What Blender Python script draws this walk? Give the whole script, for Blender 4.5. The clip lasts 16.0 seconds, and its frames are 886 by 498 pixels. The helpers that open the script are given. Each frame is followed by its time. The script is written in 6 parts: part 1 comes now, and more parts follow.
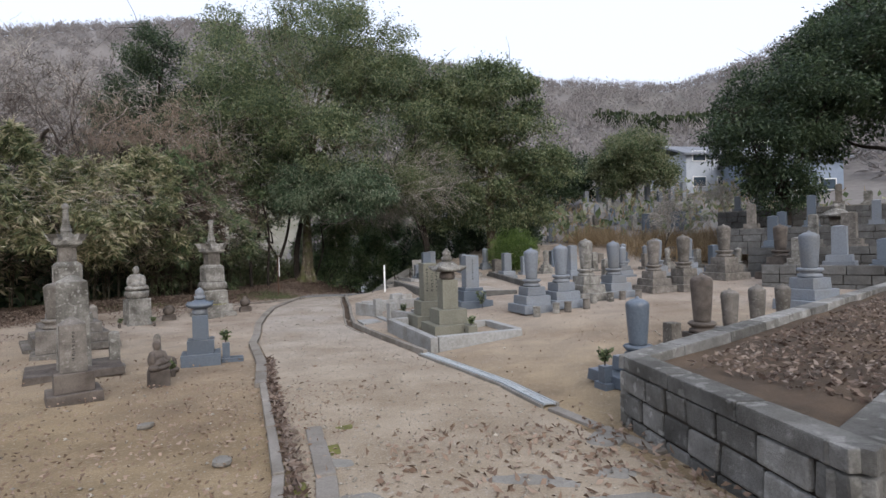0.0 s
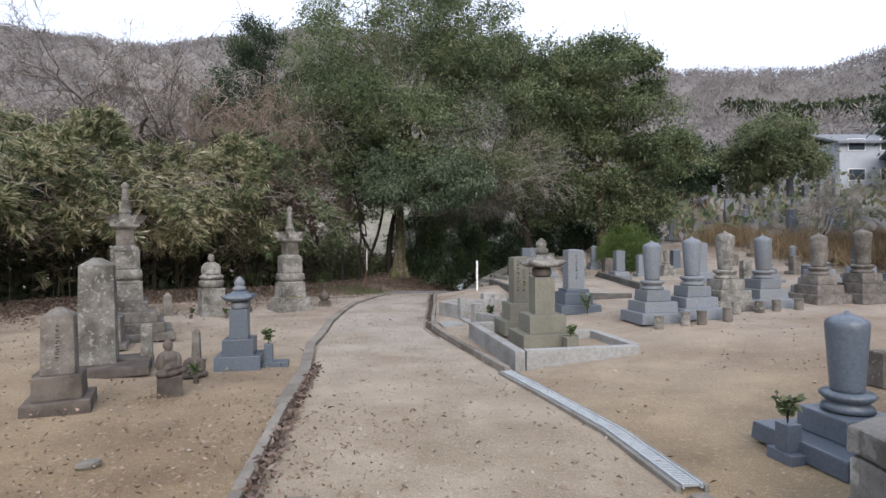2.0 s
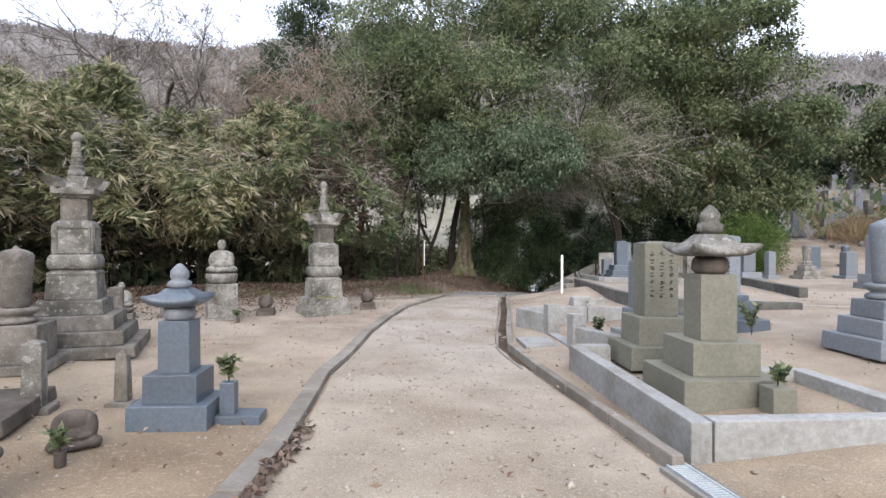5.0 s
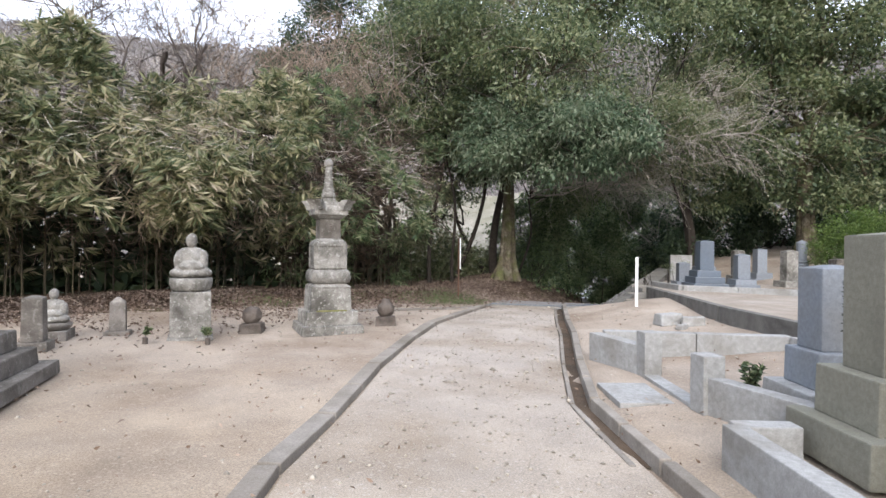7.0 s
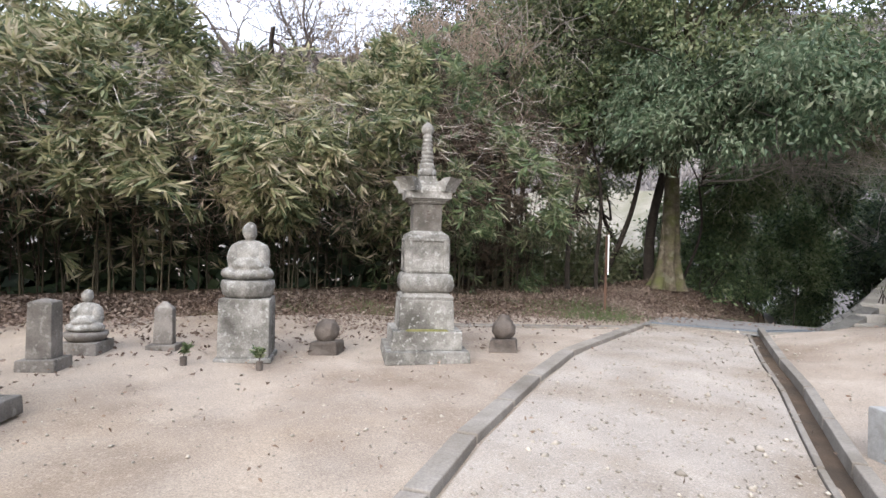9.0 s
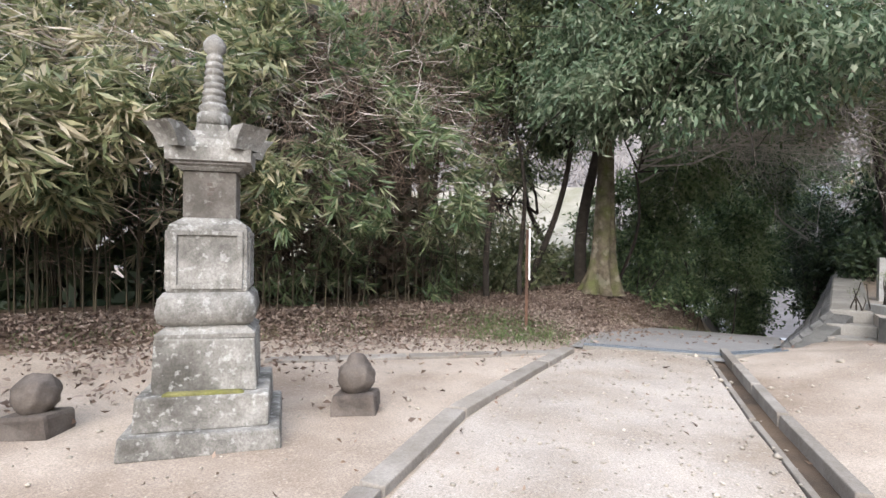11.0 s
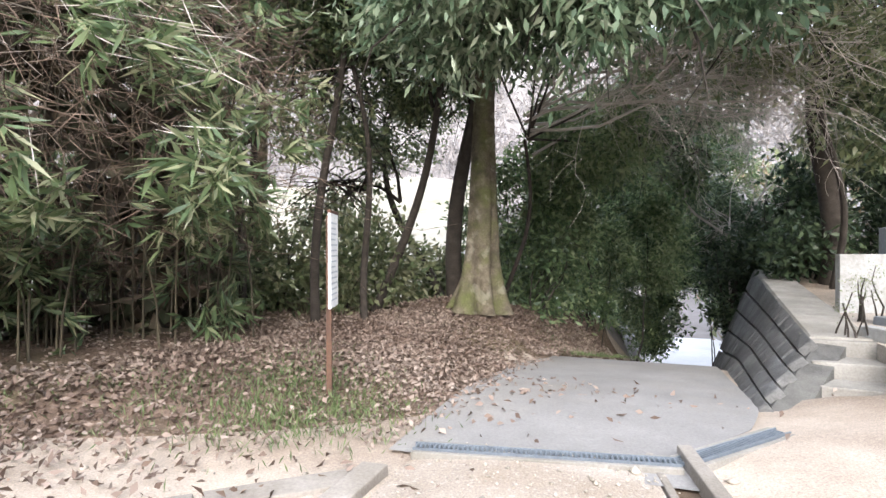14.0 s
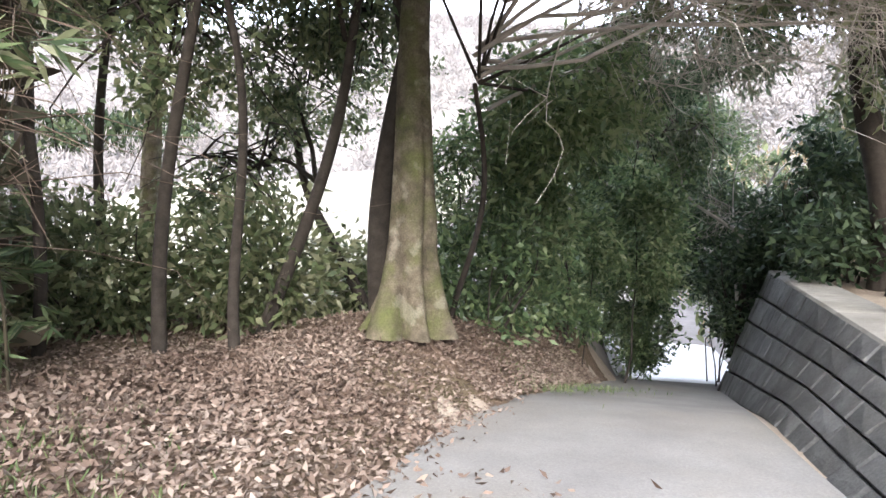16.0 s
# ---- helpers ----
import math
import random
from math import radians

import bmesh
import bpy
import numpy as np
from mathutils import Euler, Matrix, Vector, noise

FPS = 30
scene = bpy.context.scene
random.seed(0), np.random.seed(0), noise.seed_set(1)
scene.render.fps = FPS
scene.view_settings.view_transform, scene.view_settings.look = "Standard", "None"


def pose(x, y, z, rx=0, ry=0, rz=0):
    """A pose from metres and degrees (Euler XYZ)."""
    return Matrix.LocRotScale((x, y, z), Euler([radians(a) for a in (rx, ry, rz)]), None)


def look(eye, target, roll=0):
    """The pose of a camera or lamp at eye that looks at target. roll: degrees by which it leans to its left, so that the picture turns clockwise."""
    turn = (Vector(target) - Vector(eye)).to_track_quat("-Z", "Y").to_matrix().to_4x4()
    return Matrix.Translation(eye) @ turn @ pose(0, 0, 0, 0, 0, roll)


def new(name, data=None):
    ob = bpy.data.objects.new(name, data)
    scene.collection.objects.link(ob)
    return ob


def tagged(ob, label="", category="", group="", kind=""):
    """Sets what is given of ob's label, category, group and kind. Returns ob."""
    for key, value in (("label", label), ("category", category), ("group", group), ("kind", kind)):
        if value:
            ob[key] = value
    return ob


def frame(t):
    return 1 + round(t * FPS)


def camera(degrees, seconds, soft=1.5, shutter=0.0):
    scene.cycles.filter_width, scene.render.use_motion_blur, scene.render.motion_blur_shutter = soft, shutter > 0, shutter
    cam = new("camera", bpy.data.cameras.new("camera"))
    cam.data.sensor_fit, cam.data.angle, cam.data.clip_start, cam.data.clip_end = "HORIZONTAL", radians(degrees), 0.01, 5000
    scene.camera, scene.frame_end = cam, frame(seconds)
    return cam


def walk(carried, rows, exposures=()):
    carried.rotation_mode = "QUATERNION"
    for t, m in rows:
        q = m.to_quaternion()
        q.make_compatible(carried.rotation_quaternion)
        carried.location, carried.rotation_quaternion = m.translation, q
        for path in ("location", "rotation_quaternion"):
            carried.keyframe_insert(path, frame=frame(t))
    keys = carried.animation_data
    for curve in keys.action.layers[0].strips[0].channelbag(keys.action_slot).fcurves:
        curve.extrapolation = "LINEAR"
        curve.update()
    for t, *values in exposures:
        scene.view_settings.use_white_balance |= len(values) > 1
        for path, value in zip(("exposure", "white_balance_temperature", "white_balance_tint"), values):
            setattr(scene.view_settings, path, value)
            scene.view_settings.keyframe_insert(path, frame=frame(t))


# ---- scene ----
cam = camera(78.05, 16.0)
# seconds, eye x, y, z, yaw, pitch, roll
ROWS = [
    (0.0, 0.000, -0.000, 1.901, 0.00, -0.38, 1.50),
    (0.5, 0.161, 0.500, 1.840, 2.88, -0.39, 1.21),
    (1.0, 0.234, 1.031, 1.792, 7.86, -0.18, 0.80),
    (1.5, 0.254, 1.597, 1.745, 9.99, -0.27, 0.57),
    (2.0, 0.230, 2.192, 1.704, 11.20, -0.26, 0.39),
    (2.5, 0.147, 2.755, 1.663, 11.21, -0.25, 0.25),
    (3.0, 0.017, 3.314, 1.619, 11.89, -0.16, 0.13),
    (3.5, -0.115, 3.824, 1.557, 13.07, -0.18, 0.01),
    (4.0, -0.297, 4.399, 1.502, 16.19, -0.30, -0.22),
    (6.5, -1.432, 7.886, 1.394, 19.36, -0.18, -0.30),
    (7.0, -1.682, 8.520, 1.381, 22.07, -0.14, -0.59),
    (7.5, -1.950, 9.121, 1.362, 30.01, -0.24, -1.12),
    (8.0, -2.216, 9.715, 1.349, 36.77, -0.40, -1.39),
    (10.5, -3.286, 12.966, 1.340, 33.73, -0.39, -0.82),
    (11.0, -3.447, 13.647, 1.333, 30.08, -0.24, -0.73),
    (11.5, -3.561, 14.325, 1.321, 27.55, -0.23, -0.68),
    (12.0, -3.654, 14.996, 1.305, 24.70, -0.16, -0.41),
    (12.5, -3.742, 15.669, 1.302, 21.60, -0.16, -0.25),
    (13.0, -3.838, 16.306, 1.315, 20.95, -0.23, 0.07),
    (13.5, -3.943, 16.929, 1.332, 20.35, -0.27, 0.14),
    (14.0, -4.046, 17.558, 1.347, 20.20, -0.21, 0.18),
    (14.5, -4.142, 18.199, 1.348, 19.38, -0.16, 0.14),
    (15.0, -4.229, 18.862, 1.331, 19.23, -0.31, 0.00),
    (15.5, -4.295, 19.536, 1.305, 19.00, -0.31, 0.21),
    (16.0, -4.314, 20.256, 1.280, 17.87, -0.30, 0.27),
]
walk(cam, [(t, pose(x, y, z, 90 + pitch, roll, yaw)) for t, x, y, z, yaw, pitch, roll in ROWS],
     exposures=[(0.0, 0.3), (2.0, 0.5), (2.7, 0.78), (4.0, 0.88), (6.5, 1.1), (8.0, 1.25), (10.5, 1.45), (12.5, 1.92), (14.0, 2.22), (16.0, 2.6)])

# ---- world and sun ----
SUN_ELEV, SUN_AZ = 31.0, 160.0
world = bpy.data.worlds.new("sky_world")
scene.world = world
world.use_nodes = True
wn = world.node_tree.nodes
wl = world.node_tree.links
sky = wn.new("ShaderNodeTexSky")
sky.sky_type = "NISHITA"
sky.sun_disc = False
sky.sun_elevation, sky.sun_rotation = radians(SUN_ELEV), radians(SUN_AZ)
sky.air_density, sky.dust_density, sky.ozone_density = 1.0, 6.0, 1.0
bg = next(n for n in wn if n.type == "BACKGROUND")
bg.inputs["Strength"].default_value = 0.14
cloud = wn.new("ShaderNodeMix")
cloud.data_type = "RGBA"
cloud.inputs["Factor"].default_value = 0.8
cloud.inputs[7].default_value = (6.75, 7.35, 9.0, 1)
wl.new(sky.outputs[0], cloud.inputs[6])
wl.new(cloud.outputs[2], bg.inputs["Color"])

sun_data = bpy.data.lights.new("sun", "SUN")
sun_data.energy, sun_data.angle, sun_data.color = 1.7, radians(50), (1.0, 0.97, 0.955)
sun = new("sun", sun_data)
az, el = radians(SUN_AZ), radians(SUN_ELEV)
sun.matrix_basis = look((30 * math.sin(az) * math.cos(el), 30 * math.cos(az) * math.cos(el), 30 * math.sin(el)), (0, 0, 0))

# ---- materials ----
MATS = {}


def mat(name, c1, c2, scale=6.0, rough=0.9, bump=0.25, c3=None, scale3=1.2, amount3=0.5, spot=None, spot_scale=14.0, spot_amount=0.4, spec=0.3, vary=0.0, fine=60.0, translucent=0.0, island=False, grain=0.2, shift=None):
    """A mottled surface: two colours by noise, a broad stain, fine grain in the relief, spots, and variation from piece to piece."""
    if name in MATS:
        return MATS[name]
    m = bpy.data.materials.new(name)
    m.use_nodes = True
    n, l = m.node_tree.nodes, m.node_tree.links
    b = n["Principled BSDF"]
    b.inputs["Roughness"].default_value = rough
    b.inputs["Specular IOR Level"].default_value = spec
    geo = n.new("ShaderNodeNewGeometry")

    def noise_node(s, detail=5.0, rgh=0.6):
        t = n.new("ShaderNodeTexNoise")
        t.inputs["Scale"].default_value, t.inputs["Detail"].default_value, t.inputs["Roughness"].default_value = s, detail, rgh
        l.new(geo.outputs["Position"], t.inputs["Vector"])
        return t

    def ramp(sock, lo, hi):
        r = n.new("ShaderNodeMapRange")
        r.inputs["From Min"].default_value, r.inputs["From Max"].default_value = lo, hi
        l.new(sock, r.inputs["Value"])
        return r.outputs[0]

    def mix(fac, a, bb):
        x = n.new("ShaderNodeMix")
        x.data_type = "RGBA"
        if isinstance(fac, float):
            x.inputs["Factor"].default_value = fac
        else:
            l.new(fac, x.inputs["Factor"])
        for k, v in ((6, a), (7, bb)):
            if isinstance(v, tuple):
                x.inputs[k].default_value = (*v, 1)
            else:
                l.new(v, x.inputs[k])
        return x.outputs[2]

    base = noise_node(scale)
    col = mix(ramp(base.outputs["Fac"], 0.35, 0.65), c1, c2)
    if shift:
        sep = n.new("ShaderNodeSeparateXYZ")
        l.new(geo.outputs["Position"], sep.inputs[0])
        wob = n.new("ShaderNodeMath")
        wob.operation, wob.inputs[1].default_value = "MULTIPLY_ADD", 5.0
        l.new(base.outputs["Fac"], wob.inputs[0])
        l.new(sep.outputs["Y"], wob.inputs[2])
        col = mix(ramp(wob.outputs[0], shift[1], shift[2]), col, mix(ramp(base.outputs["Fac"], 0.3, 0.7), shift[0], tuple(0.74 * q for q in shift[0])))
    if c3:
        st = noise_node(scale3, 4.0)
        r = ramp(st.outputs["Fac"], 0.45, 0.68)
        mul = n.new("ShaderNodeMath")
        mul.operation = "MULTIPLY"
        mul.inputs[1].default_value = amount3
        l.new(r, mul.inputs[0])
        col = mix(mul.outputs[0], col, c3)
    if spot:
        sp = noise_node(spot_scale, 3.0, 0.5)
        r = ramp(sp.outputs["Fac"], 0.58, 0.66)
        mul = n.new("ShaderNodeMath")
        mul.operation = "MULTIPLY"
        mul.inputs[1].default_value = spot_amount
        l.new(r, mul.inputs[0])
        col = mix(mul.outputs[0], col, spot)
    gr = noise_node(fine, 5.0, 0.72)
    hs = n.new("ShaderNodeHueSaturation")
    l.new(col, hs.inputs["Color"])
    val = n.new("ShaderNodeMapRange")
    val.inputs["From Min"].default_value, val.inputs["From Max"].default_value = 0.3, 0.7
    val.inputs["To Min"].default_value, val.inputs["To Max"].default_value = 1 - grain, 1 + grain
    l.new(gr.outputs["Fac"], val.inputs["Value"])
    last = val.outputs[0]
    if vary:
        src = geo.outputs["Random Per Island"]
        if not island:
            info = n.new("ShaderNodeObjectInfo")
            src = info.outputs["Random"]
        rr = n.new("ShaderNodeMapRange")
        rr.inputs["To Min"].default_value, rr.inputs["To Max"].default_value = 1 - vary, 1 + vary
        l.new(src, rr.inputs["Value"])
        mm = n.new("ShaderNodeMath")
        mm.operation = "MULTIPLY"
        l.new(last, mm.inputs[0])
        l.new(rr.outputs[0], mm.inputs[1])
        last = mm.outputs[0]
    l.new(last, hs.inputs["Value"])
    l.new(hs.outputs[0], b.inputs["Base Color"])
    if bump:
        add = n.new("ShaderNodeMath")
        add.operation = "ADD"
        l.new(base.outputs["Fac"], add.inputs[0])
        l.new(gr.outputs["Fac"], add.inputs[1])
        bp = n.new("ShaderNodeBump")
        bp.inputs["Strength"].default_value, bp.inputs["Distance"].default_value = bump, 0.02
        l.new(add.outputs[0], bp.inputs["Height"])
        l.new(bp.outputs[0], b.inputs["Normal"])
    if translucent:
        tr = n.new("ShaderNodeBsdfTranslucent")
        l.new(hs.outputs[0], tr.inputs["Color"])
        ms = n.new("ShaderNodeMixShader")
        ms.inputs[0].default_value = translucent
        l.new(b.outputs[0], ms.inputs[1])
        l.new(tr.outputs[0], ms.inputs[2])
        out = next(k for k in n if k.type == "OUTPUT_MATERIAL")
        l.new(ms.outputs[0], out.inputs["Surface"])
    MATS[name] = m
    return m


def leaf_mat(name, cols, rough=0.5, translucent=0.3, spec=0.4, patch=0.6):
    """Leaves: each leaf takes a colour of its own from a ramp; broad patches shift it."""
    m = bpy.data.materials.new(name)
    m.use_nodes = True
    n, l = m.node_tree.nodes, m.node_tree.links
    b = n["Principled BSDF"]
    b.inputs["Roughness"].default_value, b.inputs["Specular IOR Level"].default_value = rough, spec
    geo = n.new("ShaderNodeNewGeometry")
    t = n.new("ShaderNodeTexNoise")
    t.inputs["Scale"].default_value, t.inputs["Detail"].default_value = patch, 3.0
    l.new(geo.outputs["Position"], t.inputs["Vector"])
    mr = n.new("ShaderNodeMapRange")
    mr.inputs["From Min"].default_value, mr.inputs["From Max"].default_value = 0.3, 0.7
    mr.inputs["To Min"].default_value, mr.inputs["To Max"].default_value = -0.3, 0.3
    l.new(t.outputs["Fac"], mr.inputs["Value"])
    ad = n.new("ShaderNodeMath")
    ad.operation, ad.use_clamp = "ADD", True
    l.new(geo.outputs["Random Per Island"], ad.inputs[0])
    l.new(mr.outputs[0], ad.inputs[1])
    r = n.new("ShaderNodeValToRGB")
    els = r.color_ramp.elements
    els[0].color, els[0].position = (*cols[0], 1), 0.0
    els[1].color, els[1].position = (*cols[-1], 1), 1.0
    for k in range(1, len(cols) - 1):
        e = els.new(k / (len(cols) - 1))
        e.color = (*cols[k], 1)
    l.new(ad.outputs[0], r.inputs[0])
    l.new(r.outputs[0], b.inputs["Base Color"])
    tr = n.new("ShaderNodeBsdfTranslucent")
    l.new(r.outputs[0], tr.inputs["Color"])
    ms = n.new("ShaderNodeMixShader")
    ms.inputs[0].default_value = translucent
    l.new(b.outputs[0], ms.inputs[1])
    l.new(tr.outputs[0], ms.inputs[2])
    out = next(k for k in n if k.type == "OUTPUT_MATERIAL")
    l.new(ms.outputs[0], out.inputs["Surface"])
    return m


DIRT = mat("sandy_dirt", (0.31, 0.235, 0.145), (0.205, 0.152, 0.09), 1.3, 0.95, 0.5, (0.145, 0.1, 0.066), 0.42, 0.7, (0.4, 0.335, 0.26), 22.0, 0.35, 0.15, fine=75.0, grain=0.36, shift=((0.39, 0.33, 0.27), 8.0, 17.0))
PATHD = mat("gravelly_path", (0.355, 0.295, 0.222), (0.265, 0.212, 0.15), 1.5, 0.95, 0.5, (0.19, 0.145, 0.1), 0.55, 0.7, (0.42, 0.385, 0.345), 34.0, 0.4, 0.15, fine=85.0, grain=0.36, shift=((0.385, 0.341, 0.294), 9.0, 17.0))
CONC = mat("worn_concrete", (0.235, 0.222, 0.198), (0.165, 0.155, 0.135), 3.0, 0.9, 0.3, (0.13, 0.115, 0.09), 1.1, 0.6, fine=50.0, vary=0.12)
APRON = mat("pavement_concrete", (0.205, 0.198, 0.188), (0.16, 0.153, 0.146), 1.4, 0.9, 0.2, (0.2, 0.18, 0.15), 0.6, 0.5, fine=60.0)
OLD = mat("weathered_stone", (0.22, 0.2, 0.178), (0.12, 0.108, 0.094), 5.0, 0.95, 0.5, (0.06, 0.055, 0.045), 1.6, 0.6, (0.34, 0.33, 0.30), 17.0, 0.32, 0.2, vary=0.12)
LICHEN = mat("lichened_stone", (0.30, 0.288, 0.262), (0.16, 0.152, 0.134), 7.0, 0.95, 0.6, (0.06, 0.056, 0.047), 2.0, 0.85, (0.46, 0.46, 0.43), 19.0, 0.42, 0.2, vary=0.10, grain=0.3)
DARKOLD = mat("dark_stained_stone", (0.12, 0.10, 0.085), (0.06, 0.05, 0.043), 5.0, 0.95, 0.45, (0.2, 0.175, 0.15), 2.2, 0.5, fine=70.0, vary=0.15)
GRANITE = mat("grey_granite", (0.205, 0.226, 0.25), (0.155, 0.172, 0.195), 30.0, 0.6, 0.08, (0.17, 0.165, 0.15), 1.4, 0.45, fine=140.0, vary=0.15)
BLUE = mat("blue_grey_granite", (0.115, 0.14, 0.172), (0.08, 0.1, 0.125), 40.0, 0.35, 0.05, (0.09, 0.1, 0.11), 1.5, 0.4, fine=160.0, spec=0.5, vary=0.12)
OLIVE = mat("olive_granite", (0.20, 0.196, 0.156), (0.155, 0.15, 0.118), 30.0, 0.65, 0.1, (0.10, 0.096, 0.075), 1.4, 0.4, fine=140.0, vary=0.08)
PALE = mat("pale_granite", (0.33, 0.33, 0.32), (0.245, 0.245, 0.235), 20.0, 0.8, 0.15, (0.16, 0.145, 0.12), 2.2, 0.6, fine=120.0, vary=0.08)
WALLST = mat("wall_stone", (0.245, 0.24, 0.225), (0.14, 0.135, 0.122), 3.0, 0.95, 0.7, (0.06, 0.057, 0.05), 1.3, 0.7, (0.38, 0.375, 0.35), 9.0, 0.45, 0.2, vary=0.38)
JOINT = mat("dark_joint", (0.045, 0.04, 0.033), (0.025, 0.022, 0.018), 8.0, 1.0, 0.3)
SOIL = mat("leafy_soil", (0.085, 0.06, 0.041), (0.05, 0.037, 0.026), 3.0, 1.0, 0.6, (0.16, 0.11, 0.07), 0.9, 0.5, fine=60.0)
STEEL = mat("galvanised_steel", (0.42, 0.45, 0.47), (0.33, 0.36, 0.38), 12.0, 0.45, 0.05, spec=0.6, fine=90.0)
BARK = mat("tree_bark", (0.165, 0.14, 0.10), (0.07, 0.058, 0.042), 7.0, 0.95, 1.0, (0.1, 0.11, 0.04), 2.6, 0.9, (0.34, 0.31, 0.25), 5.0, 0.35, 0.15, grain=0.35)
DARKBARK = mat("dark_bark", (0.05, 0.041, 0.033), (0.028, 0.023, 0.019), 8.0, 0.95, 0.6)
TWIG = mat("dry_twigs", (0.32, 0.255, 0.2), (0.17, 0.13, 0.1), 5.0, 0.9, 0.0, vary=0.45, island=True)
TWIGBROWN = mat("brown_dead_stems", (0.15, 0.11, 0.083), (0.07, 0.05, 0.039), 5.0, 0.9, 0.0, vary=0.45, island=True)
TWIGDARK = mat("dark_bare_branches", (0.15, 0.125, 0.11), (0.09, 0.075, 0.066), 3.0, 0.9, 0.0, vary=0.3, island=True)
TWIGGREY = mat("bare_grey_twigs", (0.47, 0.43, 0.385), (0.32, 0.285, 0.25), 3.0, 0.9, 0.0, vary=0.35, island=True)
CULM = mat("bamboo_culms", (0.085, 0.07, 0.042), (0.045, 0.038, 0.026), 3.0, 0.6, 0.1, vary=0.4)
WHITE = mat("white_paint", (0.8, 0.8, 0.78), (0.72, 0.72, 0.70), 5.0, 0.6, 0.05)
PLASTER = mat("white_plaster", (0.42, 0.45, 0.49), (0.35, 0.38, 0.42), 0.8, 0.8, 0.05)
BLUEWALL = mat("blue_siding", (0.24, 0.29, 0.36), (0.2, 0.245, 0.31), 0.9, 0.7, 0.05)
ROOF = mat("grey_tiles", (0.2, 0.21, 0.23), (0.14, 0.15, 0.165), 1.5, 0.6, 0.2)
GREENROOF = mat("pale_green_roof", (0.52, 0.58, 0.47), (0.44, 0.5, 0.4), 0.7, 0.6, 0.05)
GLASS = mat("window_glass", (0.05, 0.07, 0.09), (0.04, 0.055, 0.07), 1.0, 0.12, 0.0, spec=0.6)
DARKSTEEL = mat("dark_steel", (0.115, 0.135, 0.155), (0.085, 0.1, 0.115), 12.0, 0.5, 0.05, spec=0.5, fine=90.0)
KERBC = mat("kerb_concrete", (0.25, 0.228, 0.2), (0.175, 0.155, 0.13), 3.0, 0.9, 0.3, (0.14, 0.12, 0.095), 1.1, 0.6, fine=50.0, vary=0.12)
RUST = mat("rusty_post", (0.10, 0.055, 0.035), (0.06, 0.035, 0.025), 9.0, 0.9, 0.2)
INK = mat("engraving", (0.05, 0.05, 0.045), (0.035, 0.035, 0.03), 8.0, 0.9, 0.0)
RED = mat("red_letters", (0.45, 0.06, 0.04), (0.4, 0.05, 0.035), 8.0, 0.8, 0.0)
LITTER = mat("leaf_mould", (0.17, 0.122, 0.092), (0.095, 0.067, 0.05), 9.0, 1.0, 0.9, (0.075, 0.07, 0.035), 0.9, 0.6, (0.27, 0.205, 0.165), 26.0, 0.5, 0.1, grain=0.35)
MOSS = mat("moss", (0.16, 0.155, 0.045), (0.10, 0.10, 0.03), 9.0, 1.0, 0.6, (0.22, 0.19, 0.1), 3.0, 0.6)
PALEBANK = mat("pale_bank", (0.27, 0.25, 0.205), (0.17, 0.16, 0.125), 0.6, 0.95, 0.2, (0.17, 0.165, 0.11), 0.3, 0.6)
# Paler copy of the path concrete: open-sky light put into the colour.
LITCONC = mat("sky_lit_concrete", (0.5, 0.5, 0.49), (0.42, 0.42, 0.41), 0.8, 0.9, 0.1, (0.36, 0.35, 0.33), 0.3, 0.4)
PEBBLE = mat("pebbles", (0.36, 0.325, 0.27), (0.24, 0.21, 0.17), 30.0, 0.9, 0.0, vary=0.35, island=True)
BLUEPIPE = mat("grey_blue_plastic", (0.16, 0.2, 0.25), (0.12, 0.15, 0.19), 6.0, 0.5, 0.05)

BROADLEAF = leaf_mat("evergreen_leaves", [(0.055, 0.082, 0.042), (0.115, 0.158, 0.078), (0.195, 0.235, 0.115), (0.30, 0.32, 0.18)], 0.4, 0.5, 0.5)
# Also fills the bamboo, where its dark colour stands for the inner shade.
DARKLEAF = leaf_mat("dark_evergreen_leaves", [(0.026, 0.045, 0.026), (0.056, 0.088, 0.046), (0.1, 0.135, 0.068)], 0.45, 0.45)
OLIVELEAF = leaf_mat("olive_green_leaves", [(0.075, 0.105, 0.05), (0.13, 0.165, 0.078), (0.19, 0.215, 0.11), (0.28, 0.285, 0.17)], 0.42, 0.5, 0.5)
BAMBOOGREEN = leaf_mat("green_bamboo_leaves", [(0.05, 0.08, 0.04), (0.10, 0.15, 0.07), (0.17, 0.23, 0.105), (0.32, 0.33, 0.2)], 0.42, 0.45, 0.5, patch=0.9)
BOUGHLEAF = leaf_mat("pale_bough_leaves", [(0.06, 0.10, 0.058), (0.115, 0.175, 0.10), (0.20, 0.26, 0.16), (0.32, 0.36, 0.25)], 0.45, 0.5, 0.45)
# Brighter evergreen leaf for the undergrowth: light from the opening above put in colour.
LITLEAF = leaf_mat("lit_green_leaves", [(0.06, 0.1, 0.047), (0.115, 0.175, 0.077), (0.185, 0.25, 0.112), (0.29, 0.33, 0.18)], 0.42, 0.5, 0.5)
BAMBOOLEAF = leaf_mat("bamboo_leaves", [(0.068, 0.095, 0.045), (0.14, 0.168, 0.082), (0.245, 0.26, 0.135), (0.39, 0.37, 0.215), (0.53, 0.47, 0.34)], 0.42, 0.45, 0.5, patch=0.9)
DEADLEAF = leaf_mat("fallen_leaves", [(0.09, 0.062, 0.048), (0.145, 0.105, 0.083), (0.205, 0.157, 0.129), (0.27, 0.22, 0.183)], 0.8, 0.1, 0.2)
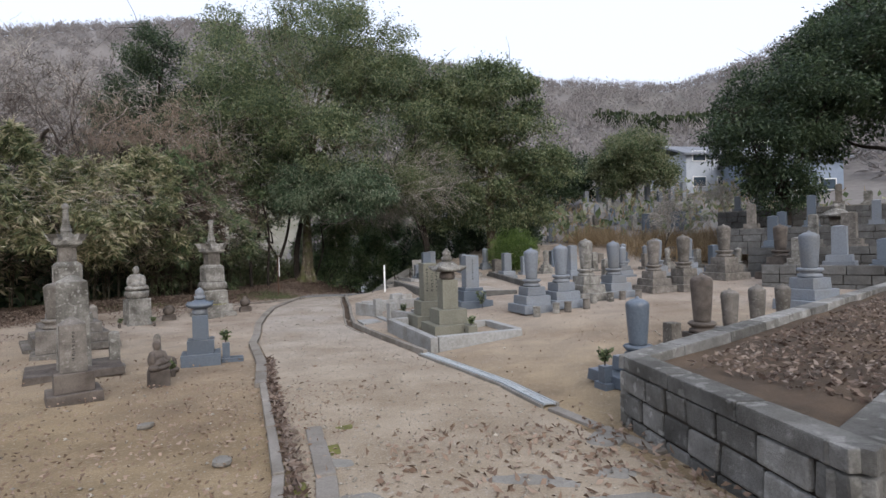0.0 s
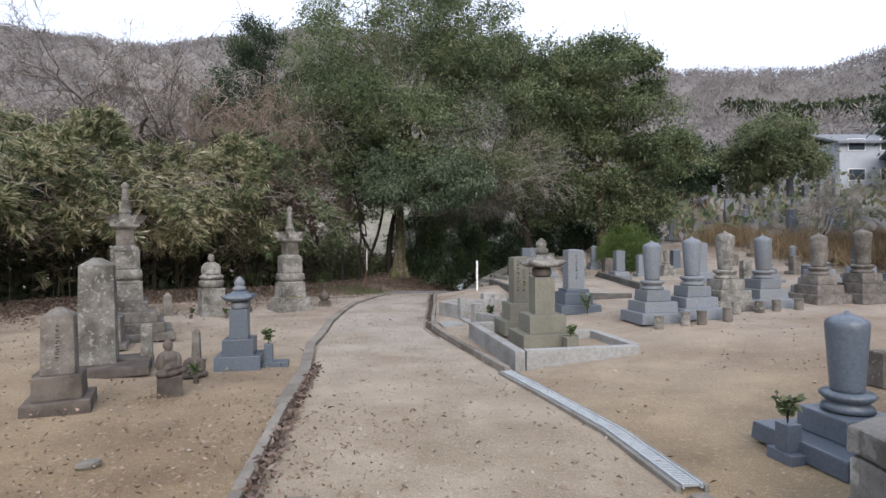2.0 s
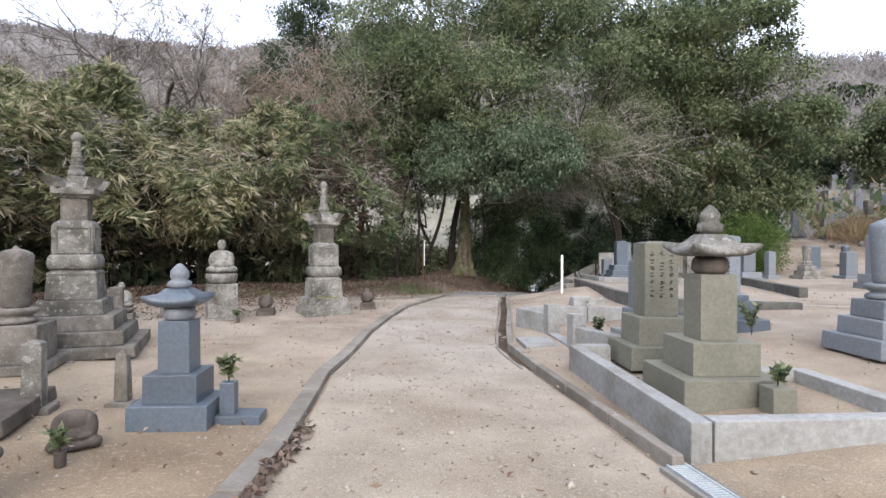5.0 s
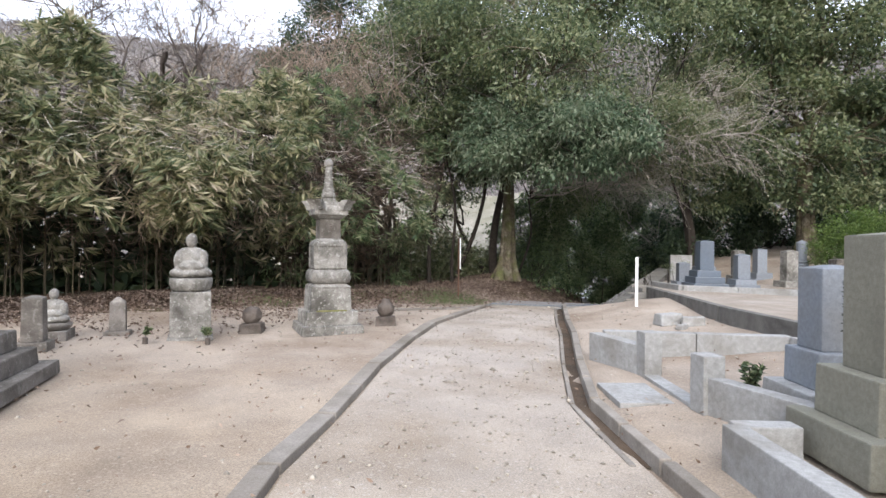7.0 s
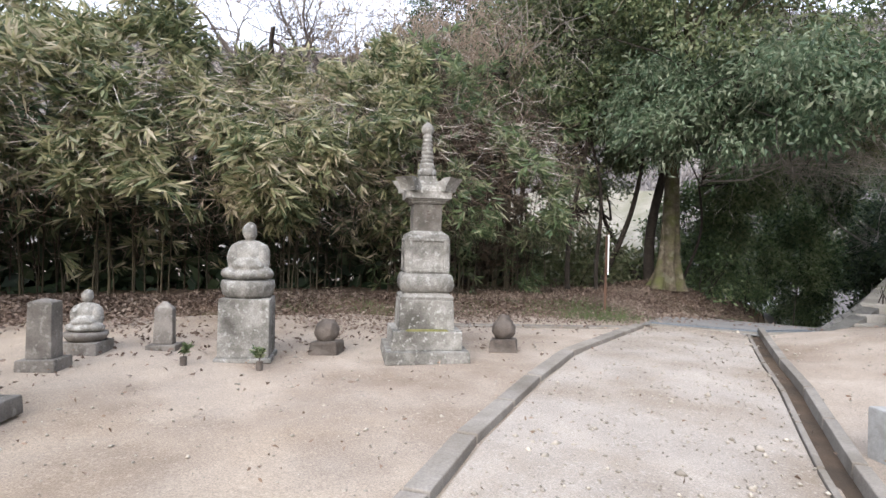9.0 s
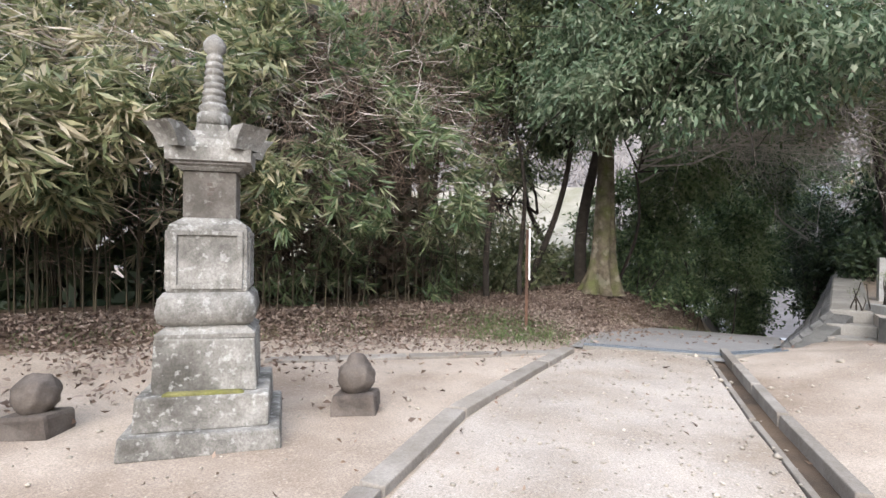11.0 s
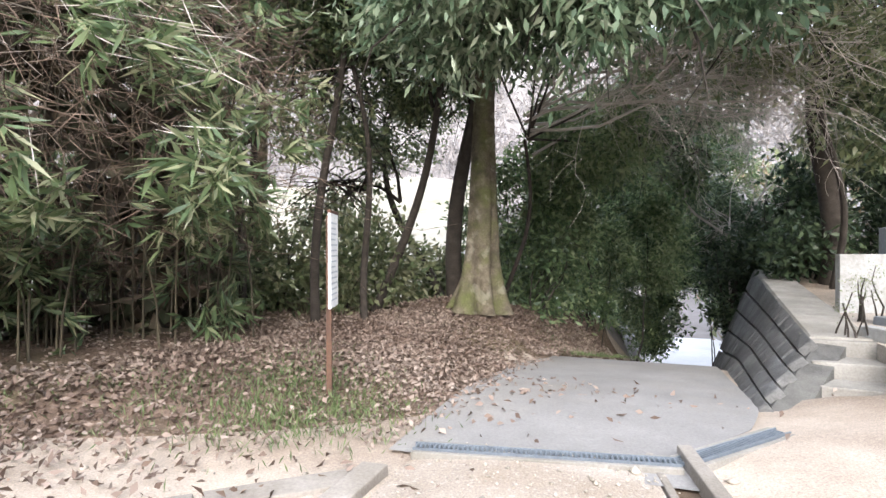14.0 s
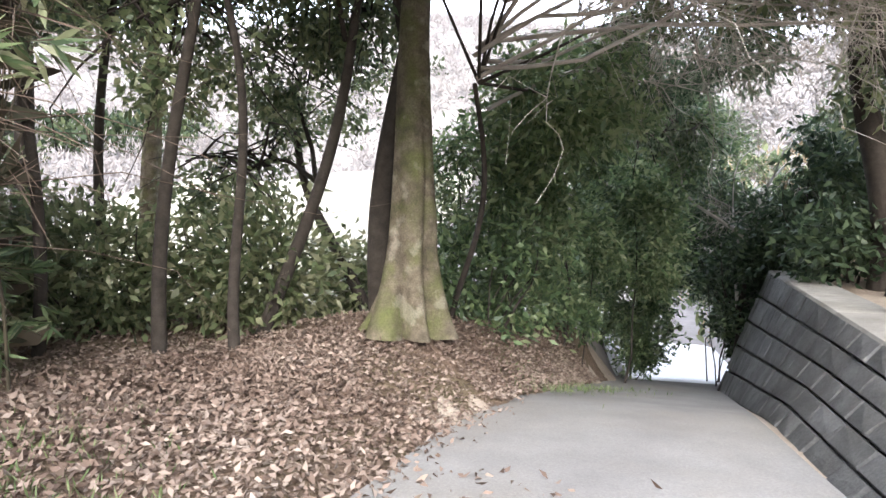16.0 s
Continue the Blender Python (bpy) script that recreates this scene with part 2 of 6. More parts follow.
SCRAPLEAF = leaf_mat("bleached_leaf_scraps", [(0.16, 0.11, 0.08), (0.25, 0.18, 0.135), (0.35, 0.27, 0.21)], 0.8, 0.1, 0.2)
GRASSLEAF = leaf_mat("grass_blades", [(0.06, 0.09, 0.032), (0.095, 0.135, 0.05), (0.16, 0.185, 0.085)], 0.6, 0.3)
BUSHLEAF = leaf_mat("bright_bush_leaves", [(0.055, 0.10, 0.022), (0.10, 0.165, 0.04), (0.17, 0.235, 0.065)], 0.5, 0.35)
DRYGRASS = leaf_mat("dry_grass", [(0.2, 0.14, 0.08), (0.3, 0.22, 0.13), (0.38, 0.29, 0.18)], 0.8, 0.3)
# Withered brown made darker: the thicket's deep shade is in this colour.
BROWNLEAF = leaf_mat("withered_shade_leaves", [(0.035, 0.03, 0.022), (0.07, 0.055, 0.038), (0.05, 0.062, 0.034), (0.13, 0.1, 0.066)], 0.6, 0.3, 0.3, patch=0.9)
# Grey-brown lightened and evened out: distance haze put into the woods' colour.
FARWOOD = leaf_mat("hazed_bare_wood", [(0.21, 0.193, 0.185), (0.24, 0.222, 0.213), (0.275, 0.255, 0.245)], 0.9, 0.1, 0.1, patch=0.03)
FARGREEN = leaf_mat("far_evergreens", [(0.022, 0.036, 0.02), (0.04, 0.056, 0.028), (0.065, 0.078, 0.036)], 0.8, 0.15, 0.2, patch=0.05)

# ---- mesh helpers ----


def part(name, bm, material, parent=None, label="", smooth=False):
    """Links a bmesh as one mesh object, under a thing or a part."""
    me = bpy.data.meshes.new(name)
    bm.to_mesh(me)
    bm.free()
    me.materials.append(material)
    if smooth:
        me.polygons.foreach_set("use_smooth", [True] * len(me.polygons))
    ob = new(name, me)
    if parent is not None:
        ob.parent = parent
    if label:
        ob["label"] = label
    return ob


def soup(name, verts, faces, material, parent=None, label=""):
    """Links arrays of vertices and quads (or triangles) as one mesh object."""
    me = bpy.data.meshes.new(name)
    v, fc = np.asarray(verts, dtype=np.float32), np.asarray(faces, dtype=np.int32)
    k = fc.shape[1]
    me.vertices.add(len(v))
    me.vertices.foreach_set("co", v.ravel())
    me.loops.add(fc.size)
    me.loops.foreach_set("vertex_index", fc.ravel())
    me.polygons.add(len(fc))
    me.polygons.foreach_set("loop_start", np.arange(0, fc.size, k, dtype=np.int32))
    me.update(calc_edges=True)
    me.materials.append(material)
    ob = new(name, me)
    if parent is not None:
        ob.parent = parent
    if label:
        ob["label"] = label
    return ob


def thing(name, x, y, z, rot=0.0, label="", category="", group="", kind=""):
    ob = new(name)
    ob.empty_display_size = 0.2
    ob.matrix_basis = pose(x, y, z, 0, 0, rot)
    return tagged(ob, label, category, group, kind)


def block(w, d, h, z0=0.0, x=0.0, y=0.0, taper=1.0, bevel=0.012, bm=None, rough=0.0):
    """A cut stone: w x d x h standing on z0, narrowed to taper at the top, with rounded edges."""
    b = bm or bmesh.new()
    r = bmesh.ops.create_cube(b, size=1.0)
    for v in r["verts"]:
        k = taper if v.co.z > 0 else 1.0
        v.co = Vector((x + v.co.x * w * k, y + v.co.y * d * k, z0 + (v.co.z + 0.5) * h))
    if bevel:
        es = list({e for v in r["verts"] for e in v.link_edges})
        bmesh.ops.bevel(b, geom=es, offset=bevel, segments=2, affect="EDGES", profile=0.6)
    if rough:
        for v in b.verts:
            v.co += noise.noise_vector(v.co * 5.0) * rough
    return b


def lathe(profile, segs=24, squash=1.0, bm=None, x=0.0, y=0.0):
    """A turned solid from (radius, height) pairs."""
    b = bm or bmesh.new()
    rings = []
    for r, z in profile:
        rings.append([b.verts.new((x + r * math.cos(2 * math.pi * k / segs), y + r * squash * math.sin(2 * math.pi * k / segs), z)) for k in range(segs)])
    for a, c in zip(rings, rings[1:]):
        for k in range(segs):
            b.faces.new((a[k], a[(k + 1) % segs], c[(k + 1) % segs], c[k]))
    b.faces.new(rings[0][::-1])
    b.faces.new(rings[-1])
    return b


def square_rings(levels, bm=None, n=6):
    """A solid of square rings: (half width, height, rise of the corners, bulge of the corners)."""
    b = bm or bmesh.new()
    rings = []
    for hw, z, rise, out in levels:
        ring = []
        for side in range(4):
            for k in range(n):
                s = -1 + 2 * k / n
                e = abs(s) ** 3
                px, py = s * hw * (1 + out * e), -hw * (1 + out * e)
                for _ in range(side):
                    px, py = -py, px
                ring.append(b.verts.new((px, py, z + rise * e)))
        rings.append(ring)
    m = 4 * n
    for a, c in zip(rings, rings[1:]):
        for k in range(m):
            b.faces.new((a[k], a[(k + 1) % m], c[(k + 1) % m], c[k]))
    b.faces.new(rings[0][::-1])
    b.faces.new(rings[-1])
    return b


def tubes(paths, sides=5):
    """Vertices and quads of tapering tubes: each path is a list of (x, y, z, radius)."""
    vs, fs, o = [], [], 0
    for p in paths:
        q = np.array(p, float)
        d = np.gradient(q[:, :3], axis=0)
        d /= np.linalg.norm(d, axis=1, keepdims=True) + 1e-9
        ref = np.where(np.abs(d[:, 2:3]) < 0.9, [[0, 0, 1.0]], [[1.0, 0, 0]])
        u = np.cross(d, ref)
        u /= np.linalg.norm(u, axis=1, keepdims=True) + 1e-9
        w = np.cross(d, u)
        a = np.arange(sides) * 2 * math.pi / sides
        ring = q[:, None, :3] + q[:, None, 3:] * (np.cos(a)[None, :, None] * u[:, None] + np.sin(a)[None, :, None] * w[:, None])
        vs.append(ring.reshape(-1, 3))
        n = len(q)
        i = np.arange(n - 1)[:, None] * sides + np.arange(sides)[None]
        j = np.arange(n - 1)[:, None] * sides + (np.arange(sides)[None] + 1) % sides
        fs.append(np.stack([i, j, j + sides, i + sides], -1).reshape(-1, 4) + o)
        o += n * sides
    return np.concatenate(vs), np.concatenate(fs)


def leaves(centres, dirs, length, width, rng, jitter=0.5, fold=0.25):
    """Rhombic leaves at centres that point along dirs."""
    n = len(centres)
    d = dirs + rng.normal(0, jitter, (n, 3))
    d /= np.linalg.norm(d, axis=1, keepdims=True) + 1e-9
    s = np.cross(d, rng.normal(0, 1, (n, 3)))
    s /= np.linalg.norm(s, axis=1, keepdims=True) + 1e-9
    up = np.cross(s, d)
    ln = (length * rng.uniform(0.65, 1.3, n))[:, None]
    wd = (width * rng.uniform(0.7, 1.3, n))[:, None]
    a = centres
    b = centres + d * ln * 0.45 + s * wd * 0.5 + up * fold * wd
    c = centres + d * ln - up * fold * wd * 0.8
    e = centres + d * ln * 0.45 - s * wd * 0.5 + up * fold * wd
    v = np.stack([a, b, c, e], 1).reshape(-1, 3)
    f = np.arange(4 * n).reshape(-1, 4)
    return v, f


def join_soup(*pairs):
    vs, fs, o = [], [], 0
    for v, f in pairs:
        vs.append(v)
        fs.append(f + o)
        o += len(v)
    return np.concatenate(vs), np.concatenate(fs)


# ---- the lie of the land ----
KERB_R = [(1.9, 3.5), (1.16, 5.94), (0.78, 7.21), (-0.35, 9.64), (-1.65, 12.3), (-2.25, 13.6), (-2.6, 15.2), (-2.96, 17.1), (-3.27, 18.45), (-3.82, 21.25)]
KERB_L = [(-0.75, 2.2), (-1.25, 4.0), (-1.72, 5.31), (-2.5, 7.43), (-3.05, 9.12), (-3.62, 10.5), (-3.96, 11.3), (-4.24, 12.36), (-4.82, 14.2), (-5.22, 16.0), (-5.45, 17.4), (-5.5, 20.45)]


def along(pts, y):
    return float(np.interp(y, [p[1] for p in pts], [p[0] for p in pts]))


EDGE_R = KERB_R + [(-3.3, 22.0), (-3.15, 22.7), (-3.1, 26.0), (-2.6, 31.0), (-1.7, 36.0), (-0.5, 42.0)]
RAMP_L = [(-5.55, 20.5), (-5.6, 24.3), (-5.2, 27.0), (-4.5, 33.0), (-4.0, 38.0)]


def base_z(x, y):
    yy = min(max(y, -6.0), 17.5)
    return 0.47 - 0.0056 * max(-14, min(14, x)) - 0.0873 * yy + 0.0034 * yy * yy


def ramp_z(y):
    """The concrete ramp that drops away under the trees."""
    return base_z(-4, y) - 0.1 * min(max(0.0, y - 22.3), 3.7) - 0.2 * min(max(0.0, y - 26.0), 14)


def ground_z(x, y):
    z = base_z(x, y)
    d = x - along(EDGE_R, y)
    if d > 0:
        z += 0.09 * min(d, 5) + 0.02 * max(0, min(d, 20) - 5)
        z += 0.16 * max(0.0, min(y, 60) - 26) + 0.18 * math.exp(-((x + 1.35) ** 2 + (y - 21.2) ** 2) / 2.6)
        if y > 22.0 and d < 1.25:
            k = min(1.0, d / 0.5) if y < 23.0 else max(0.0, d - 0.35) / 0.9
            z = ramp_z(y) * (1 - k) + z * k
    else:
        e = math.hypot(x + 6.6, y - 25.7)
        z += 0.26 * math.exp(-(e / 1.4) ** 2)
        h = -d - 5.3
        if h > 0 and y > 8:
            z += 0.05 * min(h, 3)
        if y > 20.5:
            k = min(1.0, max(0.0, (along(RAMP_L, y) - x) / 0.9))
            k = k * k * (3 - 2 * k)
            low = ramp_z(y)
            bank = z - 0.12 * max(0, min(y, 40) - 27.5)
            z = low * (1 - k) + bank * k
    return z


HILL = [(-180, 14), (-90, 22), (-60, 24), (-45, 22), (-38, 20.5), (-33, 17.3), (-28, 15.6), (-23, 14.8), (-19, 15.5), (-12.7, 16.6), (-5.7, 17.8), (3, 20.5), (14, 22.6), (23, 23.0), (31, 21.2), (39, 19.2), (52, 18.8), (60, 18.4), (90, 16), (180, 14)]


def land_z(x, y):
    """Near ground, rising to the wooded hills all round."""
    r = math.hypot(x, y)
    near = ground_z(x, y) if r < 120 else ground_z(x * 120 / r, y * 120 / r)
    if r < 45:
        return near
    a = math.degrees(math.atan2(-x, y))
    e = float(np.interp(a, [h[0] for h in HILL], [h[1] for h in HILL]))
    t = min(1.0, max(0.0, (r - 45) / 235))
    s = t * t * (3 - 2 * t)
    top = 238 * math.tan(radians(e))
    wob = noise.noise(Vector((x * 0.012, y * 0.012, 0))) * 14 * s * (1 - s) * 3 + noise.noise(Vector((x * 0.05, y * 0.05, 3))) * 2.0 * t
    return near * (1 - t) + top * s + wob

# ---- ground, path, kerbs ----


def build_ground():
    radii = list(np.arange(0.4, 30, 0.4)) + list(30 * 1.045 ** np.arange(0, 75))
    na = 288
    cx, cy = -3.0, 13.0
    vs = [(cx, cy, land_z(cx, cy))]
    for r in radii:
        for k in range(na):
            x, y = cx + r * math.cos(2 * math.pi * k / na), cy + r * math.sin(2 * math.pi * k / na)
            z = land_z(x, y)
            if r < 32:
                z += 0.012 * noise.noise(Vector((x * 1.7, y * 1.7, 0))) + 0.02 * noise.noise(Vector((x * 0.5, y * 0.5, 5)))
            vs.append((x, y, z))
    fs = []
    for k in range(na):
        fs.append((0, 1 + k, 1 + (k + 1) % na))
    me = bpy.data.meshes.new("ground")
    for i in range(len(radii) - 1):
        o = 1 + i * na
        for k in range(na):
            j = (k + 1) % na
            fs.append((o + k, o + na + k, o + na + j, o + j))
    me.from_pydata(vs, [], fs)
    me.materials.append(DIRT)
    me.materials.append(HILLSOIL)
    mi = [0] * len(fs)
    for n in range(len(fs)):
        x, y, _ = vs[fs[n][0]]
        if math.hypot(x, y) > 46 or y > 34:
            mi[n] = 1
    me.polygons.foreach_set("material_index", mi)
    me.polygons.foreach_set("use_smooth", [True] * len(fs))
    ob = new("ground", me)
    return tagged(ob, "bare sandy earth of the graveyard running up into wooded hills", "ground", kind="structure")


HILLSOIL = mat("hill_floor", (0.195, 0.18, 0.17), (0.16, 0.147, 0.137), 0.08, 1.0, 0.3, (0.15, 0.14, 0.12), 0.02, 0.6, fine=1.2)
build_ground()


def strip(name, left, right, y0, y1, lift, material, label, category, step=0.3, kind="structure", crown=0.0):
    """A strip of ground between two lines x(y)."""
    vs, fs = [], []
    ys = np.arange(y0, y1 + 1e-6, step)
    m = 8
    for y in ys:
        for k in range(m + 1):
            s = k / m
            x = left(y) * (1 - s) + right(y) * s
            vs.append((x, y, ground_z(x, y) + lift + crown * 4 * s * (1 - s) + 0.008 * noise.noise(Vector((x * 2, y * 2, 9)))))
    for i in range(len(ys) - 1):
        for k in range(m):
            a = i * (m + 1) + k
            fs.append((a, a + 1, a + m + 2, a + m + 1))
    ob = soup(name, vs, fs, material)
    return tagged(ob, label, category, kind=kind)


strip("road", lambda y: along(KERB_L, y) + 0.1, lambda y: along(KERB_R, y) - (0.12 if y < 12.6 else 0.24), 2.0, 20.9, 0.03, PATHD,
      "pale gravelly earth path between low concrete kerbs", "path", crown=0.03)
strip("pavement", lambda y: along(RAMP_L, y) - 0.05, lambda y: along(EDGE_R, y) + 0.0, 20.75, 35.1, 0.035, APRON,
      "worn grey concrete path under the trees", "path")


# The ramp's concrete runs on here in the paler, lit-looking colour.
strip("yard", lambda y: along(RAMP_L, y) - 0.4 * (y - 34.8), lambda y: along(EDGE_R, y) + 0.0, 35.0, 58.0, 0.035, LITCONC,
      "concrete below the ramp, coloured pale for the open sky's light", "yard")


def kerb(pts, w, h, sink, label, name="kerb"):
    """Concrete kerb stones laid end to end along a line, each a piece of its own."""
    root = thing(name, 0, 0, 0, 0, label, "kerb", kind="structure")
    p = [Vector(q).to_3d() for q in pts]
    for a, c in zip(p, p[1:]):
        length = (c - a).length
        n = max(1, round(length / 0.95))
        for k in range(n):
            s, e = a.lerp(c, k / n), a.lerp(c, (k + 1) / n)
            mid = (s + e) / 2
            bm = block(w, (e - s).length - 0.006, h + sink, -sink, 0, 0, 0.96, 0.012, rough=0.006)
            ob = part("kerb_stone", bm, KERBC, root)
            g0, g1 = base_z(s.x, s.y), base_z(e.x, e.y)
            tilt = math.degrees(math.atan2(g1 - g0, (e - s).length))
            ob.matrix_basis = pose(mid.x, mid.y, (g0 + g1) / 2, tilt, 0, math.degrees(math.atan2(-(e - s).x, (e - s).y)))
    return root


kerb(KERB_L[:4], 0.09, 0.075, 0.12, "thin dark concrete kerb beside a leaf-filled gutter")
kerb([(x - 0.03, y) for x, y in KERB_L[3:]], 0.17, 0.07, 0.12, "low grey concrete kerb along the earth path, chipped and stained")
kerb(KERB_R[3:], 0.09, 0.12, 0.15, "concrete kerb beside the path holding back the plot earth")
kerb([(x - 0.2, y) for x, y in KERB_R[4:]], 0.05, 0.045, 0.12, "thin worn concrete lip of the gutter beside the path")
strip("gutter", lambda y: along(KERB_R, y) - 0.18, lambda y: along(KERB_R, y) - 0.03, 12.4, 21.0, 0.012, SOIL,
      "earth-filled gutter with leaves between path and kerb", "gutter")
kerb([(-0.42, 2.0), (-0.9, 4.0), (-1.32, 5.35)], 0.16, 0.06, 0.1, "sunken concrete gutter edge with leaves beside it")
kerb([(-5.5, 20.4), (-6.2, 19.75), (-7.0, 19.0), (-8.2, 17.9)], 0.22, 0.035, 0.1, "flat concrete edging strip beside the leafy bank")


def drain(a, b, w, label, metal=None):
    """A steel gutter grating in a concrete channel."""
    va, vb = Vector(a), Vector(b)
    length = (vb - va).length
    root = thing("drain_grating", (va.x + vb.x) / 2, (va.y + vb.y) / 2, 0, math.degrees(math.atan2(-(vb - va).x, (vb - va).y)), label, "drain")
    ga, gb = base_z(*a), base_z(*b)
    root.matrix_basis = pose((va.x + vb.x) / 2, (va.y + vb.y) / 2, (ga + gb) / 2 + 0.045, math.degrees(math.atan2(gb - ga, length)), 0, math.degrees(math.atan2(-(vb - va).x, (vb - va).y)))
    for s in (-1, 1):
        part("rim", block(0.035, length, 0.125, -0.10, s * w / 2, 0, 1, 0.006), CONC, root)
        part("frame_bar", block(0.012, length, 0.03, 0.005, s * (w / 2 - 0.035), 0, 1, 0), metal or STEEL, root)
    part("channel", block(w, length, 0.02, -0.12, 0, 0, 1, 0), JOINT, root)
    n = int(length / 0.03)
    shared = block(w - 0.06, 0.012, 0.02, 0.008, 0, 0, 1, 0)
    first = part("slat", shared, metal or STEEL, root)
    first.location.y = -length / 2 + 0.015
    for k in range(1, n):
        o = new("slat", first.data)
        o.parent = root
        o.location.y = -length / 2 + 0.015 + k * 0.03


for da, db in (((-0.38, 9.6), (0.19, 8.46)), ((0.19, 8.46), (0.76, 7.22)), ((0.76, 7.22), (1.13, 6.0))):
    drain(da, db, 0.2, "galvanised steel grating set in a concrete gutter beside the path")
kerb([(1.14, 5.95), (1.75, 4.4)], 0.14, 0.05, 0.1, "low concrete edge running on from the grating to the stone wall")
drain((-5.42, 20.75), (-3.85, 21.05), 0.17, "dark steel grating across the path where the concrete begins", DARKSTEEL)
drain((-3.85, 21.05), (-3.15, 21.9), 0.17, "dark steel grating turning towards the stone steps", DARKSTEEL)

# ---- stone monuments ----


def pagoda(x, y, rot, s, label, platform=0, stone=None):
    """A treasure-box pagoda: slabs, blocks, lotus tier, framed body, eared roof and ringed spire."""
    st = stone or LICHEN
    root = thing("stone_pagoda", x, y, ground_z(x, y) - 0.02, rot, label, "pagoda", "stone pagodas")
    z = 0.0
    if platform:
        for w, h in ((1.62, 0.14), (1.32, 0.18), (1.05, 0.19)):
            part("step_slab", block(w, w, h, z, 0, 0, 0.985, 0.02, rough=0.012), OLD, root)
            z += h
    k = s
    for nm, w, h, tp in (("base_slab", 1.0, 0.15, 0.97), ("plinth", 0.84, 0.22, 0.98), ("lower_block", 0.66, 0.36, 0.95)):
        if platform and nm == "base_slab":
            continue
        part(nm, block(w * k, w * k, h * k, z, 0, 0, tp, 0.018 * k, rough=0.01), st, root)
        z += h * k
    part("shoulder", square_rings([(0.31 * k, z, 0, 0), (0.315 * k, z + 0.03 * k, 0, 0), (0.25 * k, z + 0.08 * k, 0, 0)]), st, root)
    z += 0.075 * k
    part("lotus_tier", square_rings([(0.25 * k, z, 0, 0), (0.30 * k, z + 0.03 * k, 0, 0), (0.315 * k, z + 0.10 * k, 0, 0), (0.30 * k, z + 0.19 * k, 0, 0), (0.27 * k, z + 0.23 * k, 0, 0)]), st, root, smooth=True)
    z += 0.23 * k
    w, h = 0.52 * k, 0.44 * k
    body = part("body", block(w, w, h, z, 0, 0, 0.98, 0.015 * k), st, root)
    for a in range(4):
        b2 = bmesh.new()
        for bx, bz, bw, bh in ((0, 0.05, 0.86, 0.07), (0, 0.88, 0.86, 0.07), (-0.40, 0.5, 0.07, 0.78), (0.40, 0.5, 0.07, 0.78)):
            block(bw * w, 0.02 * k, bh * h, z + bz * h - (bh * h / 2 if bh > 0.2 else 0), bx * w, -w / 2 - 0.002, 1, 0.004, b2)
        fr = part("panel_frame", b2, st, body)
        fr.matrix_basis = pose(0, 0, 0, 0, 0, 90 * a)
    z += h
    part("body_cap", square_rings([(0.25 * k, z, 0, 0), (0.24 * k, z + 0.02 * k, 0, 0), (0.17 * k, z + 0.07 * k, 0, 0)]), st, root)
    z += 0.065 * k
    drum = part("drum", block(0.345 * k, 0.345 * k, 0.33 * k, z, 0, 0, 1, 0.012 * k), OLD if stone is None else st, root)
    b2 = bmesh.new()
    for q in range(5):
        block(0.035 * k, 0.006, 0.022 * k, z + 0.09 * k + q * 0.034 * k, 0.012 * (q % 2) * k, -0.174 * k, 1, 0, b2)
    part("carved_letter", b2, DARKOLD, drum)
    z += 0.33 * k
    part("under_steps", square_rings([(0.19 * k, z, 0, 0), (0.21 * k, z + 0.02 * k, 0, 0), (0.21 * k, z + 0.035 * k, 0, 0), (0.24 * k, z + 0.04 * k, 0, 0), (0.24 * k, z + 0.06 * k, 0, 0)]), st, root)
    z += 0.06 * k
    roof = part("roof", square_rings([(0.27 * k, z, 0, 0), (0.275 * k, z + 0.09 * k, 0, 0), (0.22 * k, z + 0.10 * k, 0, 0), (0.21 * k, z + 0.16 * k, 0, 0), (0.165 * k, z + 0.165 * k, 0, 0), (0.155 * k, z + 0.22 * k, 0, 0), (0.11 * k, z + 0.225 * k, 0, 0), (0.10 * k, z + 0.28 * k, 0, 0)]), st, root)
    for a in range(4):
        b2 = bmesh.new()
        m = 6
        for side in (0, 1):
            rows = []
            for q in range(m + 1):
                t = q / m
                rr = (0.36 + 0.095 * t ** 1.7) * k
                rows.append((rr, z + (0.085 + 0.155 * t) * k, (0.105 + 0.02 * t) * k))
            if side == 0:
                outer = [(b2.verts.new((-wd, -r, zz)), b2.verts.new((wd, -r, zz))) for r, zz, wd in rows]
            else:
                inner = [(b2.verts.new((-wd * 0.8, -r + k * (0.19 - 0.06 * q / m), zz + 0.004)), b2.verts.new((wd * 0.8, -r + k * (0.19 - 0.06 * q / m), zz + 0.004))) for q, (r, zz, wd) in enumerate(rows)]
        for q in range(m):
            b2.faces.new((outer[q][0], outer[q][1], outer[q + 1][1], outer[q + 1][0]))
            b2.faces.new((inner[q][1], inner[q][0], inner[q + 1][0], inner[q + 1][1]))
            for e in (0, 1):
                b2.faces.new((outer[q][e], outer[q + 1][e], inner[q + 1][e], inner[q][e]))
        b2.faces.new((outer[m][0], outer[m][1], inner[m][1], inner[m][0]))
        bmesh.ops.recalc_face_normals(b2, faces=b2.faces)
        er = part("roof_ear", b2, st, roof)
        er.matrix_basis = pose(0, 0, 0, 0, 0, 90 * a + 45)
    z += 0.28 * k
    pr = [(0.10, 0), (0.115, 0.02), (0.115, 0.085), (0.085, 0.10), (0.105, 0.13), (0.085, 0.16)]
    for q in range(7):
        r0 = 0.082 - q * 0.004
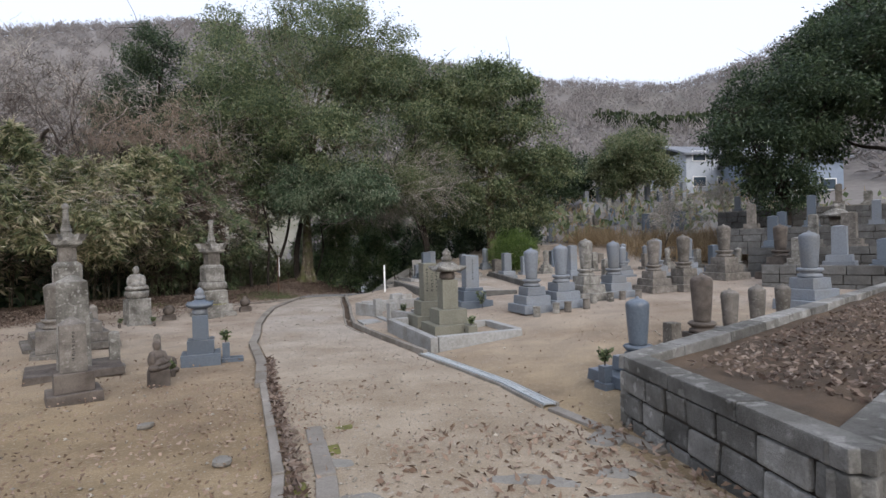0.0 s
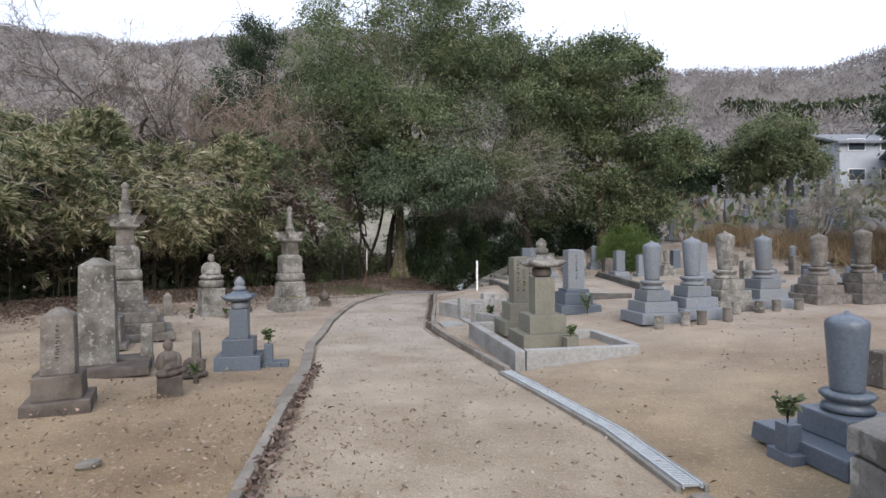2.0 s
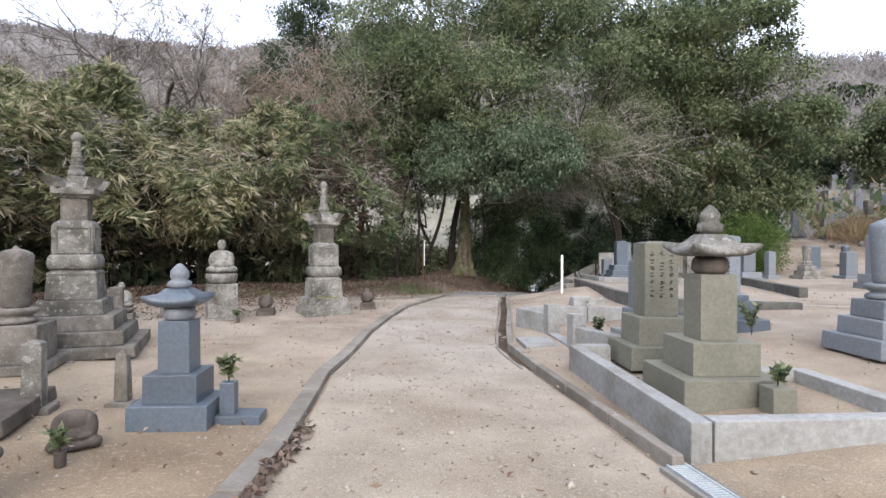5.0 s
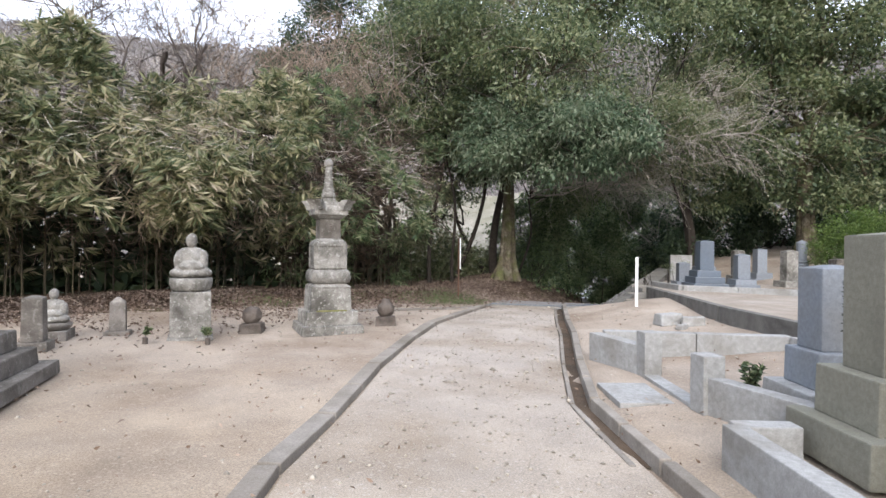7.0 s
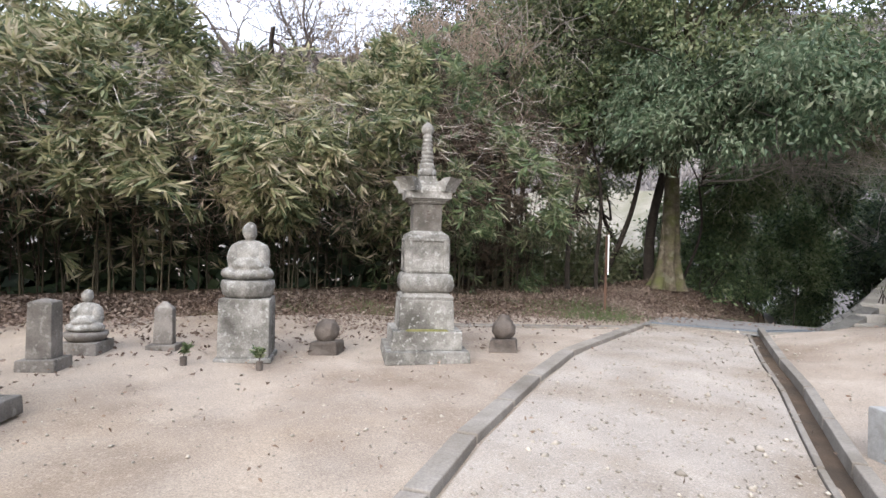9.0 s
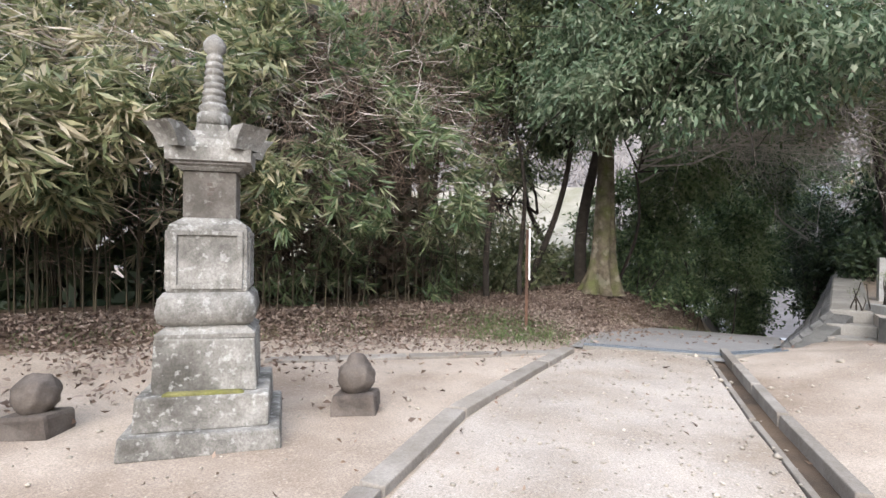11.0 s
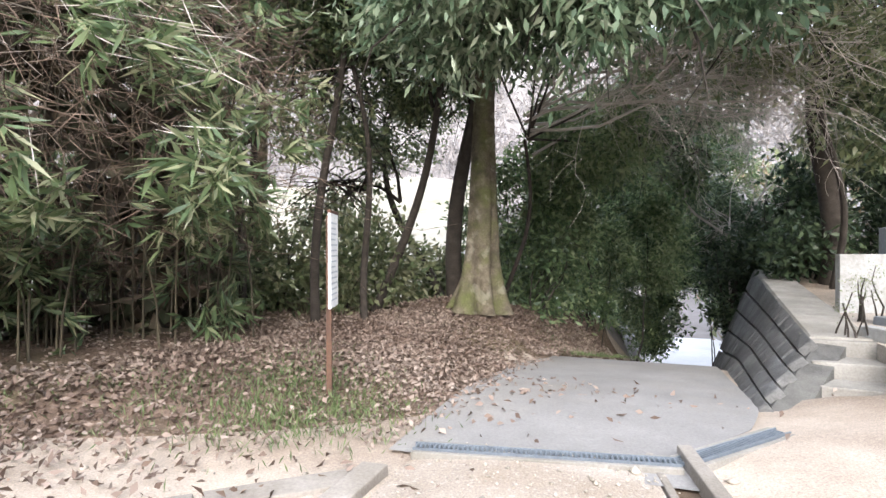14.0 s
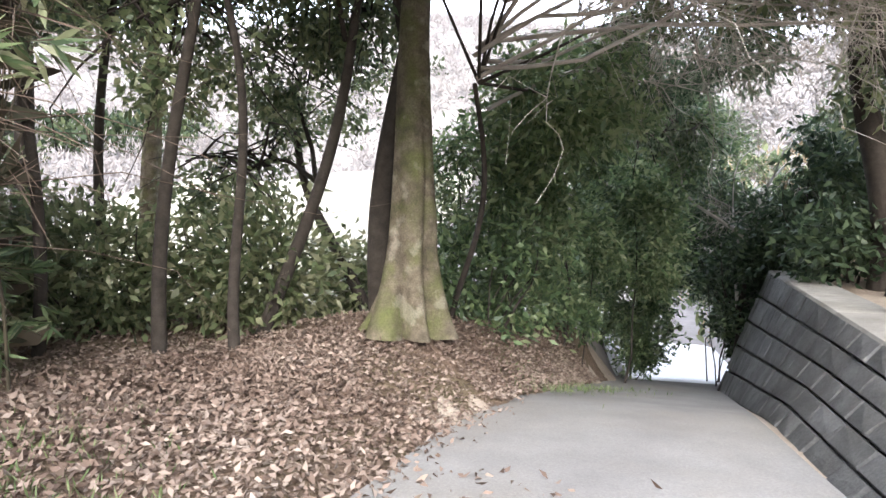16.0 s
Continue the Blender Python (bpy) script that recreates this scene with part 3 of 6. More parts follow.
        pr += [(r0 - 0.012, 0.165 + q * 0.05), (r0, 0.175 + q * 0.05), (r0, 0.20 + q * 0.05), (r0 - 0.012, 0.21 + q * 0.05)]
    pr += [(0.05, 0.525), (0.075, 0.55), (0.078, 0.60), (0.05, 0.64), (0.012, 0.67)]
    part("spire", lathe([(r * k, z + h * k) for r, h in pr], 20), st, root, smooth=True)
    return root


pagoda(-6.88, 16.24, 46, 1.0, "weathered grey stone pagoda with eared roof and ringed spire")
pagoda(-7.76, 11.27, 40, 0.9, "tall lichened stone pagoda on a stepped stone platform beside the bamboo", platform=1)


def stone_moss(x, y, w, d, z, rot, label):
    b = bmesh.new()
    block(w, d, 0.025, 0, 0, 0, 0.8, 0.01, b)
    for v in b.verts:
        v.co += noise.noise_vector(v.co * 9) * 0.02
    ob = part("moss_patch", b, MOSS)
    ob.matrix_basis = pose(x, y, z, 0, 0, rot)
    tagged(ob, label, "moss")


def stele(name, x, y, rot, w, h, d, cap, bases, label, material, z=None, taper=0.93, group="gravestones", text=0, ink=None):
    """An upright slab with a pyramid cap on stepped bases, with a column of worn characters."""
    root = thing(name, x, y, ground_z(x, y) - 0.015 if z is None else z, rot, label, "gravestone", group)
    zz = 0.0
    for k, (bw, bd, bh, m) in enumerate(bases):
        part("base_block", block(bw, bd, bh, zz, 0, 0, 0.98, 0.014, rough=0.006), m, root)
        zz += bh
    sh = part("shaft", block(w, d, h, zz, 0, 0, taper, 0.012), material, root)
    if cap:
        b2 = bmesh.new()
        kx, ky = w * taper, d * taper
        block(kx, ky, cap, zz + h - 0.001, 0, 0, 0.25, 0.01, b2)
        part("cap", b2, material, root)
    if text:
        rng = random.Random(int(x * 100) + int(y * 37))
        b2 = bmesh.new()
        for col in range(text):
            cx = 0 if text == 1 else (-0.28 + 0.56 * col / (text - 1)) * w
            n = 7
            for q in range(n):
                zq = zz + h * (0.84 - 0.66 * q / n)
                for _ in range(4):
                    block(w * 0.10 * rng.uniform(0.5, 1.2), 0.004, h * 0.012, zq + rng.uniform(-0.03, 0.03) * h, cx + rng.uniform(-0.03, 0.03) * w, -d / 2 * (1 - (1 - taper) * (zq - zz) / h) - 0.001, 1, 0, b2)
        part("inscription", b2, ink or INK, sh)["kind"] = "stuff"
    return root


stele("gravestone", -4.75, 6.95, 38, 0.30, 0.60, 0.30, 0.08, [(0.60, 0.60, 0.15, DARKOLD), (0.43, 0.43, 0.24, DARKOLD)], "dark-stained square gravestone with pyramid top on two bases", OLD, text=1)
stele("gravestone", -5.87, 8.62, 36, 0.46, 1.34, 0.36, 0.1, [(1.3, 1.1, 0.12, DARKOLD)], "tall pale tapered stele with pyramid top on rough slab", LICHEN, taper=0.88)


def egg(x, y, rot, s, label, material, bases=True, z=None, lotus=True, hh=1.0, group="priest's egg-shaped tombs", base_mat=None):
    """An egg-shaped priest's tomb: turned body with a pointed cap on a lotus seat and square blocks."""
    root = thing("egg_shaped_tomb", x, y, (ground_z(x, y) if z is None else z) - 0.01, rot, label, "gravestone", group)
    bmt = base_mat or material
    zz = 0.0
    if bases:
        for w, h in bases if isinstance(bases, list) else ((0.88, 0.2), (0.66, 0.2), (0.48, 0.2)):
            part("base_block", block(w * s, w * s, h * s, zz, 0, 0, 0.97, 0.016, rough=0.008), bmt, root)
            zz += h * s
    if lotus:
        part("lotus_seat", lathe([(0.17 * s, zz), (0.21 * s, zz + 0.02 * s), (0.20 * s, zz + 0.06 * s), (0.15 * s, zz + 0.085 * s), (0.19 * s, zz + 0.11 * s), (0.225 * s, zz + 0.15 * s), (0.20 * s, zz + 0.18 * s)], 20), bmt, root, smooth=True)
        zz += 0.175 * s
    H = 0.68 * s * hh
    part("body", lathe([(0.125 * s, zz), (0.135 * s, zz + 0.06 * H), (0.155 * s, zz + 0.45 * H), (0.172 * s, zz + 0.8 * H), (0.172 * s, zz + 0.87 * H), (0.155 * s, zz + 0.915 * H), (0.10 * s, zz + 0.96 * H), (0.035 * s, zz + 0.985 * H), (0.015 * s, zz + 1.03 * H)], 26), material, root, smooth=True)
    return root


egg(-7.22, 10.12, 36, 1.0, "egg-shaped weathered tomb stone on lotus seat and stone blocks", OLD, [(0.8, 0.1), (0.62, 0.42)])
egg(2.38, 6.75, 20, 0.82, "blue-grey polished egg-shaped tomb with lotus seat on dark base slabs", BLUE, [(1.1, 0.17), (0.56, 0.22)], hh=1.05)

ROWMAT = [GRANITE, GRANITE, LICHEN, GRANITE, OLD, OLD]
for k, (ex, ey, es) in enumerate(((2.1, 13.1, 1.0), (2.85, 13.3, 1.0), (3.75, 14.4, 1.06), (4.6, 14.8, 1.0), (6.0, 15.6, 1.0), (6.9, 15.7, 1.05))):
    egg(ex, ey, 20, es, "egg-shaped grey granite tomb with pointed cap on three square blocks", ROWMAT[k], hh=1.08)
    if k < 4:
        for q in (-1, 1):
            px, py = ex + 0.24 * q + 0.22, ey - 0.66 + 0.1 * q
            vz = part("stone_vase", lathe([(0.075, 0), (0.085, 0.02), (0.08, 0.20), (0.09, 0.24), (0.06, 0.245)], 14), OLD if k % 2 else LICHEN)
            vz.matrix_basis = pose(px, py, ground_z(px, py) - 0.01)
            tagged(vz, "small round stone flower vase standing before a tomb", "vase", "stone vases")

for ex, ey, es, mt, lb in ((4.12, 8.75, 0.98, DARKOLD, "squat black-stained egg-shaped tomb stone on a round seat"), (4.7, 9.0, 0.8, OLD, "brown-grey egg-shaped tomb stone in a row"), (5.35, 9.35, 0.8, OLD, "worn egg-shaped tomb stone in a row"), (6.1, 9.85, 0.75, OLD, "worn egg-shaped tomb stone at the end of a row")):
    egg(ex, ey, 0, es, lb, mt, bases=[(0.5, 0.1)], lotus=mt is DARKOLD, hh=1.15)
stele("gravestone", 3.55, 8.55, 20, 0.2, 0.36, 0.2, 0.0, [], "short square stone post beside the egg-shaped tombs", OLD, taper=0.97)
egg(7.5, 11.2, 20, 1.1, "blue-grey egg-shaped tomb on tall square blocks", GRANITE)
egg(9.35, 18.2, 20, 1.25, "tall egg-shaped tomb before the upper terrace", OLD)
egg(10.8, 17.5, 20, 1.2, "dark egg-shaped tomb before the upper terrace", DARKOLD)
egg(8.3, 18.6, 20, 1.0, "grey egg-shaped tomb with mossy base", GRANITE)
egg(6.75, 17.3, 20, 1.0, "grey egg-shaped tomb behind the row", GRANITE)


def figure(name, x, y, z, rot, s, label, material, head=True):
    """A plain seated stone figure: folded legs, sleeves, chest and a round head in one mesh."""
    b = bmesh.new()

    def blob(cx, cy, cz, rx, ry, rz):
        r = bmesh.ops.create_uvsphere(b, u_segments=18, v_segments=12, radius=1.0)
        for v in r["verts"]:
            v.co = Vector((cx + v.co.x * rx, cy + v.co.y * ry, cz + v.co.z * rz)) * s

    blob(0, 0, 0.085, 0.27, 0.21, 0.085)
    blob(-0.2, -0.04, 0.10, 0.13, 0.15, 0.085)
    blob(0.2, -0.04, 0.10, 0.13, 0.15, 0.085)
    blob(0, 0.05, 0.30, 0.165, 0.125, 0.24)
    blob(0, 0.0, 0.2, 0.215, 0.15, 0.15)
    blob(-0.19, 0.02, 0.30, 0.085, 0.11, 0.19)
    blob(0.19, 0.02, 0.30, 0.085, 0.11, 0.19)
    blob(-0.11, -0.10, 0.20, 0.10, 0.06, 0.05)
    blob(0.11, -0.10, 0.20, 0.10, 0.06, 0.05)
    blob(0, 0.05, 0.44, 0.225, 0.105, 0.1)
    blob(0, 0.03, 0.36, 0.2, 0.13, 0.15)
    if head:
        blob(0, 0.04, 0.55, 0.055, 0.055, 0.06)
        blob(0, 0.03, 0.65, 0.096, 0.1, 0.128)
    for v in b.verts:
        v.co += noise.noise_vector(v.co * 7.0) * 0.012 * s
    ob = part(name, b, material, smooth=True)
    md = ob.modifiers.new("skin", "REMESH")
    md.mode, md.voxel_size, md.use_smooth_shade = "VOXEL", 0.014 * s, True
    skin = bpy.data.meshes.new_from_object(ob.evaluated_get(bpy.context.evaluated_depsgraph_get()))
    ob.modifiers.clear()
    ob.data = skin
    ob.matrix_basis = pose(x, y, z, 0, 0, rot)
    return tagged(ob, label, "statue", "stone figures")


def pedestal(x, y, rot, w, h, label, material, lotus=0.0, slab=0.0):
    root = thing("stone_pedestal", x, y, ground_z(x, y) - 0.015, rot, label, "pedestal")
    z = 0.0
    if slab:
        part("slab", block(w * 1.12, w * 1.05, slab, 0, 0, 0, 0.98, 0.012, rough=0.006), material, root)
        z = slab
    part("block", block(w, w * 0.9, h, z, 0, 0, 0.98, 0.015, rough=0.006), material, root)
    z += h
    if lotus:
        part("lotus_seat", lathe([(w * 0.42, z), (w * 0.5, z + 0.04), (w * 0.54, z + lotus * 0.7), (w * 0.52, z + lotus)], 26, 0.9), material, root, smooth=True)
        z += lotus
    return root.location.z + z


bz = pedestal(-8.28, 14.72, 46, 0.56, 0.66, "square grey stone pedestal with a round lotus seat", LICHEN, 0.2, 0.05)
figure("seated_statue", -8.28, 14.72, bz - 0.01, 46, 0.88, "grey stone seated statue with folded legs on a pedestal", LICHEN)
bz = pedestal(-4.07, 7.72, 40, 0.26, 0.24, "low square mossy stone pedestal", DARKOLD)
figure("seated_statue", -4.07, 7.72, bz - 0.012, 75, 0.55, "small worn dark seated stone figure on a square block", DARKOLD)
bz = pedestal(-9.5, 13.5, 40, 0.42, 0.14, "low lichened stone pedestal beside the bamboo", OLD, 0.1)
figure("seated_statue", -9.5, 13.5, bz - 0.01, 42, 0.62, "small lichened seated stone figure by the bamboo", LICHEN)
figure("broken_statue", -4.4, 8.62, ground_z(-4.4, 8.62) - 0.01, 50, 0.52, "small broken headless stone figure on the ground", DARKOLD, head=False)

stele("small_stone_marker", -5.08, 9.62, 20, 0.13, 0.42, 0.1, 0.05, [(0.24, 0.2, 0.05, OLD)], "thin weathered stone marker on the ground", OLD, taper=0.8, group="small markers")
stele("small_stone_marker", -5.55, 9.15, 36, 0.16, 0.55, 0.15, 0.03, [(0.3, 0.28, 0.06, OLD)], "short square pale stone post beside the stele", LICHEN, group="small markers")
stele("small_stone_marker", -9.0, 12.95, 42, 0.24, 0.55, 0.2, 0.03, [(0.36, 0.32, 0.12, OLD)], "square grey stone post on a base before the bamboo", OLD, group="small markers")
stele("small_stone_marker", -9.15, 14.2, 42, 0.22, 0.42, 0.12, 0.08, [(0.34, 0.26, 0.08, OLD)], "round-topped grey stone marker on a small base", OLD, group="small markers")
stele("small_stone_marker", -9.7, 9.3, 30, 0.2, 0.42, 0.2, 0.06, [(0.34, 0.34, 0.14, OLD)], "small dark stone marker by the bamboo", DARKOLD, group="small markers")
egg(-10.3, 10.2, 30, 0.72, "small grey egg-shaped tomb by the bamboo", OLD, [(0.6, 0.15)])
stele("gravestone", -4.2, 4.1, 30, 0.3, 0.2, 0.3, 0.04, [(0.6, 0.5, 0.1, OLD)], "low mossy stone block on a slab", OLD, group="small markers")


def ball_stone(x, y, s, label, knob=True):
    """A worn jewel-shaped stone: lumpy, pitted ball with flattened sides on a rough foot."""
    root = thing("round_stone", x, y, ground_z(x, y) - 0.02, 30, label, "stone")
    part("foot", block(0.36 * s, 0.32 * s, 0.17 * s, 0, 0, 0, 0.85, 0.03, rough=0.03), DARKOLD, root)
    b = bmesh.new()
    bmesh.ops.create_icosphere(b, subdivisions=4, radius=1.0)
    for v in b.verts:
        d = v.co.copy()
        flat = 1 - 0.16 * max(0.0, max(abs(d.x + d.y * 0.4), abs(d.y - d.x * 0.4)) - 0.72)
        r = flat + 0.10 * noise.noise(d * 2.2) + 0.05 * noise.noise(d * 6.0) + 0.025 * noise.noise(d * 15.0)
        v.co = Vector((d.x * 0.155 * r * s, d.y * 0.15 * r * s, (0.29 + d.z * 0.145 * r) * s))
        if knob and d.z > 0.86:
            v.co.z += 0.045 * s * min(1.0, (d.z - 0.86) / 0.06)
    part("ball", b, DARKOLD, root, smooth=True)


ball_stone(-6.25, 17.12, 1.0, "round dark weathered stone with a small knob on a square foot")
ball_stone(-7.85, 15.55, 1.02, "round dark mossy stone resting on a flat stone", False)


def small_pagoda(x, y, rot, label):
    """A modern blue-grey memorial: three square tiers, shaft, drum, curved roof, ringed jewel."""
    root = thing("stone_lantern", x, y, ground_z(x, y) - 0.02, rot, label, "memorial stone")
    part("base_slab", block(0.62, 0.52, 0.22, 0, 0, 0, 1, 0.006), BLUE, root)
    part("base_block", block(0.42, 0.40, 0.23, 0.22, 0, 0, 1, 0.006), BLUE, root)
    part("shaft", block(0.25, 0.25, 0.42, 0.45, 0, 0, 0.98, 0.006), BLUE, root)
    part("drum", lathe([(0.10, 0.868), (0.125, 0.90), (0.12, 0.965), (0.10, 0.985)], 20), GRANITE, root, smooth=True)
    part("roof", square_rings([(0.16, 0.985, 0.02, 0.05), (0.20, 1.015, 0.035, 0.05), (0.205, 1.045, 0.035, 0.05), (0.13, 1.08, 0.01, 0), (0.085, 1.13, 0, 0)]), BLUE, root, smooth=True)
    part("jewel", lathe([(0.06, 1.125), (0.095, 1.15), (0.09, 1.185), (0.06, 1.20), (0.075, 1.225), (0.07, 1.27), (0.04, 1.31), (0.01, 1.335)], 18), GRANITE, root, smooth=True)
    return root


small_pagoda(-4.2, 9.38, 22, "blue-grey polished memorial stone with curved roof and jewel on stepped slabs")


def flowers(x, y, z, h, n, label, seed):
    """Sprigs of glossy leaves in a small vase."""
    rng = np.random.default_rng(seed)
    root = thing("flower_sprigs", x, y, z, 0, label, "plant", "grave flowers")
    paths, cs, ds = [], [], []
    for k in range(n):
        a = rng.uniform(0, 6.28)
        t = np.array([math.cos(a) * 0.5, math.sin(a) * 0.5, 1.0])
        pts = [(t[0] * h * s * s * 0.7, t[1] * h * s * s * 0.7, h * s, 0.004) for s in (0, 0.33, 0.66, 1)]
        paths.append(pts)
        for s in np.linspace(0.35, 1, 7):
            for _ in range(2):
                cs.append((t[0] * h * s * s * 0.7, t[1] * h * s * s * 0.7, h * s))
                ds.append((rng.normal(), rng.normal(), 0.3))
    v, f = tubes(paths, 4)
    soup("stems", v, f, DARKBARK, root)
    v, f = leaves(np.array(cs), np.array(ds), 0.07, 0.035, rng, 0.3)
    soup("leaves", v, f, BROADLEAF, root)


def vase_block(x, y, rot, label, h=0.26):
    root = thing("vase_block", x, y, ground_z(x, y) - 0.015, rot, label, "vase", "grave vases")
    part("slab", block(0.36, 0.24, 0.09, 0, 0.04, 0, 1, 0.005), BLUE, root)
    part("vase", block(0.12, 0.12, h, 0.09, -0.06, 0, 1, 0.005), BLUE, root)
    return root.location.z + h + 0.09


vz = vase_block(-3.78, 9.56, 22, "blue-grey stone flower holder beside the memorial stone")
flowers(-3.84, 9.54, vz - 0.01, 0.2, 7, "green leafy sprigs in a stone flower holder", 3)
vz = vase_block(1.98, 6.62, 20, "small blue-grey stone flower holder on the tomb slab", 0.2)
flowers(1.92, 6.6, vz - 0.01, 0.2, 6, "thin green sprigs with small flowers", 5)
for fx, fy, sd in ((-7.72, 14.5, 7), (-4.18, 8.35, 8), (-8.35, 14.0, 11)):
    cup = part("flower_cup", lathe([(0.03, 0), (0.035, 0.01), (0.036, 0.1), (0.03, 0.102)], 12), DARKOLD)
    cup.matrix_basis = pose(fx, fy, ground_z(fx, fy) - 0.005)
    tagged(cup, "small dark flower cup standing in the earth", "vase", "flower cups")
    flowers(fx, fy, ground_z(fx, fy) + 0.09, 0.13, 5, "small sprig of yellow-green leaves", sd)

for sx, sy, sw, sd in ((-0.87, 4.3, 0.34, 0.2), (-1.85, 4.45, 0.2, 0.16), (-0.55, 3.55, 0.42, 0.22), (1.38, 4.8, 0.55, 0.3), (0.5, 3.6, 0.9, 0.7), (0.95, 2.95, 1.5, 0.95), (1.2, 3.9, 0.4, 0.3), (-3.1, 5.6, 0.18, 0.12), (0.2, 5.2, 0.1, 0.08)):
    b2 = lathe([(0.36, -0.03), (0.5, 0.0), (0.46, 0.025), (0.3, 0.035)], 11, sd / sw)
    for v in b2.verts:
        v.co = Vector((v.co.x * sw, v.co.y * sw, v.co.z)) + noise.noise_vector(v.co * 3 + Vector((sx, sy, 0))) * 0.05 * sw
        v.co.z = max(-0.04, min(v.co.z, 0.03))
    fs2 = part("flat_stone", b2, CONC)
    fs2.matrix_basis = pose(sx, sy, ground_z(sx, sy) + 0.02, 0, 0, sx * 40)
    tagged(fs2, "flat worn stone sunk in the earth", "stone", "sunken stones")
stone_moss(-6.62, 15.99, 0.55, 0.08, ground_z(-6.88, 16.24) + 0.345, 46, "yellow-green moss along the pagoda plinth")
for sx, sy, sw in ((-1.0, 4.55, 0.24), (-0.98, 5.2, 0.2), (-1.05, 3.7, 0.18)):
    stone_moss(sx, sy, sw, sw * 1.7, ground_z(sx, sy) + 0.02, 18, "yellow-green moss on the earth")

# ---- the plots beside the path ----


def plot_wall(a, b, h, w, label, material, z=None):
    """One straight low plot wall."""
    va, vb = Vector(a), Vector(b)
    x, y = (va.x + vb.x) / 2, (va.y + vb.y) / 2
    zz = min(ground_z(*a), ground_z(*b), ground_z(x, y)) - 0.06 if z is None else z
    root = thing("plot_wall", x, y, zz, math.degrees(math.atan2((vb - va).y, (vb - va).x)), label, "low wall", "plot walls", kind="structure")
    length = (vb - va).length
    n = max(1, round(length / 1.4))
    for k in range(n):
        part("wall_stone", block(length / n - 0.006, w, h + 0.06, 0, -length / 2 + (k + 0.5) * length / n, 0, 0.995, 0.012, rough=0.004), material, root)
    return root


F0 = Vector((-0.23, 9.9))
UX, UY = Vector((0.93, 0.37)), Vector((-0.36, 0.93))
A1, A2, A3 = F0, F0 + UX * 1.82, F0 + UY * 2.85
A4 = A2 + UY * 1.5
A5 = A4 - UX * 0.55
A6 = A5 + UY * 1.35
for p, q, lb in ((A1 + UX * 0.09, A2, "low pale granite kerb wall round a grave plot"), (A1 - UY * 0.09 + UX * 0.0, A3, "pale granite plot wall with dark rain stains"), (A2 + UY * 0.08, A4, "low granite plot kerb"), (A4, A5, "low granite plot kerb"), (A5 + UY * 0.06, A6, "low granite plot kerb"), (A3, A3 + UX * 0.42, "short return of a granite plot wall")):
    plot_wall(p, q, 0.27, 0.15, lb, PALE, z=-0.08)
E1, E2, E3 = Vector((-1.33, 13.72)), Vector((-1.83, 14.95)), Vector((-2.5, 15.75))
plot_wall(E1, Vector((-0.62, 12.95)), 0.33, 0.16, "rough granite plot wall with dark lichen", PALE, z=-0.08)
plot_wall(E2, E3, 0.34, 0.17, "rough granite plot wall beside the path", PALE, z=-0.08)
plot_wall(E3 + Vector((0.1, 0.02)), Vector((-0.25, 16.3)), 0.37, 0.17, "long rough granite plot wall with dark lichen", PALE, z=-0.08)
plot_wall((-0.2, 16.22), (0.35, 15.1), 0.37, 0.17, "return of a rough granite plot wall", PALE, z=-0.08)
for p in (E1, E2):
    stele("gate_post", p.x, p.y, 30, 0.2, 0.5, 0.2, 0.0, [], "square granite gate post at a plot opening", PALE, taper=0.99, group="gate posts")
for sx, sy, sw, sd in ((-1.95, 14.15, 0.5, 0.75), (-1.6, 14.35, 0.16, 1.2)):
    sl = part("stepping_slab", block(sw, sd, 0.06, -0.03, 0, 0, 1, 0.008), PALE)
    sl.matrix_basis = pose(sx, sy, ground_z(sx, sy), 0, 0, 22)
    tagged(sl, "flat pale stone slab at the plot entrance", "slab", "entrance slabs")

# olive memorial with curved roof, and its neighbours
ob = thing("memorial_stone", 0.07, 11.45, ground_z(0.07, 11.45) + 0.02, 20, "olive granite memorial with curved roof and ringed jewel on square tiers", "memorial stone")
ob.scale = (1.06, 1.06, 1.1)
part("base_slab", block(0.86, 0.86, 0.25, -0.04, 0, 0, 1, 0.008), OLIVE, ob)
part("base_block", block(0.58, 0.58, 0.27, 0.21, 0, 0, 1, 0.008), OLIVE, ob)
part("shaft", block(0.32, 0.32, 0.55, 0.48, 0, 0, 1, 0.006), OLIVE, ob)
part("drum", lathe([(0.12, 1.03), (0.155, 1.07), (0.15, 1.15), (0.12, 1.18)], 20), DARKOLD, ob, smooth=True)
part("roof", square_rings([(0.22, 1.18, 0.02, 0.06), (0.265, 1.20, 0.05, 0.10), (0.27, 1.235, 0.055, 0.10), (0.17, 1.28, 0.015, 0.02), (0.10, 1.37, 0, 0)], n=8), LICHEN, ob, smooth=True)
part("jewel", lathe([(0.07, 1.37), (0.105, 1.40), (0.11, 1.45), (0.075, 1.47), (0.085, 1.50), (0.085, 1.54), (0.05, 1.585), (0.01, 1.62)], 20), LICHEN, ob, smooth=True)
stele("offering_stone", 0.52, 10.95, 20, 0.2, 0.24, 0.2, 0, [], "small olive granite flower block", OLIVE, taper=1.0, group="flower blocks")
flowers(0.52, 10.95, ground_z(0.52, 10.95) + 0.22, 0.16, 6, "leafy sprigs beside the memorial", 21)

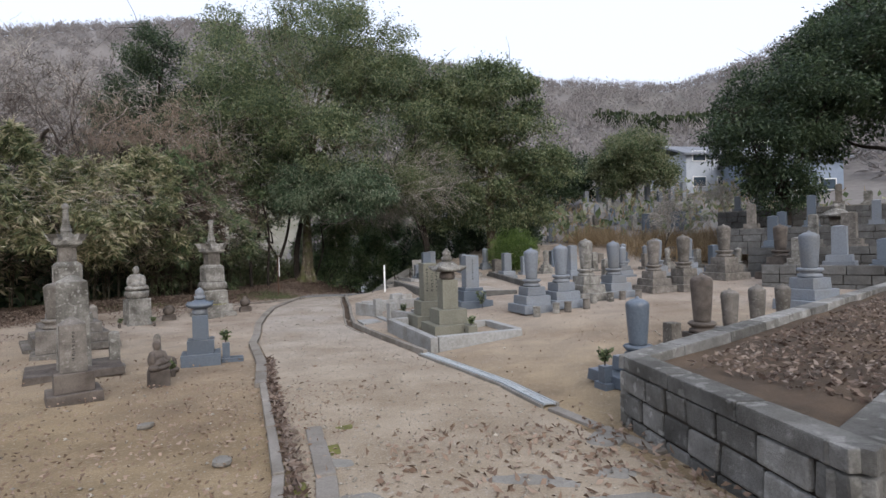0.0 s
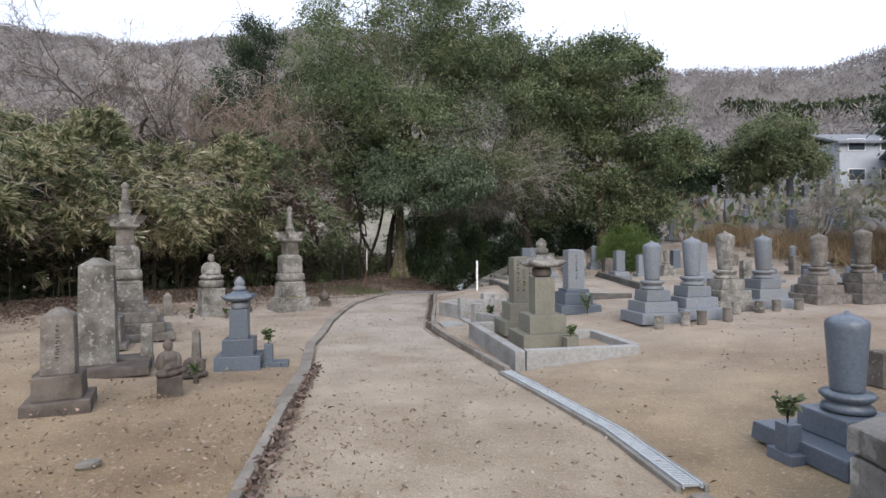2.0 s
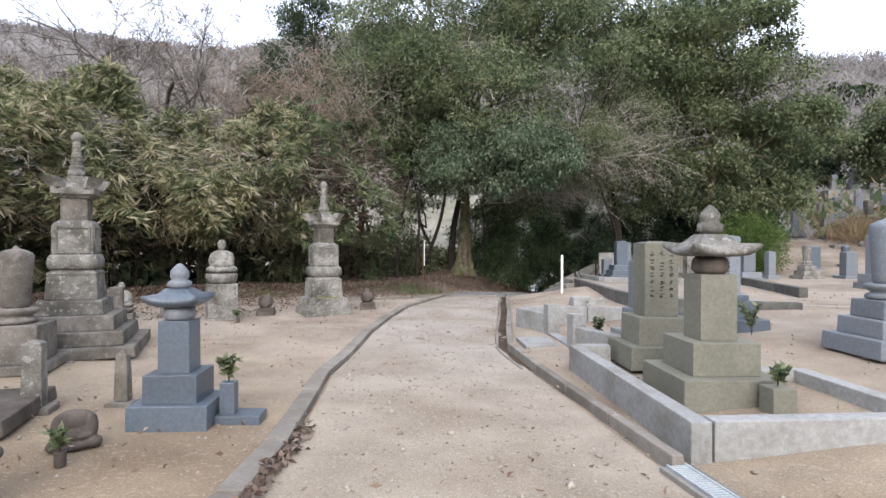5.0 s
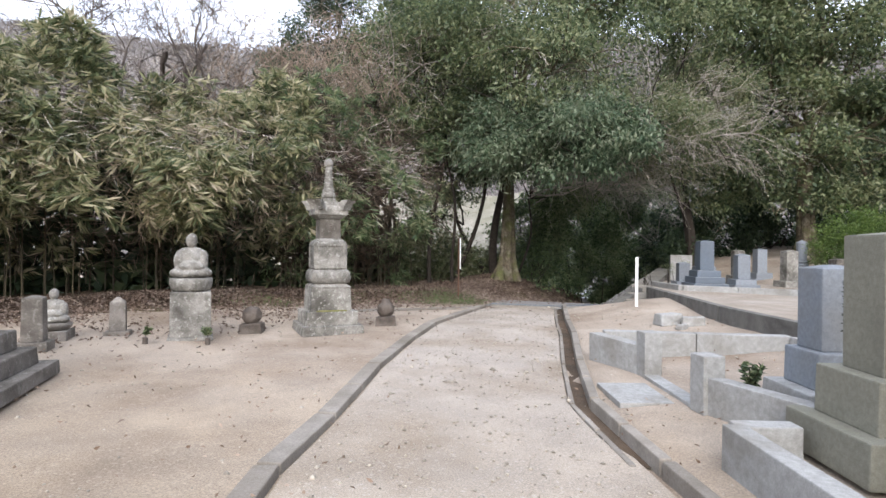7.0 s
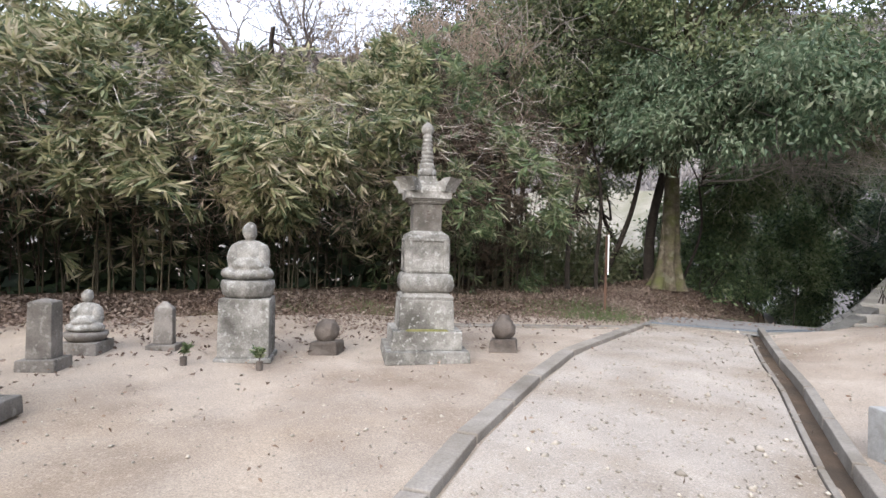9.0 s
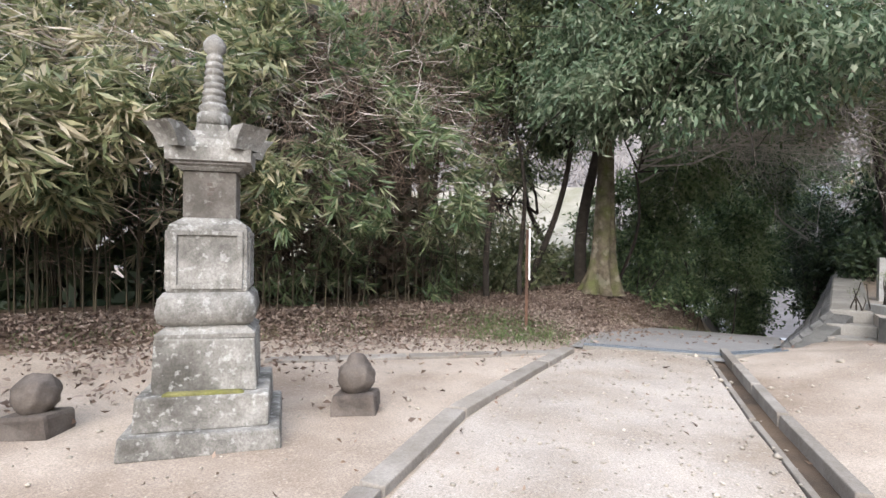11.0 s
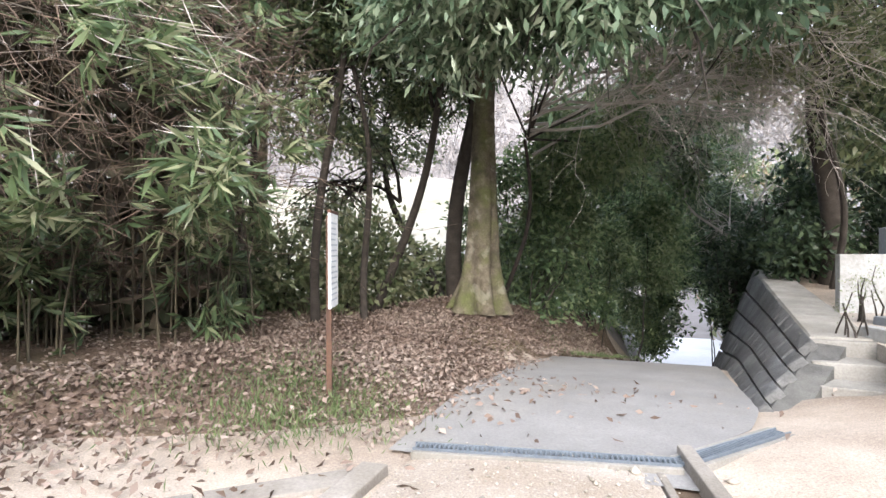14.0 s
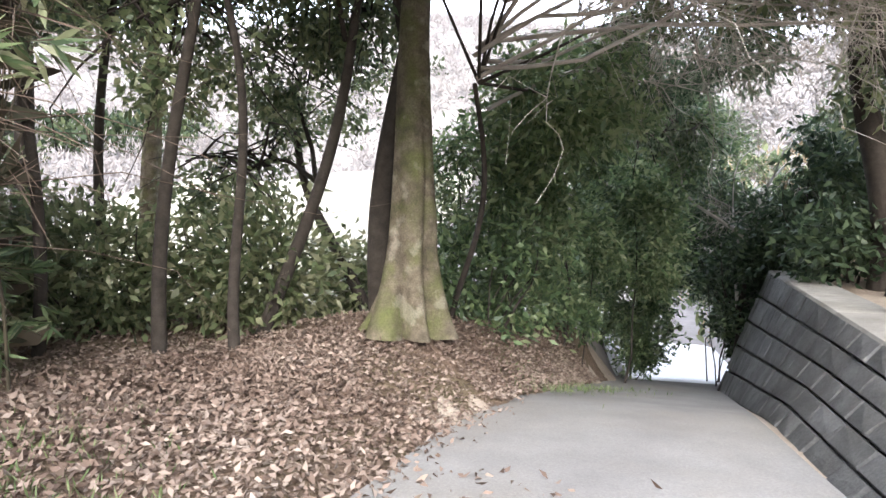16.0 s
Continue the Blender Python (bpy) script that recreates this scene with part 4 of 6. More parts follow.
stele("gravestone", -0.34, 12.75, 20, 0.40, 0.86, 0.36, 0.02, [(0.88, 0.82, 0.26, OLIVE), (0.62, 0.58, 0.32, OLIVE)], "olive granite gravestone with carved columns of characters on two blocks", OLIVE, z=ground_z(-0.34, 12.75) + 0.0, taper=1.0, text=3)
stele("gravestone", -0.42, 13.85, 20, 0.34, 0.66, 0.32, 0.03, [(0.74, 0.66, 0.18, PALE), (0.48, 0.46, 0.30, GRANITE)], "blue-grey granite gravestone on a pale slab in a walled plot", GRANITE, z=ground_z(-0.42, 13.85) + 0.02, taper=1.0, text=1)
stele("gravestone", 0.72, 14.9, 20, 0.38, 0.86, 0.34, 0.03, [(0.95, 0.9, 0.2, BLUE), (0.66, 0.62, 0.26, BLUE), (0.54, 0.5, 0.08, BLUE)], "tall blue-grey gravestone on dark polished tiers", GRANITE, taper=0.98, text=1)
flowers(-1.02, 13.55, ground_z(-1.02, 13.55) + 0.2, 0.22, 8, "leafy flower sprigs on a grave", 31)
pt = part("flower_pot", lathe([(0.06, 0), (0.07, 0.02), (0.07, 0.2), (0.08, 0.21), (0.06, 0.215)], 14), LICHEN)
pt.matrix_basis = pose(-1.02, 13.55, ground_z(-1.02, 13.55))
tagged(pt, "grey stone flower pot", "vase", "stone vases")
flowers(0.98, 14.2, ground_z(0.98, 14.2) + 0.02, 0.42, 8, "green sprigs before the dark gravestone", 33)

# ---- raised bed with a stone wall ----


def raised_bed():
    """A walled bed of leafy soil: coursed stones under a pale coping, dark joints between."""
    root = thing("raised_bed", 0, 0, 0, 0, "raised bed of leafy soil behind a coursed stone wall with pale coping", "raised bed", kind="structure")
    c0, c1 = Vector((1.78, 5.15)), Vector((2.12, 2.85))
    u = Vector((0.76, 0.65))
    far = c0 + u * 11.0
    near = c1 + u * 6.0
    top = 0.74
    b = bmesh.new()
    vs = [b.verts.new((p.x, p.y, top - 0.02)) for p in (c0, c1, near, near + u * 3 + Vector((2, 3)), far)]
    b.faces.new(vs)
    bmesh.ops.triangulate(b, faces=b.faces)
    bmesh.ops.subdivide_edges(b, edges=b.edges, cuts=14, use_grid_fill=True)
    for v in b.verts:
        v.co.z += 0.05 * noise.noise(v.co * 0.8) + 0.02 * noise.noise(v.co * 4)
    bmesh.ops.recalc_face_normals(b, faces=b.faces)
    for f in b.faces:
        if f.normal.z < 0:
            f.normal_flip()
    part("soil", b, SOIL, root)
    rng = random.Random(4)
    for a, e in ((c1, c0), (c0, far), (c1, near)):
        length = (e - a).length
        rot = math.degrees(math.atan2((e - a).y, (e - a).x))
        side = part("wall_core", block(length - 0.1, 0.16, top + 0.5, -0.5, length / 2, 0, 1, 0), JOINT, root)
        side.matrix_basis = pose(a.x, a.y, 0, 0, 0, rot)
        s = -0.1
        while s < length - 0.05:
            w = min(rng.uniform(0.75, 1.25), length - s)
            cp = part("coping_stone", block(w - 0.012, 0.24, 0.13, top - 0.05, s + w / 2, 0, 0.99, 0.015, rough=0.008), WALLST, side)
            s += w
        z = top - 0.055
        row = 0
        while z > 0.0:
            h = rng.uniform(0.2, 0.27)
            s = -0.1 - 0.08 * (row % 2)
            while s < length + 0.1:
                w = rng.uniform(0.24, 0.46)
                lo, hi = max(s, -0.1), min(s + w, length + 0.1)
                if hi - lo > 0.08:
                    st = block(hi - lo - 0.022, 0.22, h - 0.022, z - h + 0.011, (lo + hi) / 2, rng.uniform(-0.012, 0.012), 0.98, 0.02, rough=0.014)
                    part("wall_stone", st, WALLST, side)
                s += w
            z -= h
            row += 1
    return root


raised_bed()

# ---- lower terrace kerb, steps and battered wall ----
TERR = 0.42


def terrace():
    """The grave terrace: earth behind a long stone kerb."""
    b = bmesh.new()
    pts = [(-1.95, 22.7), (-0.73, 18.5), (0.05, 16.6), (5.2, 16.9), (12, 19), (14, 34), (-1.2, 34), (-1.45, 29.8), (-1.98, 24.3)]
    vs = [b.verts.new((x, y, TERR)) for x, y in pts]
    b.faces.new(vs)
    ex = bmesh.ops.extrude_face_region(b, geom=b.faces[:])
    for v in ex["geom"]:
        if isinstance(v, bmesh.types.BMVert):
            v.co.z -= 0.9
    bmesh.ops.recalc_face_normals(b, faces=b.faces)
    ob2 = part("terrace_earth", b, PATHD)
    tagged(ob2, "level pale earth of the upper grave terrace", "terrace", kind="structure")


terrace()
KERBDARK = mat("dark_stained_kerb", (0.14, 0.135, 0.125), (0.075, 0.072, 0.066), 4.0, 0.95, 0.5, (0.2, 0.19, 0.17), 1.4, 0.5, fine=60.0, vary=0.15)
for ka, kb in (((-2.02, 22.75), (-0.8, 18.5)), ((-0.8, 18.45), (0.0, 16.55))):
    plot_wall(ka, kb, TERR + 0.1, 0.14, "long dark stained stone kerb holding the grave terrace", KERBDARK, z=-0.1)
plot_wall((0.05, 16.56), (2.2, 16.5), TERR + 0.02, 0.16, "dark stone kerb at the front of the terrace", KERBDARK, z=0.0)
plot_wall((2.75, 18.4), (2.15, 25.4), 0.2, 0.16, "dark stone kerb between the court and the graves", KERBDARK, z=TERR - 0.05)
plot_wall((-1.98, 24.15), (-1.3, 22.7), 0.12, 0.14, "pale kerb round a grave plot beside the steps", PALE, z=TERR - 0.05)
plot_wall((-1.25, 22.7), (1.0, 22.3), 0.12, 0.14, "low kerb round a grave plot on the terrace", PALE, z=TERR - 0.05)


def wall_top(y):
    return Vector((-2.48 + 0.102 * (y - 23.95), y, 0.42 + 0.0492 * max(0.0, y - 23.95)))


def wall_face(y, v):
    """The leaning face of the retaining wall: v runs from its top edge (0) to its foot on the ramp (1)."""
    foot = Vector((-3.14 + 0.07 * (y - 23.5), y, ramp_z(y) - 0.03))
    return wall_top(y).lerp(foot, v)


STEPS = thing("stone_steps", -2.3, 23.2, 0, -5, "three worn concrete steps up to the grave terrace", "steps", kind="structure")
for k in range(3):
    part("step", block(0.6, 1.15 - 0.34 * k, 0.155 * (k + 1) + 0.16, -0.2, 0, 0.57 + 0.17 * k, 1, 0.018, rough=0.012), CONC, STEPS)
part("cheek", block(0.17, 0.34, 0.45, -0.16, 0.38, 0.0, 0.95, 0.02, rough=0.012), CONC, STEPS)
for k, (sx, sy, sw, sh, rz) in enumerate(((-1.62, 18.35, 0.42, 0.2, 35), (-1.25, 18.2, 0.36, 0.16, 10), (-1.42, 17.85, 0.2, 0.1, 60))):
    bs = block(sw, sw * 0.7, sh, 0, 0, 0, 0.85, 0.03, rough=0.03)
    ob = part("broken_stone", bs, PALE)
    ob.matrix_basis = pose(sx, sy, ground_z(sx, sy) - 0.02, 0, 0, rz)
    tagged(ob, "broken pale granite piece lying on the earth", "stone", "broken granite pieces")


def battered_wall():
    """A leaning wall of large dressed blocks in courses, with a concrete strip on top; its foot follows the ramp down."""
    root = thing("retaining_wall", 0, 0, 0, 0, "leaning retaining wall of grey dressed stone blocks with concrete top", "wall", kind="structure")
    y1, rows = 31.5, 5
    b = bmesh.new()
    rings = []
    for y in (22.62, 23.0, 23.5, 23.92, 25.0, 26.5, 28.0, 29.5, y1):
        v0 = max(0.0, (23.92 - y) / 1.3)
        t, f = wall_face(y, v0), wall_face(y, 1.0)
        inn = Vector((0.05, 0, -0.02))
        rings.append([b.verts.new(q) for q in (t + inn, f + inn, f + Vector((0.05, 0, -0.9)), Vector((t.x + 0.3, y, f.z - 0.9)), Vector((t.x + 0.3, y, t.z - 0.03)))])
    for p, q in zip(rings, rings[1:]):
        for k in range(5):
            b.faces.new((p[k], p[(k + 1) % 5], q[(k + 1) % 5], q[k]))
    b.faces.new(rings[0][::-1])
    b.faces.new(rings[-1])
    bmesh.ops.recalc_face_normals(b, faces=b.faces)
    part("wall_core", b, MORTAR, root, "dark mortar and rubble between the blocks")
    rng = random.Random(8)
    for r in range(rows):
        va, vb = r / rows, (r + 1) / rows
        y = 23.93 - 1.3 * (0.3 * va + 0.7 * vb)
        while y < y1:
            w = min(rng.uniform(0.42, 0.66), y1 - y + 0.05)
            g, dy = 0.008, rng.uniform(0.0, 0.012)
            c = [wall_face(y + 0.005, va + g), wall_face(y + w - 0.005, va + g), wall_face(y + w - 0.005, vb - g), wall_face(y + 0.005, vb - g)]
            mid = (c[0] + c[1] + c[2] + c[3]) / 4
            out = (c[1] - c[0]).cross(c[3] - c[0]).normalized()
            out = -out if out.x > 0 else out
            b = bmesh.new()
            back = [b.verts.new(q - out * 0.06) for q in c]
            edge = [b.verts.new(q + out * 0.012) for q in c]
            face = [b.verts.new(q.lerp(mid, 0.07) + out * (0.022 + dy + rng.uniform(-0.008, 0.008))) for q in c]
            peak = b.verts.new(mid + out * (0.032 + dy))
            for k in range(4):
                n = (k + 1) % 4
                b.faces.new((back[k], back[n], edge[n], edge[k]))
                b.faces.new((edge[k], edge[n], face[n], face[k]))
                b.faces.new((face[k], face[n], peak))
            bmesh.ops.recalc_face_normals(b, faces=b.faces)
            part("wall_block", b, WALLDARK, root)
            y += w
    ys = [23.95, 25.3, 26.8, 28.3, 29.9, y1]
    for a, e in zip(ys, ys[1:]):
        b = bmesh.new()
        lo, hi = wall_top(a + 0.004), wall_top(e - 0.004)
        sec = [[b.verts.new(q + d) for d in (Vector((-0.03, 0, -0.13)), Vector((-0.03, 0, 0.0)), Vector((0.0, 0, 0.025)), Vector((0.52, 0, 0.02)), Vector((0.52, 0, -0.13)))] for q in (lo, hi)]
        for k in range(5):
            b.faces.new((sec[0][k], sec[0][(k + 1) % 5], sec[1][(k + 1) % 5], sec[1][k]))
        b.faces.new(sec[0][::-1])
        b.faces.new(sec[1])
        bmesh.ops.recalc_face_normals(b, faces=b.faces)
        part("coping", b, CONC, root, "pale worn concrete strip along the wall top")


MORTAR = mat("dark_mortar", (0.11, 0.108, 0.1), (0.06, 0.058, 0.054), 5.0, 0.95, 0.9, (0.15, 0.145, 0.13), 2.0, 0.5)
WALLDARK = mat("dark_dressed_block", (0.155, 0.153, 0.148), (0.095, 0.094, 0.09), 4.0, 0.95, 0.8, (0.09, 0.086, 0.078), 1.6, 0.6, fine=45.0, vary=0.16, grain=0.3)
battered_wall()

post = part("white_post", block(0.055, 0.055, 1.0, 0, 0, 0, 1, 0.004), WHITE)
post.matrix_basis = pose(-2.2, 20.3, ground_z(-2.2, 20.3))
tagged(post, "thin white painted wooden post beside the terrace", "post")

# sign on a rusty post beside the path
SIGN = thing("sign_post", -6.52, 21.52, ground_z(-6.52, 21.52) - 0.03, 112, "narrow white sign board with small writing on a rusty iron post", "sign")
part("pole", block(0.045, 0.045, 1.62, 0, 0, 0, 1, 0.004), RUST, SIGN)
board = part("board", block(0.37, 0.02, 0.78, 0.86, 0, -0.035, 1, 0.003), WHITE, SIGN)
part("top_rail", block(0.38, 0.03, 0.025, 1.635, 0, -0.035, 1, 0.003), RUST, SIGN, "thin dark rail on the board's top edge")
rngs = random.Random(5)
b2 = bmesh.new()
for k in range(15):
    w = 0.3 * rngs.uniform(0.6, 1.0)
    block(w, 0.004, 0.012, 0.92 + 0.045 * k, -0.15 + w / 2, -0.046, 1, 0, b2)
part("writing", b2, STEEL, board, "faded rows of unreadable writing")["kind"] = "stuff"

# ---- gravestones on the terrace and beyond ----


def grave_at(x, y, z, w, h, material, tiers, label, rot=18):
    bs, tw = [], w * (1.25 + 0.42 * tiers)
    for k in range(tiers):
        bs.append((tw - k * 0.42 * w, tw - k * 0.42 * w, h * 0.22, material))
    stele("gravestone", x, y, rot, w, h, w * 0.9, 0.03, bs, label, material, z=z - 0.01, taper=0.98, group="gravestones on the terrace")


grave_at(-0.75, 23.6, TERR, 0.34, 0.72, BLUE, 3, "blue-grey stepped gravestone on the terrace")
grave_at(0.1, 23.9, TERR, 0.3, 0.6, GRANITE, 2, "grey granite gravestone on the terrace")
grave_at(-1.2, 25.2, TERR, 0.3, 0.5, GRANITE, 1, "low grey gravestone beside a small pine")
grave_at(-0.6, 27.2, TERR, 0.36, 0.72, GRANITE, 3, "tall pale blue-grey gravestone on dark tiers")
slab = part("memorial_slab", block(0.62, 0.12, 0.82, 0, 0, 0, 1, 0.008), PALE)
slab.matrix_basis = pose(-1.22, 26.65, TERR - 0.01, 0, 0, 12)
tagged(slab, "pale upright memorial slab on the terrace", "gravestone")
grave_at(2.7, 23.4, TERR, 0.34, 0.75, GRANITE, 2, "pale blue-grey gravestone on two tiers")
rngg = random.Random(12)
LABELS = ("plain grey upright gravestone among many others", "weathered upright gravestone among many others", "tall blue-grey gravestone in the crowded rows", "old brownish gravestone in the crowded rows")
MATSG = (GRANITE, OLD, BLUE, LICHEN)
for row, (y0, x0, x1, z) in enumerate(((25.6, 0.2, 12.0, TERR), (27.6, 1.0, 14.0, TERR), (29.8, 3.0, 15.0, TERR), (32.0, 5.0, 16.0, TERR), (21.0, 5.0, 13.0, TERR))):
    x = x0
    while x < x1:
        k = rngg.choice((0, 0, 1, 3, 3, 2))
        w = rngg.uniform(0.24, 0.36)
        if not (3.4 < x < 5.6 and y0 > 28):
            y = y0 + rngg.uniform(-0.35, 0.35)
            if rngg.random() < 0.2:
                egg(x, y, 18, rngg.uniform(0.7, 0.95), "small egg-shaped tomb in the crowded rows", MATSG[k], z=z)
            else:
                grave_at(x, y, z, w, rngg.uniform(0.5, 0.95), MATSG[k], rngg.choice((1, 2, 2)), LABELS[k], 18 + rngg.uniform(-6, 6))
        x += rngg.uniform(0.75, 1.5)

# crowded plots on the rising ground beyond
TIERS = ((12.0, 13.3, 0.55, 7.5), (13.4, 16.0, 1.0, 8.0), (15.0, 19.5, 1.7, 9.0), (17.5, 24.0, 2.7, 10.0))


def terrace_step(x, y, z, length, depth, h, rot, label):
    root = thing("terrace_wall", x, y, z, rot, label, "wall", kind="structure")
    core = part("wall_core", block(length, depth, h, -h, 0, depth / 2, 1, 0.0), SOIL, root)
    rng = random.Random(int(x * 10))
    zc = -h
    while zc < -0.05:
        hh = 0.26
        s = -length / 2
        while s < length / 2 - 0.1:
            w = min(rng.uniform(0.4, 0.9), length / 2 - s)
            part("wall_stone", block(w - 0.015, 0.2, hh - 0.015, zc, s + w / 2, -0.02, 1, 0.018, rough=0.012), WALLDARK, root)
            s += w
        zc += hh
    part("coping", block(length, 0.25, 0.09, -0.005, 0, 0.08, 1, 0.012), CONC, root)


for k, (tx, ty, tz, ln) in enumerate(TIERS):
    terrace_step(tx, ty, tz + 0.42, ln, 5.0, 0.9 if k < 3 else 1.5, -42, "dark stone terrace wall with graves on top")
    for q in range(int(ln / 1.05)):
        d = Vector((math.cos(radians(-42)), math.sin(radians(-42))))
        nrm = Vector((-d.y, d.x))
        p = Vector((tx, ty)) + d * (-ln / 2 + 0.6 + q * 1.05) + nrm * rngg.uniform(0.5, 2.6)
        kk = rngg.choice((0, 0, 2, 1, 3))
        grave_at(p.x, p.y, tz + 0.42, rngg.uniform(0.26, 0.4), rngg.uniform(0.5, 1.0), MATSG[kk], 2, LABELS[kk], -42 + rngg.uniform(-8, 8))

for y0, x0, x1 in ((35.0, 7.0, 15.0), (38.5, 9.0, 18.5), (42.5, 11.0, 20.0), (46.0, 12.5, 21.0)):
    x = x0
    while x < x1:
        k = rngg.choice((0, 0, 2, 2, 1, 3))
        y = y0 + rngg.uniform(-0.5, 0.5)
        grave_at(x, y, land_z(x, y) + 0.02, rngg.uniform(0.28, 0.42), rngg.uniform(0.7, 1.2), MATSG[k], 2, LABELS[k], 10 + rngg.uniform(-10, 10))
        x += rngg.uniform(1.0, 1.9)

lan = thing("stone_lantern", 13.6, 18.9, 1.4, -42, "old stone lantern with a broad round cap on the terrace", "lantern")
part("base", lathe([(0.3, 0), (0.3, 0.12), (0.16, 0.16)], 12), OLD, lan)
part("stem", lathe([(0.14, 0.155), (0.12, 0.6), (0.15, 0.85)], 12), OLD, lan)
part("fire_box", block(0.34, 0.34, 0.3, 0.85, 0, 0, 1, 0.02), OLD, lan)
part("cap", lathe([(0.48, 1.14), (0.5, 1.2), (0.3, 1.32), (0.1, 1.42), (0.13, 1.5), (0.05, 1.6)], 12), LICHEN, lan)

# far white terrace wall with rails, and houses
fw = thing("far_terrace", 18.6, 52.0, 0, 10, "pale concrete terrace wall of a far plot with graves above", "wall", kind="structure")
part("wall", block(11.5, 1.0, 6.0, -0.5, 0, 0, 1, 0.02), PALE, fw)
for k in range(9):
    part("grave", block(0.4, 0.4, 1.1 + 0.4 * (k % 3), 5.49, -5.2 + k * 1.25, 0, 0.97, 0.02), GRANITE, fw)


def house(x, y, z, rot, w, d, h, wall, roof, label, storeys=2):
    root = thing("house", x, y, z, rot, label, "house", "houses")
    wl2 = part("wall", block(w, d, h + 3, -3, 0, 0, 1, 0.02), wall, root)
    b = bmesh.new()
    ov, rh = 0.6, 1.3
    pts = [(-w / 2 - ov, -d / 2 - ov, h - 0.1), (w / 2 + ov, -d / 2 - ov, h - 0.1), (w / 2 + ov, 0, h + rh), (-w / 2 - ov, 0, h + rh), (-w / 2 - ov, d / 2 + ov, h - 0.1), (w / 2 + ov, d / 2 + ov, h - 0.1)]
    up = [b.verts.new(p) for p in pts]
    dn = [b.verts.new((p[0], p[1], p[2] - 0.2)) for p in pts]
    for q in ((0, 1, 2, 3), (3, 2, 5, 4)):
        b.faces.new([up[i] for i in q])
        b.faces.new([dn[i] for i in reversed(q)])
    for i, j in ((0, 1), (1, 2), (2, 5), (5, 4), (4, 3), (3, 0)):
        b.faces.new((up[i], dn[i], dn[j], up[j]))
    bmesh.ops.recalc_face_normals(b, faces=b.faces)
    part("roof", b, roof, root)
    for s in range(storeys):
        for k in range(3):
            wx = -w * 0.33 + k * w * 0.33
            win = part("window", block(w * 0.18, 0.08, 1.1, 1.0 + s * 2.7, wx, -d / 2 - 0.03, 1, 0.0), WHITE, root)
            part("pane", block(w * 0.16, 0.03, 0.95, 1.07 + s * 2.7, wx, -d / 2 - 0.075, 1, 0.0), GLASS, win)


house(29.5, 62.0, 6.4, 12, 9, 7, 4.6, PLASTER, ROOF, "white two-storey house with grey tiled roof on the hillside")
house(36.5, 61.5, 7.4, 4, 9, 7, 4.6, PLASTER, GREENROOF, "white house with pale green metal roof on the hillside")
house(34.0, 55.0, 5.2, -4, 8.5, 6, 4.2, BLUEWALL, ROOF, "blue-grey clad house with low roof on the hillside", 1)
house(5.0, 66.0, 2.0, 0, 9, 6, 3.2, PLASTER, ROOF, "low pale building beyond the graveyard", 1)
sl = part("far_slope", block(26, 1.5, 9, -3, 0, 0, 1, 0.1), CONC)
sl.matrix_basis = pose(8, 74, 1, -38, 0, 0)
tagged(sl, "sloping pale concrete embankment far beyond the graves", "embankment", kind="structure")

shrub_pine = [(-1.62, 25.5, TERR + 0.5, 0.22, 0.2, 0.07), (-1.5, 25.45, TERR + 0.36, 0.16, 0.16, 0.05), (-1.1, 26.2, TERR + 0.62, 0.2, 0.18, 0.07), (-2.15, 24.0, TERR + 0.33, 0.12, 0.11, 0.05), (-2.06, 24.03, TERR + 0.43, 0.09, 0.09, 0.045), (-2.22, 23.97, TERR + 0.23, 0.08, 0.08, 0.04)]

# ---- trees ----


def limb(a, b, r0, r1, sag, rng, n=7):
    """A bent, tapering limb from a to b."""
    a, b = np.array(a, float), np.array(b, float)
    side = rng.normal(0, 1, 3) * 0.07 * np.linalg.norm(b - a)
    wig = rng.normal(0, 1, 3) * 0.03 * np.linalg.norm(b - a)
    out = []
    for k in range(n):
        t = k / (n - 1)
        p = a + (b - a) * t + side * math.sin(math.pi * t) + wig * math.sin(3.3 * math.pi * t) * math.sin(math.pi * t) + np.array([0, 0, sag * math.sin(math.pi * t)])
        out.append((*p, r0 + (r1 - r0) * t ** 0.8))
    return out


def crown_points(lobes, n, rng, shell=0.55, lump=0.22):
    """Points in the outer shell of lumpy lobes, with the way outwards."""
    w = np.array([l[3] * l[4] + l[4] * l[5] + l[3] * l[5] for l in lobes])
    pick = rng.choice(len(lobes), n, p=w / w.sum())
    d = rng.normal(0, 1, (n, 3))
    d /= np.linalg.norm(d, axis=1, keepdims=True)
    L = np.array(lobes)[pick]
    k = np.sin(d[:, 0] * 7 + L[:, 0]) * np.sin(d[:, 1] * 6 + L[:, 1]) * np.sin(d[:, 2] * 8 + L[:, 2])
    r = (shell + (1 - shell) * rng.uniform(0, 1, n) ** 0.6) * (1 + lump * k)
    return L[:, :3] + d * r[:, None] * L[:, 3:6], d


def clumps(lobes, rng, n=26):
    """Breaks each lobe of a crown into smaller clumps on its surface."""
    out = []
    for l in lobes:
        for _ in range(n):
            d = rng.normal(0, 1, 3)
            d /= np.linalg.norm(d)
            r = rng.uniform(0.17, 0.34)
            p = np.array(l[:3]) + d * np.array(l[3:6]) * rng.uniform(0.62, 0.9)
            out.append((*p, l[3] * r, l[4] * r, l[5] * r * 0.6))
    return out


